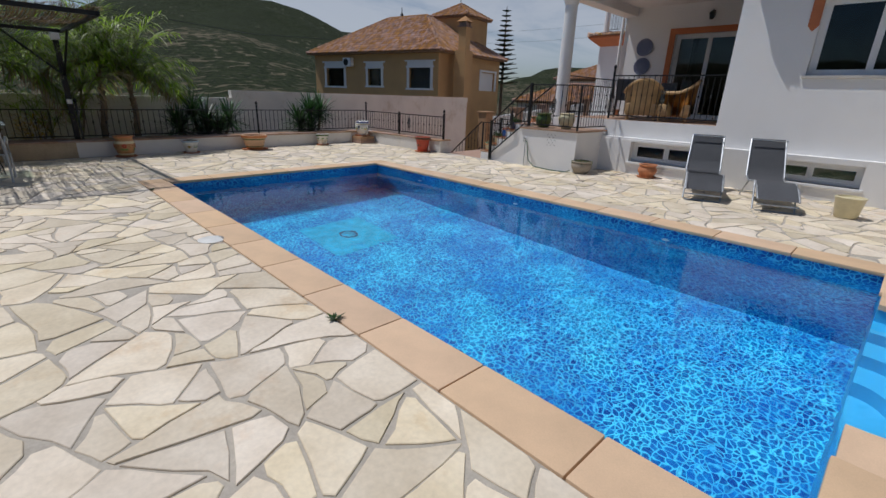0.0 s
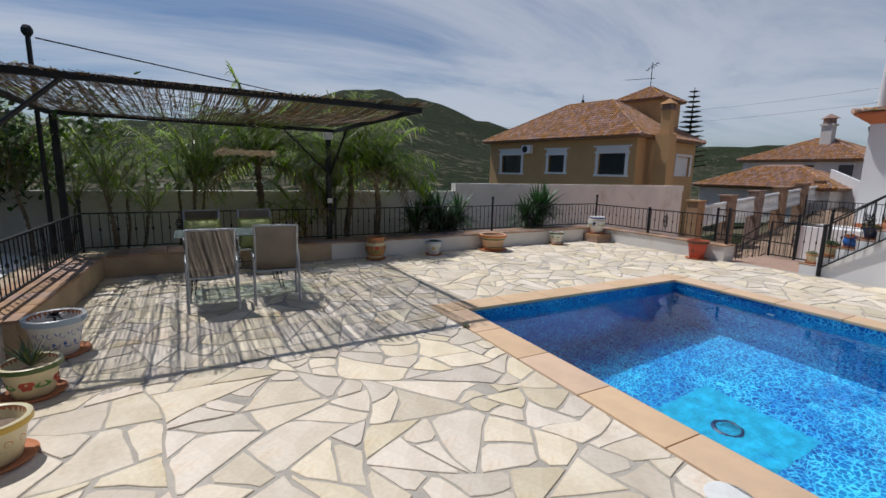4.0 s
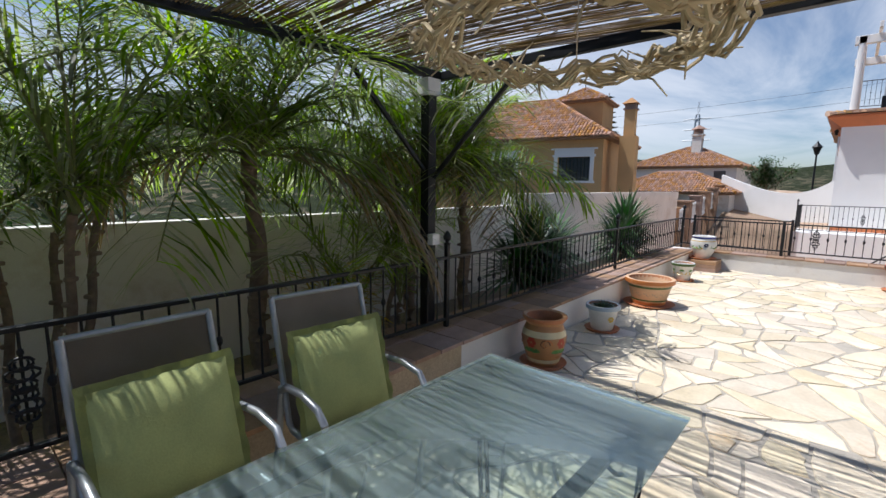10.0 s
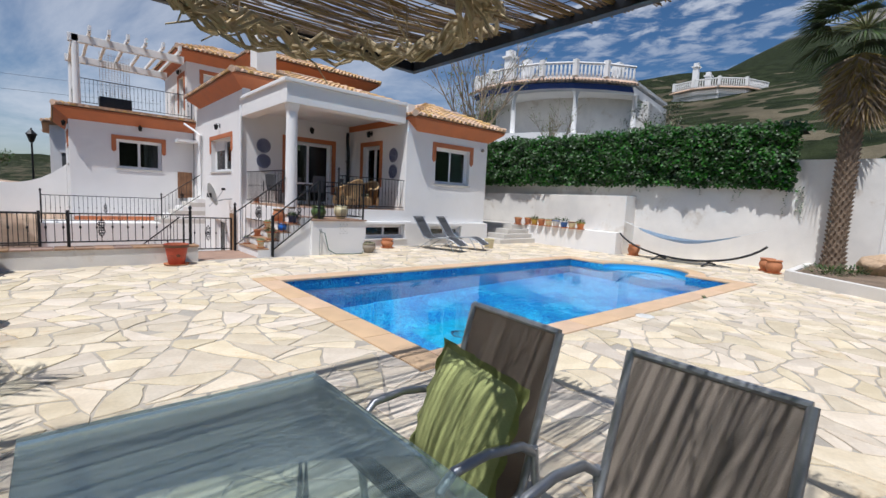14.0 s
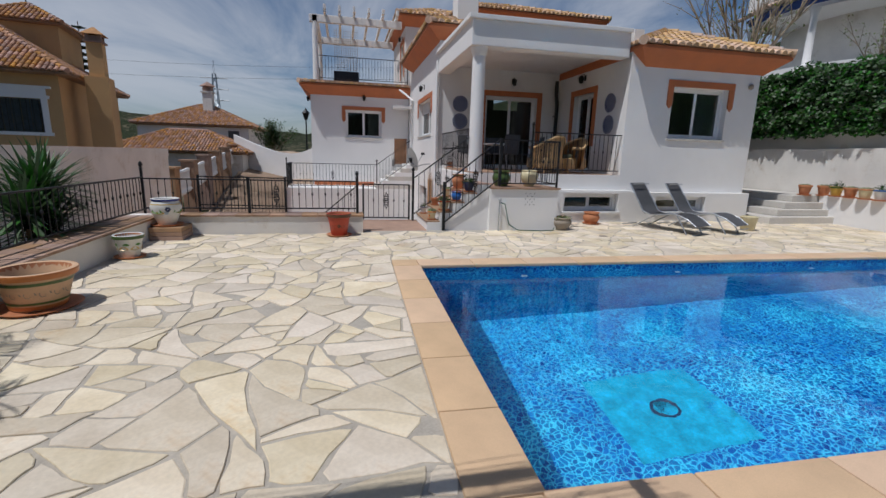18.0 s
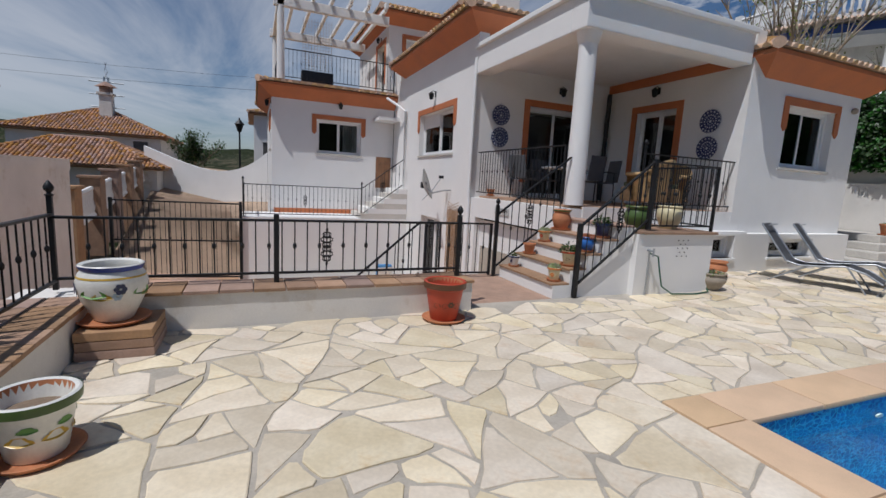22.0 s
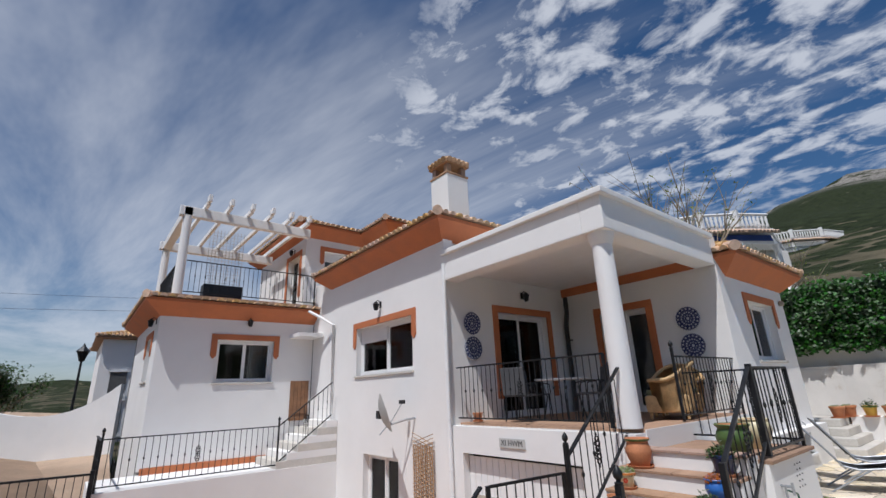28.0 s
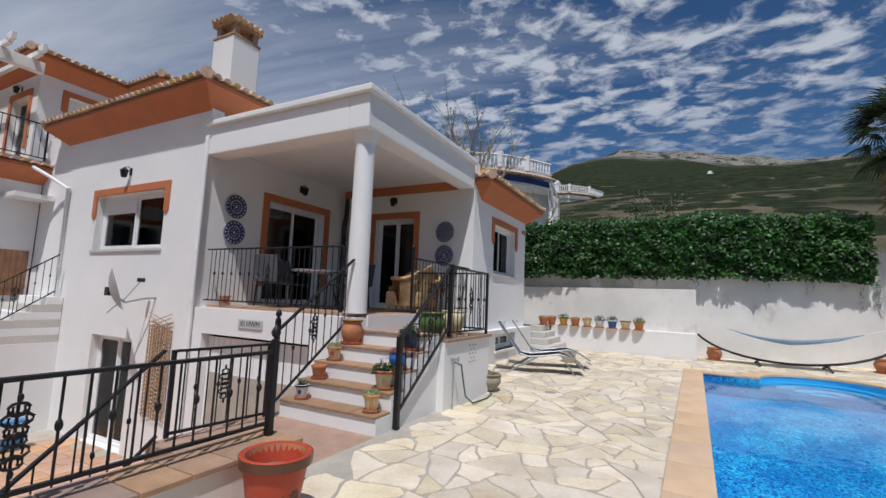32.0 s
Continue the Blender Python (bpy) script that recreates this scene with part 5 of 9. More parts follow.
while y < PGY1 + 0.05:
    d = 0.5 + 0.5 * noise.noise(Vector((y * 0.9, 2.2, 0)))
    y += rnd.uniform(0.007, 0.015) + (0.012 if rnd.random() < 0.10 + 0.12 * d else 0)
    x0, x1 = PGX0 - rnd.uniform(0, 0.12), PGX1 + rnd.uniform(-0.03, 0.15)
    if rnd.random() < 0.18:
        x0 = PGX0 + (PGX1 - PGX0) * rnd.uniform(0.2, 0.6)
    r, tilt = rnd.uniform(0.003, 0.006), rnd.gauss(0, 0.07)
    pts = [(x0 + (x1 - x0) * k / 5, y + tilt * (k / 5) + rnd.uniform(-0.007, 0.007), sag(x0 + (x1 - x0) * k / 5, y) + rnd.uniform(-0.008, 0.014)) for k in range(6)]
    tube(bm, pts, r, 3)
for k in range(420):
    x, y, a, l = rnd.uniform(PGX0, PGX1), rnd.uniform(PGY0, PGY1), rnd.gauss(0, 0.3), rnd.uniform(0.3, 1.1)
    x2, y2 = min(PGX1 + 0.12, max(PGX0 - 0.1, x + l * math.cos(a))), min(PGY1 + 0.06, max(PGY0 - 0.06, y + l * math.sin(a)))
    tube(bm, [(x, y, sag(x, y) + 0.012), (x2, y2, sag(x2, y2) + rnd.uniform(0.0, 0.03))], rnd.uniform(0.002, 0.005), 3)
me = bpy.data.meshes.new("reeds")
bm.to_mesh(me), bm.free()
me.materials.append(REED)
rs = new("reed_screen", me)
rs.parent = pg
tagged(rs, "brittle brown reeds wired side by side", kind="stuff")
bm = B()
for k in range(8):
    x = PGX0 + 0.3 + k * 0.5
    tube(bm, [(x, PGY0 + (PGY1 - PGY0) * j / 8, sag(x, PGY0 + (PGY1 - PGY0) * j / 8) + 0.008) for j in range(9)], 0.003, 4)
part("binding_wire", bm, IRON, pg)

# ring of dry vine twigs hanging under the pergola
wr = thing("vine_wreath", "large hanging ring of dry pale vine twigs", "wreath", pose(-9.72, -0.6, 2.05))
bm = B()
for k in range(26):
    a0, ph = rnd.uniform(0, 6.28), rnd.uniform(0, 6.28)
    span, rr = rnd.uniform(1.5, 4.5), 0.34 + rnd.uniform(-0.045, 0.045)
    tube(bm, [((rr + 0.03 * math.sin(5 * a + ph)) * math.cos(a), (rr + 0.03 * math.sin(5 * a + ph)) * math.sin(a) * 1.05, 0.025 * math.sin(7 * a + ph) + 0.015 * math.sin(17 * a)) for a in [a0 + span * j / 24 for j in range(25)]], 0.006, 5)
for k in range(90):
    a = rnd.uniform(0, 6.28)
    p = Vector((0.34 * math.cos(a), 0.35 * math.sin(a), rnd.uniform(-0.03, 0.03)))
    q = p + Vector((rnd.uniform(-0.12, 0.12), rnd.uniform(-0.12, 0.12), rnd.uniform(-0.08, 0.08)))
    tube(bm, [p, (p + q) / 2 + Vector((0, 0, rnd.uniform(-0.02, 0.03))), q], 0.004, 4, 0.5)
VINE = shade("pale_vine", (0.52, 0.42, 0.26), 0.85, var=0.2, scale=8, bump=0.1)
part("twig_ring", bm, VINE, wr)
for k in range(4):
    a = k * 1.57 + 0.4
    bm = B()
    rod(bm, (0.34 * math.cos(a), 0.35 * math.sin(a), 0), (0.30 * math.cos(a), 0.30 * math.sin(a), 0.55), 0.002, seg=4)
    part("string", bm, TWIG, wr)

# ---- dining table and chairs ----
def frosted(name):
    """Pebbled tempered glass: half clear, half milky, with a soft mirror film."""
    m = bpy.data.materials.new(name)
    m.use_nodes = True
    N, L = m.node_tree.nodes, m.node_tree.links
    N.remove(N["Principled BSDF"])
    g, t, d, tl = N.new("ShaderNodeBsdfGlossy"), N.new("ShaderNodeBsdfTransparent"), N.new("ShaderNodeBsdfDiffuse"), N.new("ShaderNodeBsdfTranslucent")
    m1, m2, m3, fr = N.new("ShaderNodeMixShader"), N.new("ShaderNodeMixShader"), N.new("ShaderNodeMixShader"), N.new("ShaderNodeFresnel")
    tc, no, b = N.new("ShaderNodeTexCoord"), N.new("ShaderNodeTexNoise"), N.new("ShaderNodeBump")
    no.inputs["Scale"].default_value = 55.0
    L.new(tc.outputs["Object"], no.inputs["Vector"]), L.new(no.outputs["Fac"], b.inputs["Height"])
    b.inputs["Strength"].default_value, b.inputs["Distance"].default_value = 0.25, 0.004
    L.new(b.outputs[0], g.inputs["Normal"])
    g.inputs["Roughness"].default_value = 0.22
    t.inputs[0].default_value = (0.84, 0.95, 0.95, 1)
    d.inputs[0].default_value = tl.inputs[0].default_value = (0.62, 0.72, 0.72, 1)
    fr.inputs[0].default_value = 1.17
    m1.inputs[0].default_value, m2.inputs[0].default_value = 0.4, 0.15
    L.new(d.outputs[0], m1.inputs[1]), L.new(tl.outputs[0], m1.inputs[2])
    L.new(t.outputs[0], m2.inputs[1]), L.new(m1.outputs[0], m2.inputs[2])
    L.new(fr.outputs[0], m3.inputs[0]), L.new(m2.outputs[0], m3.inputs[1]), L.new(g.outputs[0], m3.inputs[2])
    L.new(m3.outputs[0], N["Material Output"].inputs[0])
    return m


TABLE_GLASS = frosted("frosted_table_glass")
tb = thing("dining_table", "glass-topped dining table on a scrolled black iron frame", "table", pose(-9.93, -0.8, 0))
bm = B()
box(bm, -0.43, 0.45, -0.8, 0.8, 0.858, 0.87, 0.003)
part("glass_top", bm, TABLE_GLASS, tb, "greenish tempered glass top")
bm = B()
for a in ((-0.33, 0.33, -0.68, -0.63), (-0.33, 0.33, 0.63, 0.68), (-0.33, -0.28, -0.63, 0.63), (0.28, 0.33, -0.63, 0.63)):
    box(bm, *a, 0.836, 0.857, 0.003)
part("top_frame", bm, IRON, tb)
for sx in (-1, 1):
    for sy in (-1, 1):
        bm = B()
        for o in (0.0, 0.05):
            tube(bm, [(sx * 0.3, sy * (0.65 - o), 0.845), (sx * 0.345, sy * (0.68 - o), 0.72), (sx * 0.335, sy * (0.65 - o), 0.5), (sx * 0.28, sy * (0.6 - o), 0.26), (sx * 0.3, sy * (0.64 - o), 0.0)], 0.011, 8)
        part("leg", bm, IRON, tb, smooth=50)
for sx in (-1, 1):
    bm = B()
    tube(bm, [(sx * 0.29, -0.6, 0.3), (sx * 0.27, 0, 0.34), (sx * 0.29, 0.6, 0.3)], 0.01, 8)
    part("stretcher", bm, IRON, tb, smooth=50)
    bm = B()
    tube(bm, [(sx * 0.27, 0.08 * math.cos(a), 0.42 + 0.08 * math.sin(a)) for a in [k * 0.5236 for k in range(12)]], 0.008, 6, closed=True)
    part("ring", bm, IRON, tb, smooth=50)
bm = B()
tube(bm, [(-0.28, 0, 0.34), (0.28, 0, 0.34)], 0.01, 8)
part("stretcher", bm, IRON, tb, smooth=50)
# bowed bars that brace the top frame at each end
for sy in (-1, 1):
    bm = B()
    tube(bm, [(0.3 * math.sin(a), sy * (0.62 - 0.17 * math.cos(a) ** 0.6), 0.842 - 0.16 * (math.sin(a) ** 4)) for a in [-1.5 + 3.0 * k / 16 for k in range(17)]], 0.009, 6)
    part("scroll", bm, IRON, tb, smooth=50)


def slab_curve(bm, pts, w, t=0.006):
    """A cloth strip of width w hung along (x, z) points."""
    rows = [[bm.verts.new((x, s * w / 2, z)) for s in (-1, 1)] for x, z in pts]
    for A, C in zip(rows, rows[1:]):
        bm.faces.new((A[0], A[1], C[1], C[0]))
    bmesh.ops.solidify(bm, geom=bm.faces[:], thickness=t)


CHAIR = Matrix.Diagonal((1.0, 1.0, 1.02, 1.0))


def dining_chair(m, first=None):
    """Sling chair, its back towards +x of its own axes reversed: it faces +x."""
    if first:
        return copy_thing(first, m @ CHAIR)
    c = thing("dining_chair", "grey tubular garden chair with taupe mesh sling", "chair", m @ CHAIR, group="chairs round the glass table")
    for s in (-1, 1):
        y = s * 0.27
        bm = B()
        tube(bm, [(-0.33, y, 1.04), (-0.25, y, 0.75), (-0.17, y, 0.44), (-0.13, y, 0.41), (0.24, y, 0.43), (0.27, y, 0.42)], 0.017, 8)
        part("side_rail", bm, ALU, c, smooth=50)
        bm = B()
        tube(bm, [(0.2, y + s * 0.02, 0.0), (0.26, y + s * 0.02, 0.40), (0.25, y + s * 0.025, 0.6), (0.2, y + s * 0.03, 0.65), (0.05, y + s * 0.03, 0.67), (-0.12, y + s * 0.03, 0.65), (-0.2, y + s * 0.02, 0.6)], 0.018, 8)
        part("front_leg", bm, ALU, c, smooth=50)
        bm = B()
        tube(bm, [(-0.2, y + s * 0.02, 0.62), (-0.24, y + s * 0.02, 0.4), (-0.34, y + s * 0.02, 0.0)], 0.018, 8)
        part("back_leg", bm, ALU, c, smooth=50)
    bm = B()
    slab_curve(bm, [(-0.325, 1.03), (-0.29, 0.9), (-0.255, 0.75), (-0.22, 0.6), (-0.18, 0.46), (-0.13, 0.41), (-0.02, 0.405), (0.12, 0.41), (0.25, 0.425)], 0.54)
    part("sling", bm, SLING, c, "taupe woven mesh", smooth=50)
    bm = B()
    for x, z in ((-0.33, 1.04), (-0.2, 0.42), (0.26, 0.42)):
        rod(bm, (x, -0.27, z), (x, 0.27, z), 0.014)
    parts("cross_bar", bm, ALU, c)
    return c


ch0 = dining_chair(pose(-8.98, -1.17, 0, 0, 0, 178))
dining_chair(pose(-9.04, -0.36, 0, 0, 0, 174), ch0)
dining_chair(pose(-10.98, -1.2, 0, 0, 0, 2), ch0)
dining_chair(pose(-10.98, -0.38, 0, 0, 0, -4), ch0)


def cushion(m):
    bm = B()
    n = 12
    h = 0.25
    grid = {}
    for side in (-1, 1):
        for i in range(n + 1):
            for j in range(n + 1):
                u, v = -1 + 2 * i / n, -1 + 2 * j / n
                puff = 0.085 * (max(0, 1 - abs(u) ** 2.6) * max(0, 1 - abs(v) ** 2.6)) ** 0.5
                wr_ = 0.008 * noise.noise(Vector((u * 3, v * 3, side * 2.0)))
                grid[side, i, j] = bm.verts.new((side * (puff + wr_ * (abs(u) < 1 and abs(v) < 1)), u * h, v * h))
    for side in (-1, 1):
        for i in range(n):
            for j in range(n):
                bm.faces.new((grid[side, i, j], grid[side, i + 1, j], grid[side, i + 1, j + 1], grid[side, i, j + 1]))
    bmesh.ops.remove_doubles(bm, verts=bm.verts, dist=0.0012)
    c = thing("cushion", "square green cushion with a frilled flange, propped on a chair", "cushion", m, group="green cushions")
    part("cover", bm, CUSHION, c, smooth=70)
    bm = B()
    e = []
    for k in range(64):
        s = k / 16
        q, f = int(s) % 4, s % 1
        p = [(-1 + 2 * f, -1), (1, -1 + 2 * f), (1 - 2 * f, 1), (-1, 1 - 2 * f)][q]
        wob_ = 0.012 * math.sin(k * 1.7)
        e.append((bm.verts.new((0, p[0] * h * 0.98, p[1] * h * 0.98)), bm.verts.new((wob_, p[0] * (h + 0.03), p[1] * (h + 0.03)))))
    for k in range(64):
        a, b = e[k], e[(k + 1) % 64]
        bm.faces.new((a[0], b[0], b[1], a[1]))
    bmesh.ops.solidify(bm, geom=bm.faces[:], thickness=0.004)
    part("flange", bm, CUSHION, c, smooth=60)
    return c


cushion(pose(-11.04, -1.2, 0.68, 0, -16, 2)), cushion(pose(-11.04, -0.38, 0.68, 0, -16, -4)), cushion(pose(-9.0, -0.39, 0.66, 4, 17, -6))

# ---- flower pots ----
def tint(name, c, rough=0.35, var=0.08):
    return shade(name, c, rough, var=var, scale=8, fine=60, bump=0.05)


G = {"blue": tint("blue_glaze", (0.03, 0.13, 0.42)), "navy": tint("navy_glaze", (0.02, 0.03, 0.09)), "white": tint("white_glaze", (0.74, 0.73, 0.68)), "cream": tint("cream_glaze", (0.66, 0.58, 0.36)),
     "green": tint("green_glaze", (0.07, 0.12, 0.03)), "red": tint("red_paint", (0.45, 0.06, 0.025), 0.5), "orange": tint("orange_glaze", (0.55, 0.19, 0.05)), "yellow": tint("yellow_glaze", (0.62, 0.40, 0.06)),
     "pale": tint("pale_blue_glaze", (0.40, 0.50, 0.58)), "clay": TERRACOTTA, "cobalt": tint("cobalt_glaze", (0.025, 0.05, 0.27)), "ochre": tint("ochre_glaze", (0.46, 0.23, 0.09)), "peach": tint("peach_clay", (0.62, 0.40, 0.24), 0.7), "maroon": tint("maroon_glaze", (0.12, 0.03, 0.03)), "brown": tint("brown_band", (0.11, 0.045, 0.02)), "grey": tint("grey_clay", (0.34, 0.29, 0.23), 0.85), "leaf": tint("leaf_green_paint", (0.12, 0.28, 0.06))}
SHAPES = {
    "cone": [(0.62, 0), (0.66, 0.03), (0.9, 0.8), (1.0, 0.82), (1.02, 0.98), (0.96, 1.0), (0.86, 0.98), (0.72, 0.62)],
    "jar": [(0.62, 0), (0.7, 0.04), (0.98, 0.45), (1.0, 0.58), (0.86, 0.78), (0.8, 0.84), (0.98, 0.97), (0.94, 1.0), (0.8, 0.98), (0.68, 0.84), (0.8, 0.62)],
    "bowl": [(0.55, 0), (0.62, 0.05), (0.95, 0.5), (0.97, 0.68), (0.85, 0.86), (0.98, 0.96), (0.95, 1.0), (0.84, 0.98), (0.74, 0.86), (0.8, 0.62)],
    "urn": [(0.5, 0), (0.56, 0.03), (0.88, 0.4), (1.0, 0.66), (0.92, 0.82), (0.82, 0.9), (0.9, 0.98), (0.86, 1.0), (0.76, 0.97), (0.72, 0.88), (0.8, 0.7), (0.7, 0.35), (0.3, 0.1), (0.02, 0.1)],
}


def ring_band(bm, shape, r, h, t0, t1, off=0.004, seg=32):
    P = SHAPES[shape]
    def at(z):
        for (ra, za), (rb, zb) in zip(P, P[1:]):
            if za <= z <= zb and zb > za:
                return ra + (rb - ra) * (z - za) / (zb - za)
        return P[0][0]
    zs = [t0 + (t1 - t0) * k / 4 for k in range(5)]
    rings_ = [[bm.verts.new(((at(z) * r + off) * math.cos(6.2832 * j / seg), (at(z) * r + off) * math.sin(6.2832 * j / seg), z * h)) for j in range(seg)] for z in zs]
    for A, C in zip(rings_, rings_[1:]):
        for j in range(seg):
            bm.faces.new((A[j], A[(j + 1) % seg], C[(j + 1) % seg], C[j]))


def motif(bm, shape, r, h, z, ang, kind, size=0.06):
    """Painted flower, leaf or scroll as a thin raised patch on the pot's side."""
    P = SHAPES[shape]
    rr = [ra + (rb - ra) * (z - za) / (zb - za) for (ra, za), (rb, zb) in zip(P, P[1:]) if za <= z <= zb and zb > za][0] * r + 0.005
    def put(u, w):
        a = ang + u / rr
        return bm.verts.new((rr * math.cos(a), rr * math.sin(a), z * h + w))
    if kind == "flower":
        for k in range(6):
            a = k * 1.047
            c = (size * 0.6 * math.cos(a), size * 0.6 * math.sin(a))
            bm.faces.new([put(c[0] + size * 0.42 * math.cos(b), c[1] + size * 0.42 * math.sin(b)) for b in [j * 0.785 for j in range(8)]])
    elif kind == "leaf":
        bm.faces.new([put(size * 1.5 * math.cos(b) * (1 - 0.3 * math.sin(3 * b)), size * 0.7 * math.sin(b)) for b in [j * 0.52 for j in range(12)]])
    else:
        for k in range(14):
            a0, a1 = k * 0.5, k * 0.5 + 0.5
            q0, q1 = size * (1 - k / 16), size * (1 - (k + 1) / 16)
            bm.faces.new([put(q0 * math.cos(a0), q0 * math.sin(a0)), put(q1 * math.cos(a1), q1 * math.sin(a1)), put(q1 * 0.8 * math.cos(a1), q1 * 0.8 * math.sin(a1)), put(q0 * 0.8 * math.cos(a0), q0 * 0.8 * math.sin(a0))])


def pot(x, y, z, r, h, shape, body, rim=None, label="", saucer=True, motifs=(), bands=(), soil=True, plant=None, rz=0.0, name="flower_pot"):
    p = thing(name, label, "flower pot", pose(x, y, z, 0, 0, rz), group="flower pots")
    base = 0.0
    if saucer:
        bm = B()
        lathe(bm, [(r * 0.86, 0), (r * 0.95, 0.004), (r * 1.06, 0.03), (r * 1.02, 0.032), (r * 0.9, 0.014)], 28)
        part("saucer", bm, TERRACOTTA, p, "round clay saucer", smooth=40)
        base = 0.015
    bm = B()
    lathe(bm, [(a * r, base + q * h) for a, q in SHAPES[shape]], 32)
    part("body", bm, G[body], p, smooth=40)
    if rim:
        bm = B()
        ring_band(bm, shape, r, h, 0.84 if shape == "cone" else 0.9, 0.985, 0.005)
        for v in bm.verts:
            v.co.z += base
        part("rim", bm, G[rim], p, smooth=60)
    for t0, t1, c in bands:
        bm = B()
        ring_band(bm, shape, r, h, t0, t1, 0.003)
        for v in bm.verts:
            v.co.z += base
        part("painted_band", bm, G[c], p, smooth=60)
    for zq, ang, kind, size, c in motifs:
        bm = B()
        motif(bm, shape, r, h, zq, radians(ang), kind, size)
        for v in bm.verts:
            v.co.z += base
        part("painted_motif", bm, G[c], p)
    if soil:
        bm = B()
        lathe(bm, [(r * 0.77, base + h * 0.7), (r * 0.5, base + h * 0.73), (r * 0.2, base + h * 0.74)], 20)
        part("soil", bm, SOIL, p, "dry crumbly soil", smooth=60)
        bm = B()
        inner = {"cone": ((0.855, 0.978), (0.765, 0.7)), "jar": ((0.795, 0.978), (0.672, 0.84), (0.77, 0.7)), "bowl": ((0.835, 0.978), (0.732, 0.86), (0.78, 0.7)), "urn": ((0.755, 0.968), (0.715, 0.88), (0.79, 0.7))}[shape]
        hoop = [[bm.verts.new((a * r * math.cos(6.2832 * j / 28), a * r * math.sin(6.2832 * j / 28), base + q * h)) for j in range(28)] for a, q in inner]
        for A, C in zip(hoop, hoop[1:]):
            for j in range(28):
                bm.faces.new((A[j], A[(j + 1) % 28], C[(j + 1) % 28], C[j]))
        part("inner_wall", bm, TERRACOTTA, p, "bare clay inside", smooth=60)
    if plant:
        bm = B()
        plant(bm, r, base + h * 0.8)
        me_ = bpy.data.meshes.new("plant")
        bm.to_mesh(me_), bm.free()
        me_.materials.append(PLANT_MAT[plant])
        o = new("plant", me_)
        o.parent = p
    return p


def leaf_quad(bm, p, d, ln, w, fold=0.0):
    """A pointed leaf from p along d."""
    d = Vector(d).normalized()
    s = d.cross(Vector((0, 0, 1)))
    if s.length < 0.05:
        s = Vector((1, 0, 0))
    s.normalize()
    up = s.cross(d)
    a, b, c, e = p, p + d * ln * 0.45 + s * w / 2 + up * fold, p + d * ln - up * fold, p + d * ln * 0.45 - s * w / 2 + up * fold
    bm.faces.new([bm.verts.new(q) for q in (a, b, c, e)])


def rosette(bm, r, z):
    for k in range(46):
        a, t = k * 2.4, k / 46
        p = Vector((0.02 * math.cos(a), 0.02 * math.sin(a), z))
        leaf_quad(bm, p, (math.cos(a) * (0.4 + t), math.sin(a) * (0.4 + t), 1.1 - t), r * (0.55 + 0.35 * t), 0.035, 0.008)


def bushy(bm, r, z):
    rr = random.Random(int(r * 1000))
    for k in range(150):
        a, q = rr.uniform(0, 6.28), rr.random() ** 0.5 * r * 1.0
        p = Vector((q * math.cos(a), q * math.sin(a), z + rr.uniform(0, 1.0) * r * (1.5 - q / r)))
        leaf_quad(bm, p, (math.cos(a) + rr.uniform(-0.7, 0.7), math.sin(a) + rr.uniform(-0.7, 0.7), rr.uniform(-0.2, 0.9)), rr.uniform(0.04, 0.075), 0.028, 0.005)
    for k in range(12):
        a, q = rr.uniform(0, 6.28), rr.random() * r
        tube(bm, [(q * 0.3 * math.cos(a), q * 0.3 * math.sin(a), z - 0.03), (q * math.cos(a), q * math.sin(a), z + r * 1.0)], 0.004, 4)


def succulent(bm, r, z):
    rr = random.Random(int(r * 999))
    for k in range(130):
        a, q = rr.uniform(0, 6.28), rr.random() ** 0.5 * r * 0.95
        ball(bm, (q * math.cos(a), q * math.sin(a), z + rr.uniform(0.0, 0.05) + 0.04 * (1 - q / r)), rr.uniform(0.009, 0.017), 1, 1, 1.3, 6)


def red_succulent(bm, r, z):
    succulent(bm, r, z)


def spiky(bm, r, z):
    rr = random.Random(int(r * 777))
    for k in range(26):
        a = rr.uniform(0, 6.28)
        leaf_quad(bm, Vector((0, 0, z)), (math.cos(a), math.sin(a), rr.uniform(0.4, 2.2)), r * rr.uniform(0.9, 1.6), 0.022, 0.004)


def dark_rosette(bm, r, z):
    tube(bm, [(0, 0, z), (0.01, 0, z + 0.05)], 0.01, 6)
    for k in range(26):
        a, t = k * 2.4, k / 26
        leaf_quad(bm, Vector((0, 0, z + 0.06)), (math.cos(a), math.sin(a), 1.2 - 1.5 * t), 0.07 + 0.03 * t, 0.03, 0.004)


PLANT_MAT = {rosette: shade("grey_rosette_leaf", (0.16, 0.19, 0.11), 0.6, var=0.2, bump=0, island=0.3), bushy: GREEN_BUSH, succulent: shade("stonecrop", (0.22, 0.24, 0.12), 0.6, var=0.2, bump=0, island=0.4),
             red_succulent: shade("reddish_stonecrop", (0.30, 0.09, 0.04), 0.6, var=0.2, bump=0, island=0.5), spiky: shade("spiky_leaf", (0.10, 0.14, 0.05), 0.6, var=0.2, bump=0, island=0.4), dark_rosette: shade("dark_aeonium_leaf", (0.02, 0.018, 0.016), 0.4, var=0.2, bump=0, island=0.4)}

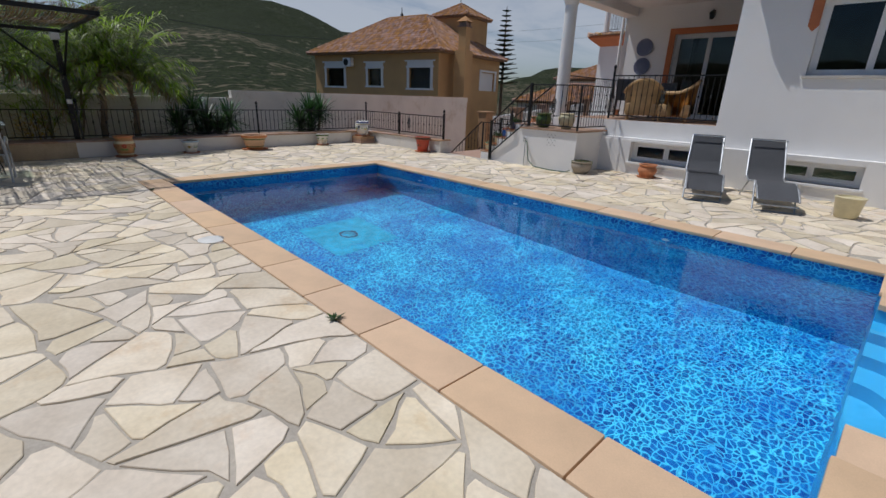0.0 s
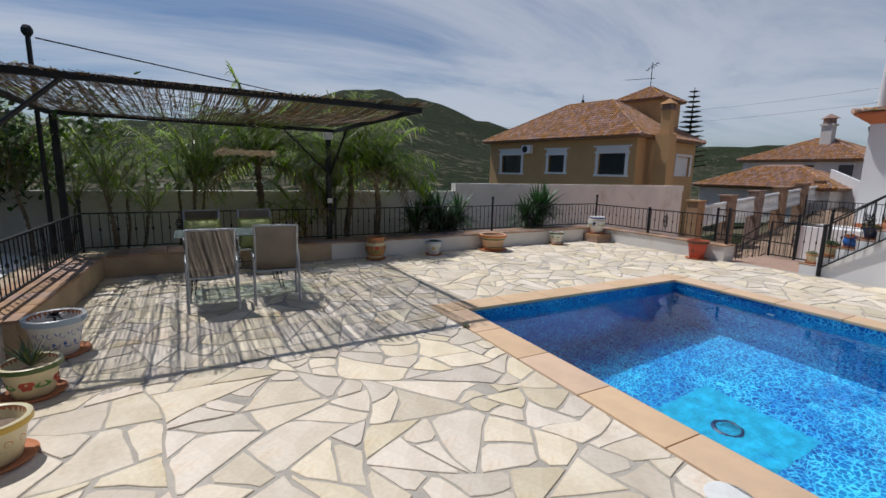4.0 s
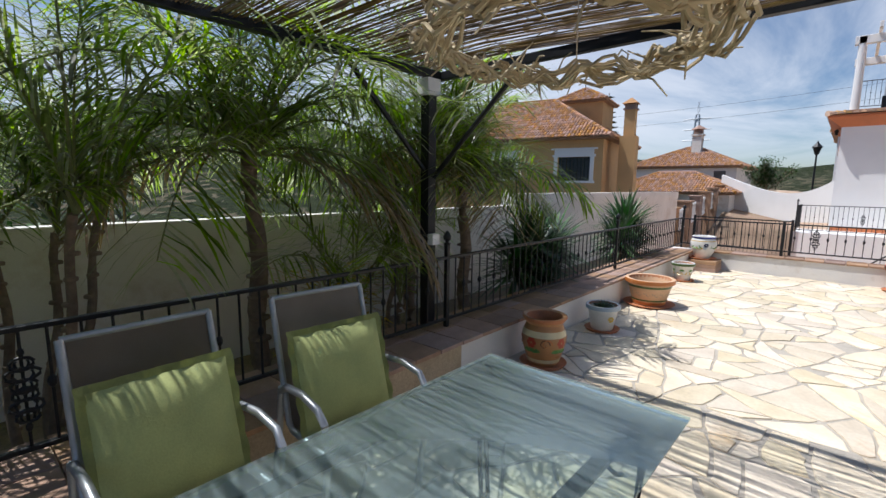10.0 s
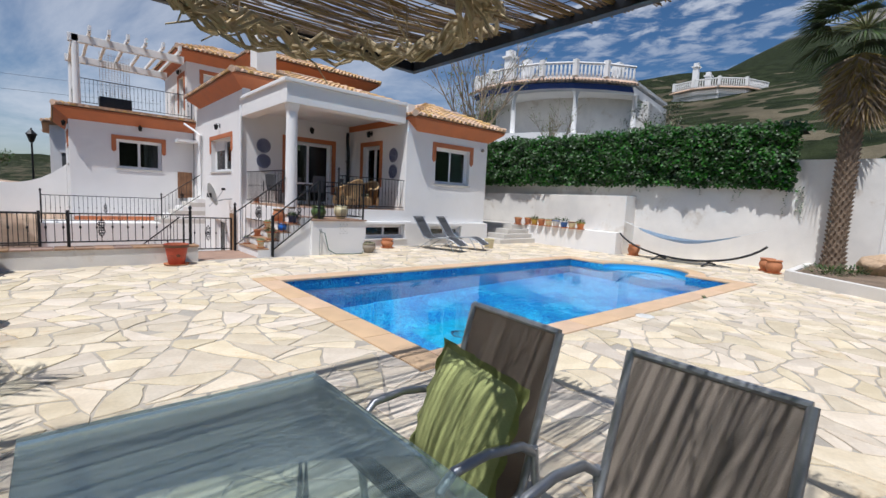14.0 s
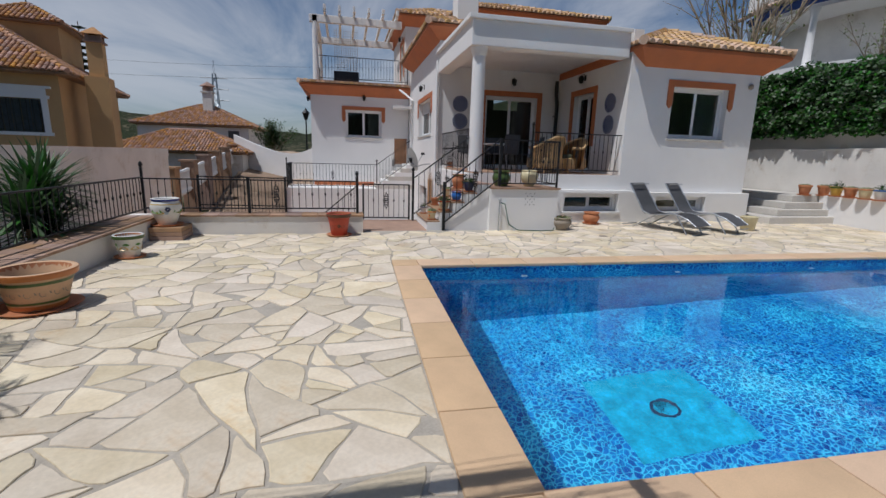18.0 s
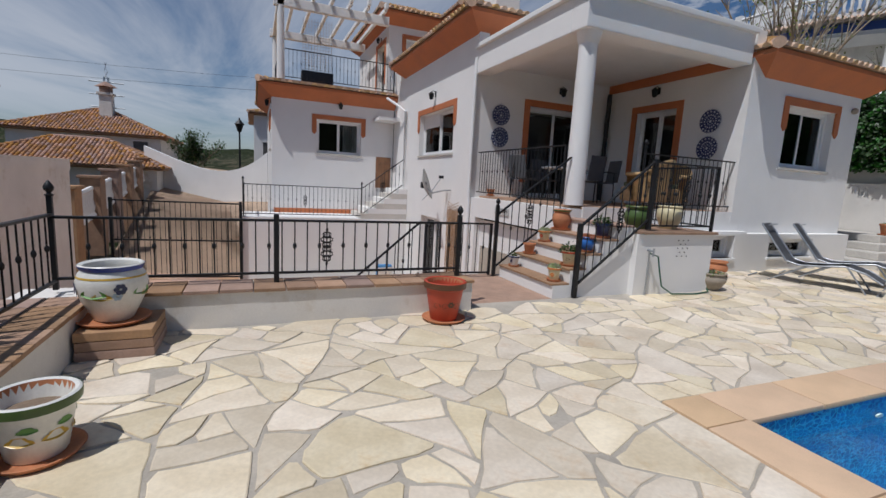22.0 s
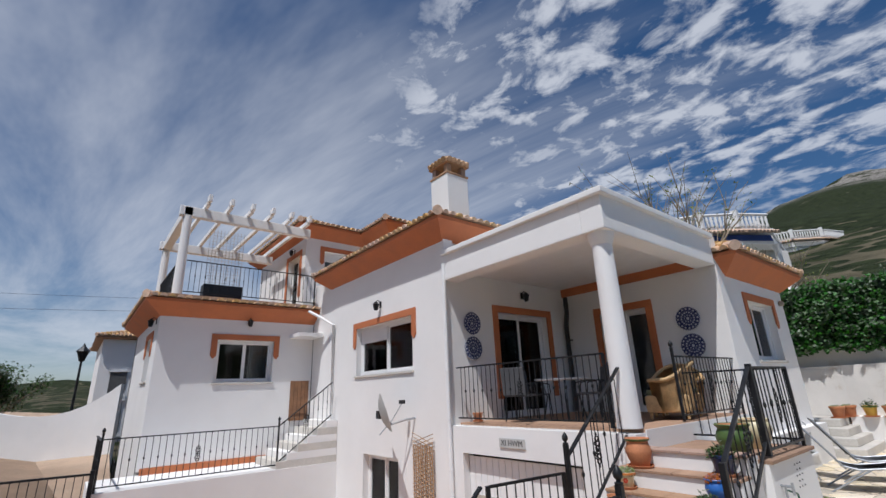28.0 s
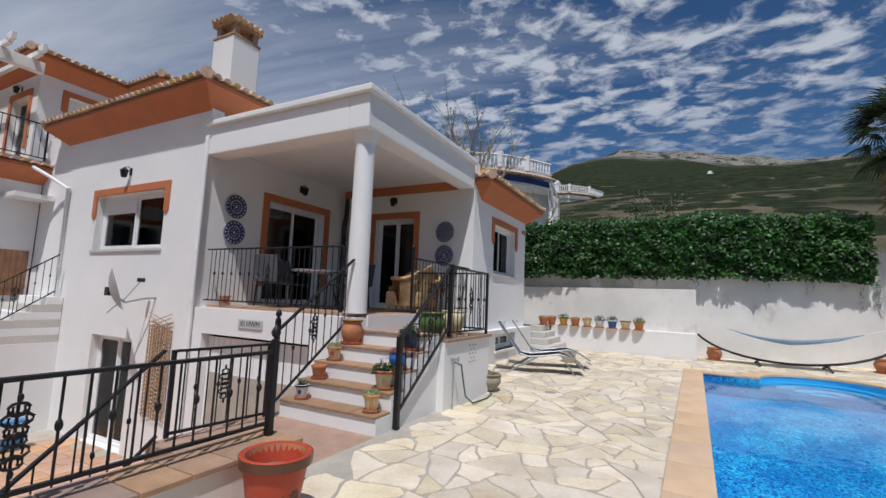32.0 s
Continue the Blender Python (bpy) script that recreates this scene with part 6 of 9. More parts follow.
# along the west wall
pot(-11.16, 1.97, 0, 0.21, 0.47, "jar", "ochre", "clay", "large majolica jar painted with red flowers, on a clay saucer", motifs=tuple(q for a in (-155, -75, 5, 85) for q in ((0.52, a + 12, "flower", 0.05, "red"), (0.36, a + 20, "leaf", 0.032, "leaf"), (0.36, a, "leaf", 0.032, "leaf"), (0.5, a - 28, "scroll", 0.06, "orange"), (0.5, a + 46, "scroll", 0.06, "brown"))), bands=((0.62, 0.74, "cream"), (0.08, 0.16, "cream")), rz=-30)
pot(-11.17, 3.37, 0, 0.19, 0.3, "cone", "white", "pale", "small painted pot with grey succulent rosettes", motifs=((0.5, -30, "flower", 0.04, "yellow"), (0.5, 30, "leaf", 0.04, "leaf")), plant=rosette)
pot(-11.16, 5.0, 0, 0.33, 0.38, "cone", "peach", "orange", "wide clay pot with orange rim and scroll pattern", motifs=tuple((0.45, a, "scroll", 0.06, "grey") for a in range(-170, 180, 24)), bands=((0.04, 0.14, "orange"), (0.18, 0.24, "green"), (0.68, 0.76, "green")))
pot(-11.27, 7.19, 0, 0.19, 0.32, "cone", "white", "green", "white pot painted with lemons and a green rim", motifs=tuple(q for a in (-150, -95, -40, 15, 70) for q in ((0.42, a, "leaf", 0.038, "yellow"), (0.6, a + 14, "leaf", 0.026, "leaf"))))
pb = thing("brick_pedestal", "square pedestal of stacked brown clay slabs", "pedestal", pose(-11.24, 8.72, 0))
for k in range(3):
    bm = B()
    box(bm, -0.255 + 0.006 * (k % 2), 0.26 - 0.004 * k, -0.28, 0.28 - 0.005 * (k % 2), 0.075 * k, 0.075 * k + 0.07, 0.006)
    part("slab", bm, BRICKCAP, pb)
urn = pot(-11.3, 8.74, 0.225, 0.245, 0.46, "urn", "white", "cobalt", "white glazed urn painted with grapes and leaves, blue rim", motifs=tuple(q for a in (-110, -20, 70, 160) for q in ((0.56, a, "leaf", 0.06, "leaf"), (0.5, a + 14, "leaf", 0.045, "yellow"), (0.62, a + 45, "flower", 0.045, "navy"), (0.5, a + 40, "flower", 0.035, "pale"))), bands=((0.78, 0.81, "yellow"), (0.9, 0.94, "navy")), soil=False)
# added disc in soil colour: darkens the empty urn's mouth as its shade would
bm = B()
lathe(bm, [(0.01, 0.27), (0.12, 0.27), (0.17, 0.265)], 20)
part("soil", bm, SOIL, urn, "soil-coloured disc standing for the shade inside the empty urn")
pot(-8.36, 8.79, 0, 0.225, 0.42, "cone", "red", "brown", "large red pot with a dark patterned rim", motifs=((0.45, -90, "flower", 0.035, "brown"), (0.4, -70, "scroll", 0.05, "brown"), (0.4, -110, "scroll", 0.05, "brown"), (0.4, -140, "scroll", 0.05, "brown")), bands=((0.8, 0.97, "brown"),))

# along the south ledge: on the floor and on the ledge
for x, y, r, h, sh, bo, ri, pl, lab, mo in (
    (-1.94, -2.12, 0.17, 0.30, "cone", "cream", "green", dark_rosette, "cream pot with green rim and a dark rosette plant", tuple((0.4, a, "scroll", 0.05, "navy") for a in range(-170, 180, 30))),
    (-2.74, -2.26, 0.185, 0.28, "cone", "peach", "cream", None, "clay pot with painted red flowers", tuple(q for a in range(-160, 180, 60) for q in ((0.48, a, "flower", 0.04, "red"), (0.48, a + 30, "scroll", 0.04, "brown")))),
    (-3.77, -2.33, 0.2, 0.25, "bowl", "blue", "clay", None, "bright blue glazed bowl on a clay saucer", tuple(q for a in range(-170, 180, 60) for q in ((0.45, a, "leaf", 0.03, "leaf"), (0.5, a + 28, "flower", 0.03, "clay")))),
    (-4.8, -2.52, 0.13, 0.25, "cone", "maroon", None, None, "dark maroon pot holding a small garden light", ()),
    (-5.95, -2.53, 0.2, 0.28, "cone", "cream", "yellow", None, "cream pot with pale green rim", tuple((0.5, a, "scroll", 0.03, "orange") for a in range(-170, 180, 30))),
    (-6.93, -2.56, 0.2, 0.27, "cone", "cream", "green", spiky, "cream pot with red flower and green rim", tuple(q for a in range(-160, 180, 80) for q in ((0.48, a, "flower", 0.05, "red"), (0.42, a + 36, "leaf", 0.035, "leaf")))),
    (-7.85, -2.58, 0.24, 0.38, "cone", "white", "pale", dark_rosette, "large blue and white patterned pot with dark rosettes", tuple(q for a in range(-170, 180, 26) for q in ((0.32, a, "scroll", 0.07, "blue"), (0.58, a + 13, "scroll", 0.05, "blue")))),
):
    pot(x, y, 0, r, h, sh, bo, ri, lab, motifs=mo, plant=pl)
for x, y, r, h, sh, bo, ri, pl, lab, mo in (
    (-2.28, -2.7, 0.19, 0.27, "cone", "cream", "green", red_succulent, "cream pot with green rim and reddish stonecrop", tuple((0.42, a, "scroll", 0.05, "navy") for a in range(-170, 180, 28))),
    (-3.1, -2.84, 0.24, 0.27, "bowl", "navy", None, bushy, "large navy glazed bowl with a leafy shrub", tuple(q for a in range(-170, 180, 24) for q in ((0.45, a, "scroll", 0.03, "pale"), (0.62, a + 12, "leaf", 0.012, "white")))),
    (-3.86, -2.88, 0.18, 0.22, "bowl", "pale", "white", bushy, "pale blue and white glazed bowl", tuple((0.5, a, "scroll", 0.04, "blue") for a in range(-170, 180, 30))),
    (-4.63, -2.96, 0.21, 0.27, "cone", "white", "pale", red_succulent, "white pot with blue flowers and red succulents", tuple(q for a in range(-170, 180, 52) for q in ((0.45, a, "flower", 0.055, "blue"), (0.6, a + 26, "flower", 0.04, "navy")))),
    (-1.4, -2.66, 0.2, 0.26, "cone", "cream", "green", bushy, "cream pot with green rim on the ledge", ()),
    (-0.5, -2.58, 0.2, 0.26, "cone", "clay", None, spiky, "plain clay pot with spiky leaves", ()),
):
    pot(x, y, WALLH + 0.03, r, h, sh, bo, ri, lab, motifs=mo, plant=pl)
sl = thing("garden_light", "small silver solar garden light stuck in a pot", "garden light", pose(-4.8, -2.52, 0.23))
bm = B()
rod(bm, (0, 0, 0), (0, 0, 0.2), 0.008)
part("stake", bm, ALU, sl)
bm = B()
lathe(bm, [(0.02, 0.18), (0.045, 0.2), (0.04, 0.25), (0.06, 0.27), (0.02, 0.285)], 16)
part("lamp_head", bm, ALU, sl, smooth=40)

# on the porch steps
def tread(i):
    return SX + (i + 0.45) * RUN, (i + 1) * RISE
for i, y, r, h, sh, bo, ri, pl, lab, mo in (
    (0, 10.5, 0.085, 0.16, "cone", "white", "navy", spiky, "white pot with painted grapes and a spiky plant", ((0.5, 200, "flower", 0.025, "navy"),)),
    (1, 10.5, 0.1, 0.16, "cone", "clay", None, None, "plain terracotta pot on a porch step", ()),
    (2, 10.5, 0.1, 0.17, "cone", "cream", "orange", succulent, "painted pot with yellow rim and stonecrop", ((0.5, 200, "flower", 0.03, "red"),)),
    (3, 10.45, 0.15, 0.32, "jar", "clay", "green", None, "large glazed clay jar with green band", ()),
    (0, 9.46, 0.095, 0.18, "cone", "cream", "orange", succulent, "painted pot with oranges and stonecrop", ((0.45, 215, "flower", 0.03, "orange"),)),
    (1, 9.5, 0.12, 0.2, "cone", "cream", "red", bushy, "painted pot with a red rim and trailing leaves", ((0.4, 215, "scroll", 0.035, "brown"),)),
    (2, 9.5, 0.11, 0.2, "jar", "blue", None, red_succulent, "cobalt blue jar with red succulents", ()),
    (3, 9.5, 0.12, 0.2, "cone", "navy", None, bushy, "black pot with small leaves", ()),
):
    tx, tz = tread(i)
    pot(tx, y, tz, r, h, sh, bo, ri, lab, motifs=mo, plant=pl)
pot(-4.85, 9.62, 0.93, 0.2, 0.34, "jar", "green", None, "dark green glazed jar on the landing", saucer=False)
pot(-4.2, 9.6, 0.93, 0.2, 0.36, "urn", "cream", None, "cream stone urn on the landing", saucer=False)
pot(MX + 0.32, 14.0, FLOOR, 0.1, 0.15, "cone", "clay", None, "small terracotta pot at the porch edge")
pot(-3.5, 9.28, 0, 0.24, 0.28, "bowl", "grey", None, "rough grey stone bowl full of stonecrop", saucer=False, plant=succulent)
pot(-2.3, 10.05, 0, 0.2, 0.28, "jar", "clay", None, "squat orange clay jar by the loungers")
# on the east ledge and beside the hammock
for k, (bo, ri, pl) in enumerate((("yellow", "green", bushy), ("clay", None, succulent), ("cream", "clay", succulent), ("white", "blue", bushy), ("blue", "white", bushy), ("cream", "maroon", None), ("orange", "leaf", bushy))):
    pot(5.05 - 0.058 * k, 9.95 - 0.4 * k, 0.74, 0.16, 0.26, "cone", bo, ri, "painted ceramic pot on the white ledge", plant=pl)
for x, y, lab in ((4.95, 5.55, "orange clay jar by the ledge end"), (5.3, 1.75, "clay jar beside the planting bed"), (4.9, 1.5, "small clay jar beside the planting bed")):
    pot(x, y, 0, 0.2, 0.36, "jar", "clay", None, lab)
for x, y in ((5.2, 10.4), (4.7, 10.55)):
    pot(x, y, 0.72, 0.17, 0.28, "cone", "clay", None, "terracotta pot on the side steps", plant=succulent)
# corner steps rising beside the house
ss = thing("side_steps", "rough pale concrete steps beside the house", "stairs", kind="structure")
for k in range(4):
    bm = B()
    box(bm, 2.85 + 0.45 * k, 5.55, 9.85 + 0.2 * k, 13.5, -0.05 if k == 0 else 0.18 * k, 0.18 * (k + 1), 0.02)
    part("step", bm, CONCRETE, ss)


# weeds in the paving joints
for x, y, n in ((-1.12, 1.25, 14), (-6.75, 1.42, 8), (-9.4, 9.1, 9)):
    w_ = thing("paving_weed", "small green weed growing in a paving joint", "weed", pose(x, y, 0.0))
    bm = B()
    for k in range(n):
        a = k * 2.4
        leaf_quad(bm, Vector((0, 0, 0.004)), Vector((math.cos(a), math.sin(a), rnd.uniform(0.25, 0.8))), rnd.uniform(0.05, 0.1), 0.028)
    part("leaf_tuft", bm, GREEN_BUSH, w_)


# ---- plants ----
class Leaves:
    """Gathers many leaf blades into one mesh."""
    def __init__(self):
        self.v, self.f = [], []

    def blade(self, p, d, ln, w, bend=0.3, up=None, seg=2):
        d = Vector(d).normalized()
        s = d.cross(up or Vector((0, 0, 1)))
        if s.length < 0.05:
            s = Vector((1, 0, 0))
        s.normalize()
        i, q, step = len(self.v), Vector(p), ln / seg
        for k in range(seg):
            ww = w * (1 - 0.25 * k / seg) / 2 if k else w * 0.35
            self.v += [tuple(q + s * ww), tuple(q - s * ww)]
            q = q + d * step
            d = (d + Vector((0, 0, -bend / seg))).normalized()
        self.v.append(tuple(q))
        for k in range(seg - 1):
            a = i + 2 * k
            self.f.append((a, a + 1, a + 3, a + 2))
        self.f.append((i + 2 * seg - 2, i + 2 * seg - 1, i + 2 * seg))

    def done(self, name, mat, parent, label="", kind=""):
        me = bpy.data.meshes.new(name)
        me.from_pydata(self.v, [], self.f)
        me.materials.append(mat)
        o = new(name, me)
        o.parent = parent
        return tagged(o, label, kind=kind)


def feather_palm(x, y, z, h, seed, stems=1, fronds=13, size=1.5, lean=0.1):
    """A queen palm: thin ringed stems and arching feather fronds with long hanging leaflets."""
    r = random.Random(seed)
    t = thing("feather_palm", "slender palm with drooping feathery green fronds behind the railing", "palm tree", pose(x, y, z), group="feather palms")
    L, D = Leaves(), Leaves()
    rach = B()
    for s in range(stems):
        a0 = r.uniform(0, 6.28)
        off = Vector((math.cos(a0), math.sin(a0), 0)) * (0.22 * (stems > 1))
        hh = h * r.uniform(0.4, 1.0) if s else h
        topx = off + Vector((math.cos(a0) * lean * hh * 1.4, math.sin(a0) * lean * hh * 1.4, hh))
        bm = B()
        n = 10
        fat = 0.085 if stems == 1 else 0.032
        tube(bm, [off.lerp(topx, k / n) + Vector((0.02 * math.sin(k * 1.3), 0.02 * math.cos(k), 0)) for k in range(n + 1)], fat, 8, 0.75)
        for k in range(12):
            c = off.lerp(topx, (k + 0.5) / 12)
            lathe(bm, [(fat * 1.0, -0.012), (fat * 1.1, 0), (fat * 0.98, 0.012)], 8, tuple(c))
        part("trunk", bm, BARK, t, smooth=50)
        for k in range(fronds):
            a = k * 2.4 + r.uniform(-0.3, 0.3)
            el = 1.5 - (0.7 if stems > 1 else 1.35) * (k / fronds) + r.uniform(-0.15, 0.15)
            d = Vector((math.cos(a) * math.cos(el) * (0.55 if math.cos(a) > 0 else 1.0), math.sin(a) * math.cos(el), math.sin(el)))
            ln = size * r.uniform(0.8, 1.15)
            p, pts, m = topx.copy(), [], 26
            dry = stems == 1 and k > fronds - 3
            for j in range(m):
                pts.append(p.copy())
                p += d * (ln / m)
                d = (d + Vector((0, 0, -(0.042 if stems > 1 else 0.05) - 0.045 * (j / m)))).normalized()
            tube(rach, pts[::3] + [pts[-1]], 0.012, 4, 0.3)
            for j in range(3, m):
                tt = j / m
                dd = (pts[j] - pts[j - 1]).normalized()
                side = dd.cross(Vector((0, 0, 1)))
                if side.length < 0.1:
                    side = Vector((math.sin(a), -math.cos(a), 0))
                side.normalize()
                for sg in (-1, 1):
                    for rep in range(2):
                        ll = (0.56 if stems == 1 else 0.46) * size / 1.5 * (0.55 + 0.6 * math.sin(math.pi * min(1, tt * 1.05))) * r.uniform(0.8, 1.15)
                        dirv = side * sg * r.uniform(0.55, 1.0) + dd * r.uniform(0.35, 0.8) + Vector((0, 0, r.uniform(-0.35, 0.35)))
                        (D if dry else L).blade(pts[j] - dd * (ln / m) * rep * 0.5, dirv, ll, 0.021 if stems == 1 else 0.016, r.uniform(0.6, 1.6), seg=3)
    part("frond_stalk", rach, PALM_STALK, t)
    L.done("crown", PALM_LEAF, t, "feathery arching fronds")
    if D.v:
        D.done("dry_fronds", DRY_LEAF, t, "dry brown hanging fronds")
    return t


PALM_STALK = shade("palm_stalk", (0.16, 0.17, 0.06), 0.6, var=0.15, bump=0.05)
feather_palm(-12.7, -0.05, -0.25, 2.15, 12, 1, 30, 1.75, 0.02)
feather_palm(-12.65, 2.6, -0.25, 1.9, 11, 1, 28, 1.75, 0.03)
feather_palm(-12.75, 1.15, -0.25, 1.6, 13, 3, 6, 1.6, 0.1)
feather_palm(-12.7, -1.6, -0.25, 1.75, 14, 4, 5, 1.45, 0.14)
feather_palm(-12.7, -2.5, -0.25, 1.7, 15, 4, 5, 1.45, 0.16)
feather_palm(-13.3, -3.7, -0.3, 1.9, 17, 3, 6, 1.6, 0.12)
feather_palm(-13.0, 1.9, -0.25, 2.2, 18, 1, 20, 1.85, 0.06)
feather_palm(-13.4, -4.8, -0.3, 2.6, 19, 1, 18, 1.7, 0.05)
yb = thing("croton_bush", "low shrub with yellowing leaves behind the railing", "shrub", pose(-12.55, 0.55, -0.25))
L = Leaves()
rnd = random.Random(8)
for k in range(420):
    a, q = rnd.uniform(0, 6.28), rnd.random() ** 0.5 * 0.42
    L.blade((q * math.cos(a), q * math.sin(a), rnd.uniform(0.45, 1.15)), (math.cos(a), math.sin(a), rnd.uniform(-0.4, 0.8)), rnd.uniform(0.14, 0.26), 0.03, 0.7)
L.done("foliage", shade("yellow_leaf", (0.45, 0.30, 0.04), 0.5, var=0.2, bump=0, island=0.45, trans=0.3), yb)
bm = B()
for k in range(7):
    a = k * 0.9
    tube(bm, [(0, 0, 0), (0.15 * math.cos(a), 0.15 * math.sin(a), 0.5), (0.3 * math.cos(a), 0.3 * math.sin(a), 0.95)], 0.01, 5)
part("stem", bm, TWIG, yb)


def yucca(x, y, z, seed, heads, ln=0.62):
    r = random.Random(seed)
    t = thing("yucca", "dense dark green yucca clump with sword leaves", "shrub", pose(x, y, z), group="yucca clumps")
    L, bm = Leaves(), B()
    for hx, hy, hz in heads:
        tube(bm, [(hx * 0.4, hy * 0.4, 0), (hx, hy, hz)], 0.05, 8, 0.8)
        for k in range(150):
            a, el = r.uniform(0, 6.28), math.asin(r.uniform(-0.35, 0.98))
            L.blade((hx, hy, hz + r.uniform(-0.1, 0.12)), (math.cos(a) * math.cos(el), math.sin(a) * math.cos(el), math.sin(el)), ln * r.uniform(0.75, 1.1), 0.05, 0.45, seg=3)
    part("stem", bm, BARK, t)
    L.done("leaves", YUCCA_LEAF, t)


yucca(-12.6, 4.3, -0.25, 3, ((0, 0, 0.9), (0.1, -0.75, 0.75), (-0.15, 0.7, 0.9), (0.0, -0.35, 1.1), (-0.1, 0.35, 0.6), (0.05, -0.1, 0.5)), 0.8)
yucca(-12.5, 7.5, -0.25, 4, ((0, 0, 1.1), (0.1, -0.45, 0.8), (-0.1, 0.45, 1.1), (0.15, -0.1, 0.6)), 0.82)

# ivy over the east wall
iv = thing("ivy_hedge", "thick dark green ivy spilling over the white wall", "ivy", pose(0, 0, 0))
L = Leaves()
rnd = random.Random(21)
def ivy_x(y):
    return 5.75 + max(0.0, (6.0 - y)) * 0.18
# near-black green sheet behind the leaves, standing in for shade deep in the ivy
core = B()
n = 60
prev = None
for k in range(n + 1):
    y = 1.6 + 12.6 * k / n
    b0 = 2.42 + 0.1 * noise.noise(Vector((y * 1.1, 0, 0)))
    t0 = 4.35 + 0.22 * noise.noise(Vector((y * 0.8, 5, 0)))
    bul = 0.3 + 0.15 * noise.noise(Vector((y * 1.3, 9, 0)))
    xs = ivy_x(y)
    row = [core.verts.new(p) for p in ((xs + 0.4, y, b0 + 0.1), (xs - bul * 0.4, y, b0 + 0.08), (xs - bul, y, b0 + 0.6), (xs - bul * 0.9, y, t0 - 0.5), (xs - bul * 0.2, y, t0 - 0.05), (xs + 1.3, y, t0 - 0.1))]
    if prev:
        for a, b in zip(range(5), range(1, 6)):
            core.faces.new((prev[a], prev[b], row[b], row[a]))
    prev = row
part("inner_growth", core, shade("ivy_shade_core", (0.012, 0.022, 0.008), 0.9, var=0.3, bump=0.2), iv, smooth=60)
for k in range(22000):
    y = rnd.uniform(1.5, 14.2)
    b0 = 2.42 + 0.1 * noise.noise(Vector((y * 1.1, 0, 0)))
    t0 = 4.35 + 0.22 * noise.noise(Vector((y * 0.8, 5, 0)))
    bul = 0.3 + 0.15 * noise.noise(Vector((y * 1.3, 9, 0)))
    u = rnd.random()
    if u < 0.8:
        z = rnd.uniform(b0, t0)
        q = (z - b0) / (t0 - b0)
        x = ivy_x(y) - bul * (0.4 + 0.7 * math.sin(math.pi * (0.15 + 0.75 * q))) - rnd.uniform(0, 0.13) - 0.16 * noise.noise(Vector((y * 2.2, z * 2.6, 2))) - 0.08 * noise.noise(Vector((y * 6, z * 6, 2)))
    else:
        z = t0 + rnd.uniform(-0.05, 0.14)
        x = ivy_x(y) + rnd.uniform(-0.25, 1.3)
    L.blade((x, y, z), (rnd.uniform(-1, 0.1), rnd.uniform(-0.8, 0.8), rnd.uniform(-0.7, 0.5)), rnd.uniform(0.07, 0.13), rnd.uniform(0.07, 0.11), 0.3, up=Vector((rnd.uniform(-1, -0.2), rnd.uniform(-0.5, 0.5), rnd.uniform(0, 1))))
for k in range(26):
    y, x = rnd.uniform(1.3, 9.0), 0
    z, q = 2.5, rnd.uniform(0.25, 0.75) * (1.4 if y < 4 else 0.6)
    for j in range(int(q / 0.05)):
        L.blade((ivy_x(y) - 0.06, y + 0.03 * math.sin(j), z - 0.05 * j), (-0.5, rnd.uniform(-1, 1), -0.3), 0.06, 0.05, 0.2)
L.done("foliage", IVY, iv, "glossy overlapping ivy leaves", kind="stuff")

# fan palm with skirt of dry leaves
fp = thing("fan_palm", "tall fan palm with a shaggy skirt of dry leaves", "palm tree", pose(6.3, 0.45, 0.2))
bm = B()
m = 48
for k in range(m):
    z0 = k * 5.7 / m
    q = 0.26 - 0.05 * min(1, k / 5)
    for j in range(10):
        a = j * 0.628 + k * 0.31
        v = Vector((math.cos(a), math.sin(a), 0))
        rod(bm, v * (q - 0.06) + Vector((0, 0, z0)), v * (q + 0.05) + Vector((0, 0, z0 + 0.13)), 0.05, 0.02, 5)
lathe(bm, [(0.3, -0.1), (0.22, 0.4), (0.18, 5.7)], 12)
part("trunk", bm, BARK, fp, "trunk rough with old leaf bases")
D, L = Leaves(), Leaves()
rnd = random.Random(31)
def fan(S, c, d, rad, blades, w, bend):
    d = Vector(d).normalized()
    s = d.cross(Vector((0, 0, 1)))
    if s.length < 0.1:
        s = Vector((1, 0, 0))
    s.normalize()
    u = s.cross(d)
    for b in range(blades):
        a = -1.25 + 2.5 * b / (blades - 1)
        S.blade(c, d * math.cos(a) + s * math.sin(a) + u * 0.12 * math.cos(3 * a), rad * rnd.uniform(0.85, 1.05), w, bend, up=u, seg=3)
stalks = B()
for k in range(84):
    a, el = k * 2.4, -0.95 - 0.35 * rnd.random()
    d = Vector((math.cos(a) * math.cos(el), math.sin(a) * math.cos(el), math.sin(el)))
    c = Vector((0, 0, 5.0 + 1.2 * rnd.random())) + d * 0.45
    fan(D, c, d + Vector((0, 0, -0.6)), rnd.uniform(0.85, 1.2), 16, 0.06, 0.5)
for k in range(44):
    a, el = k * 2.4, rnd.uniform(-0.5, 1.35)
    d = Vector((math.cos(a) * math.cos(el), math.sin(a) * math.cos(el), math.sin(el)))
    c = Vector((0, 0, 6.5))
    tube(stalks, [c, c + d * 0.5, c + d * 0.95 + Vector((0, 0, -0.05))], 0.016, 5, 0.6)
    fan(L, c + d * 0.95, d + Vector((0, 0, -0.15)), rnd.uniform(0.8, 1.1), 22, 0.05, 0.9)
part("leaf_stalk", stalks, PALM_STALK, fp)
D.done("dry_skirt", DRY_LEAF, fp, "hanging skirt of dry brown fans")
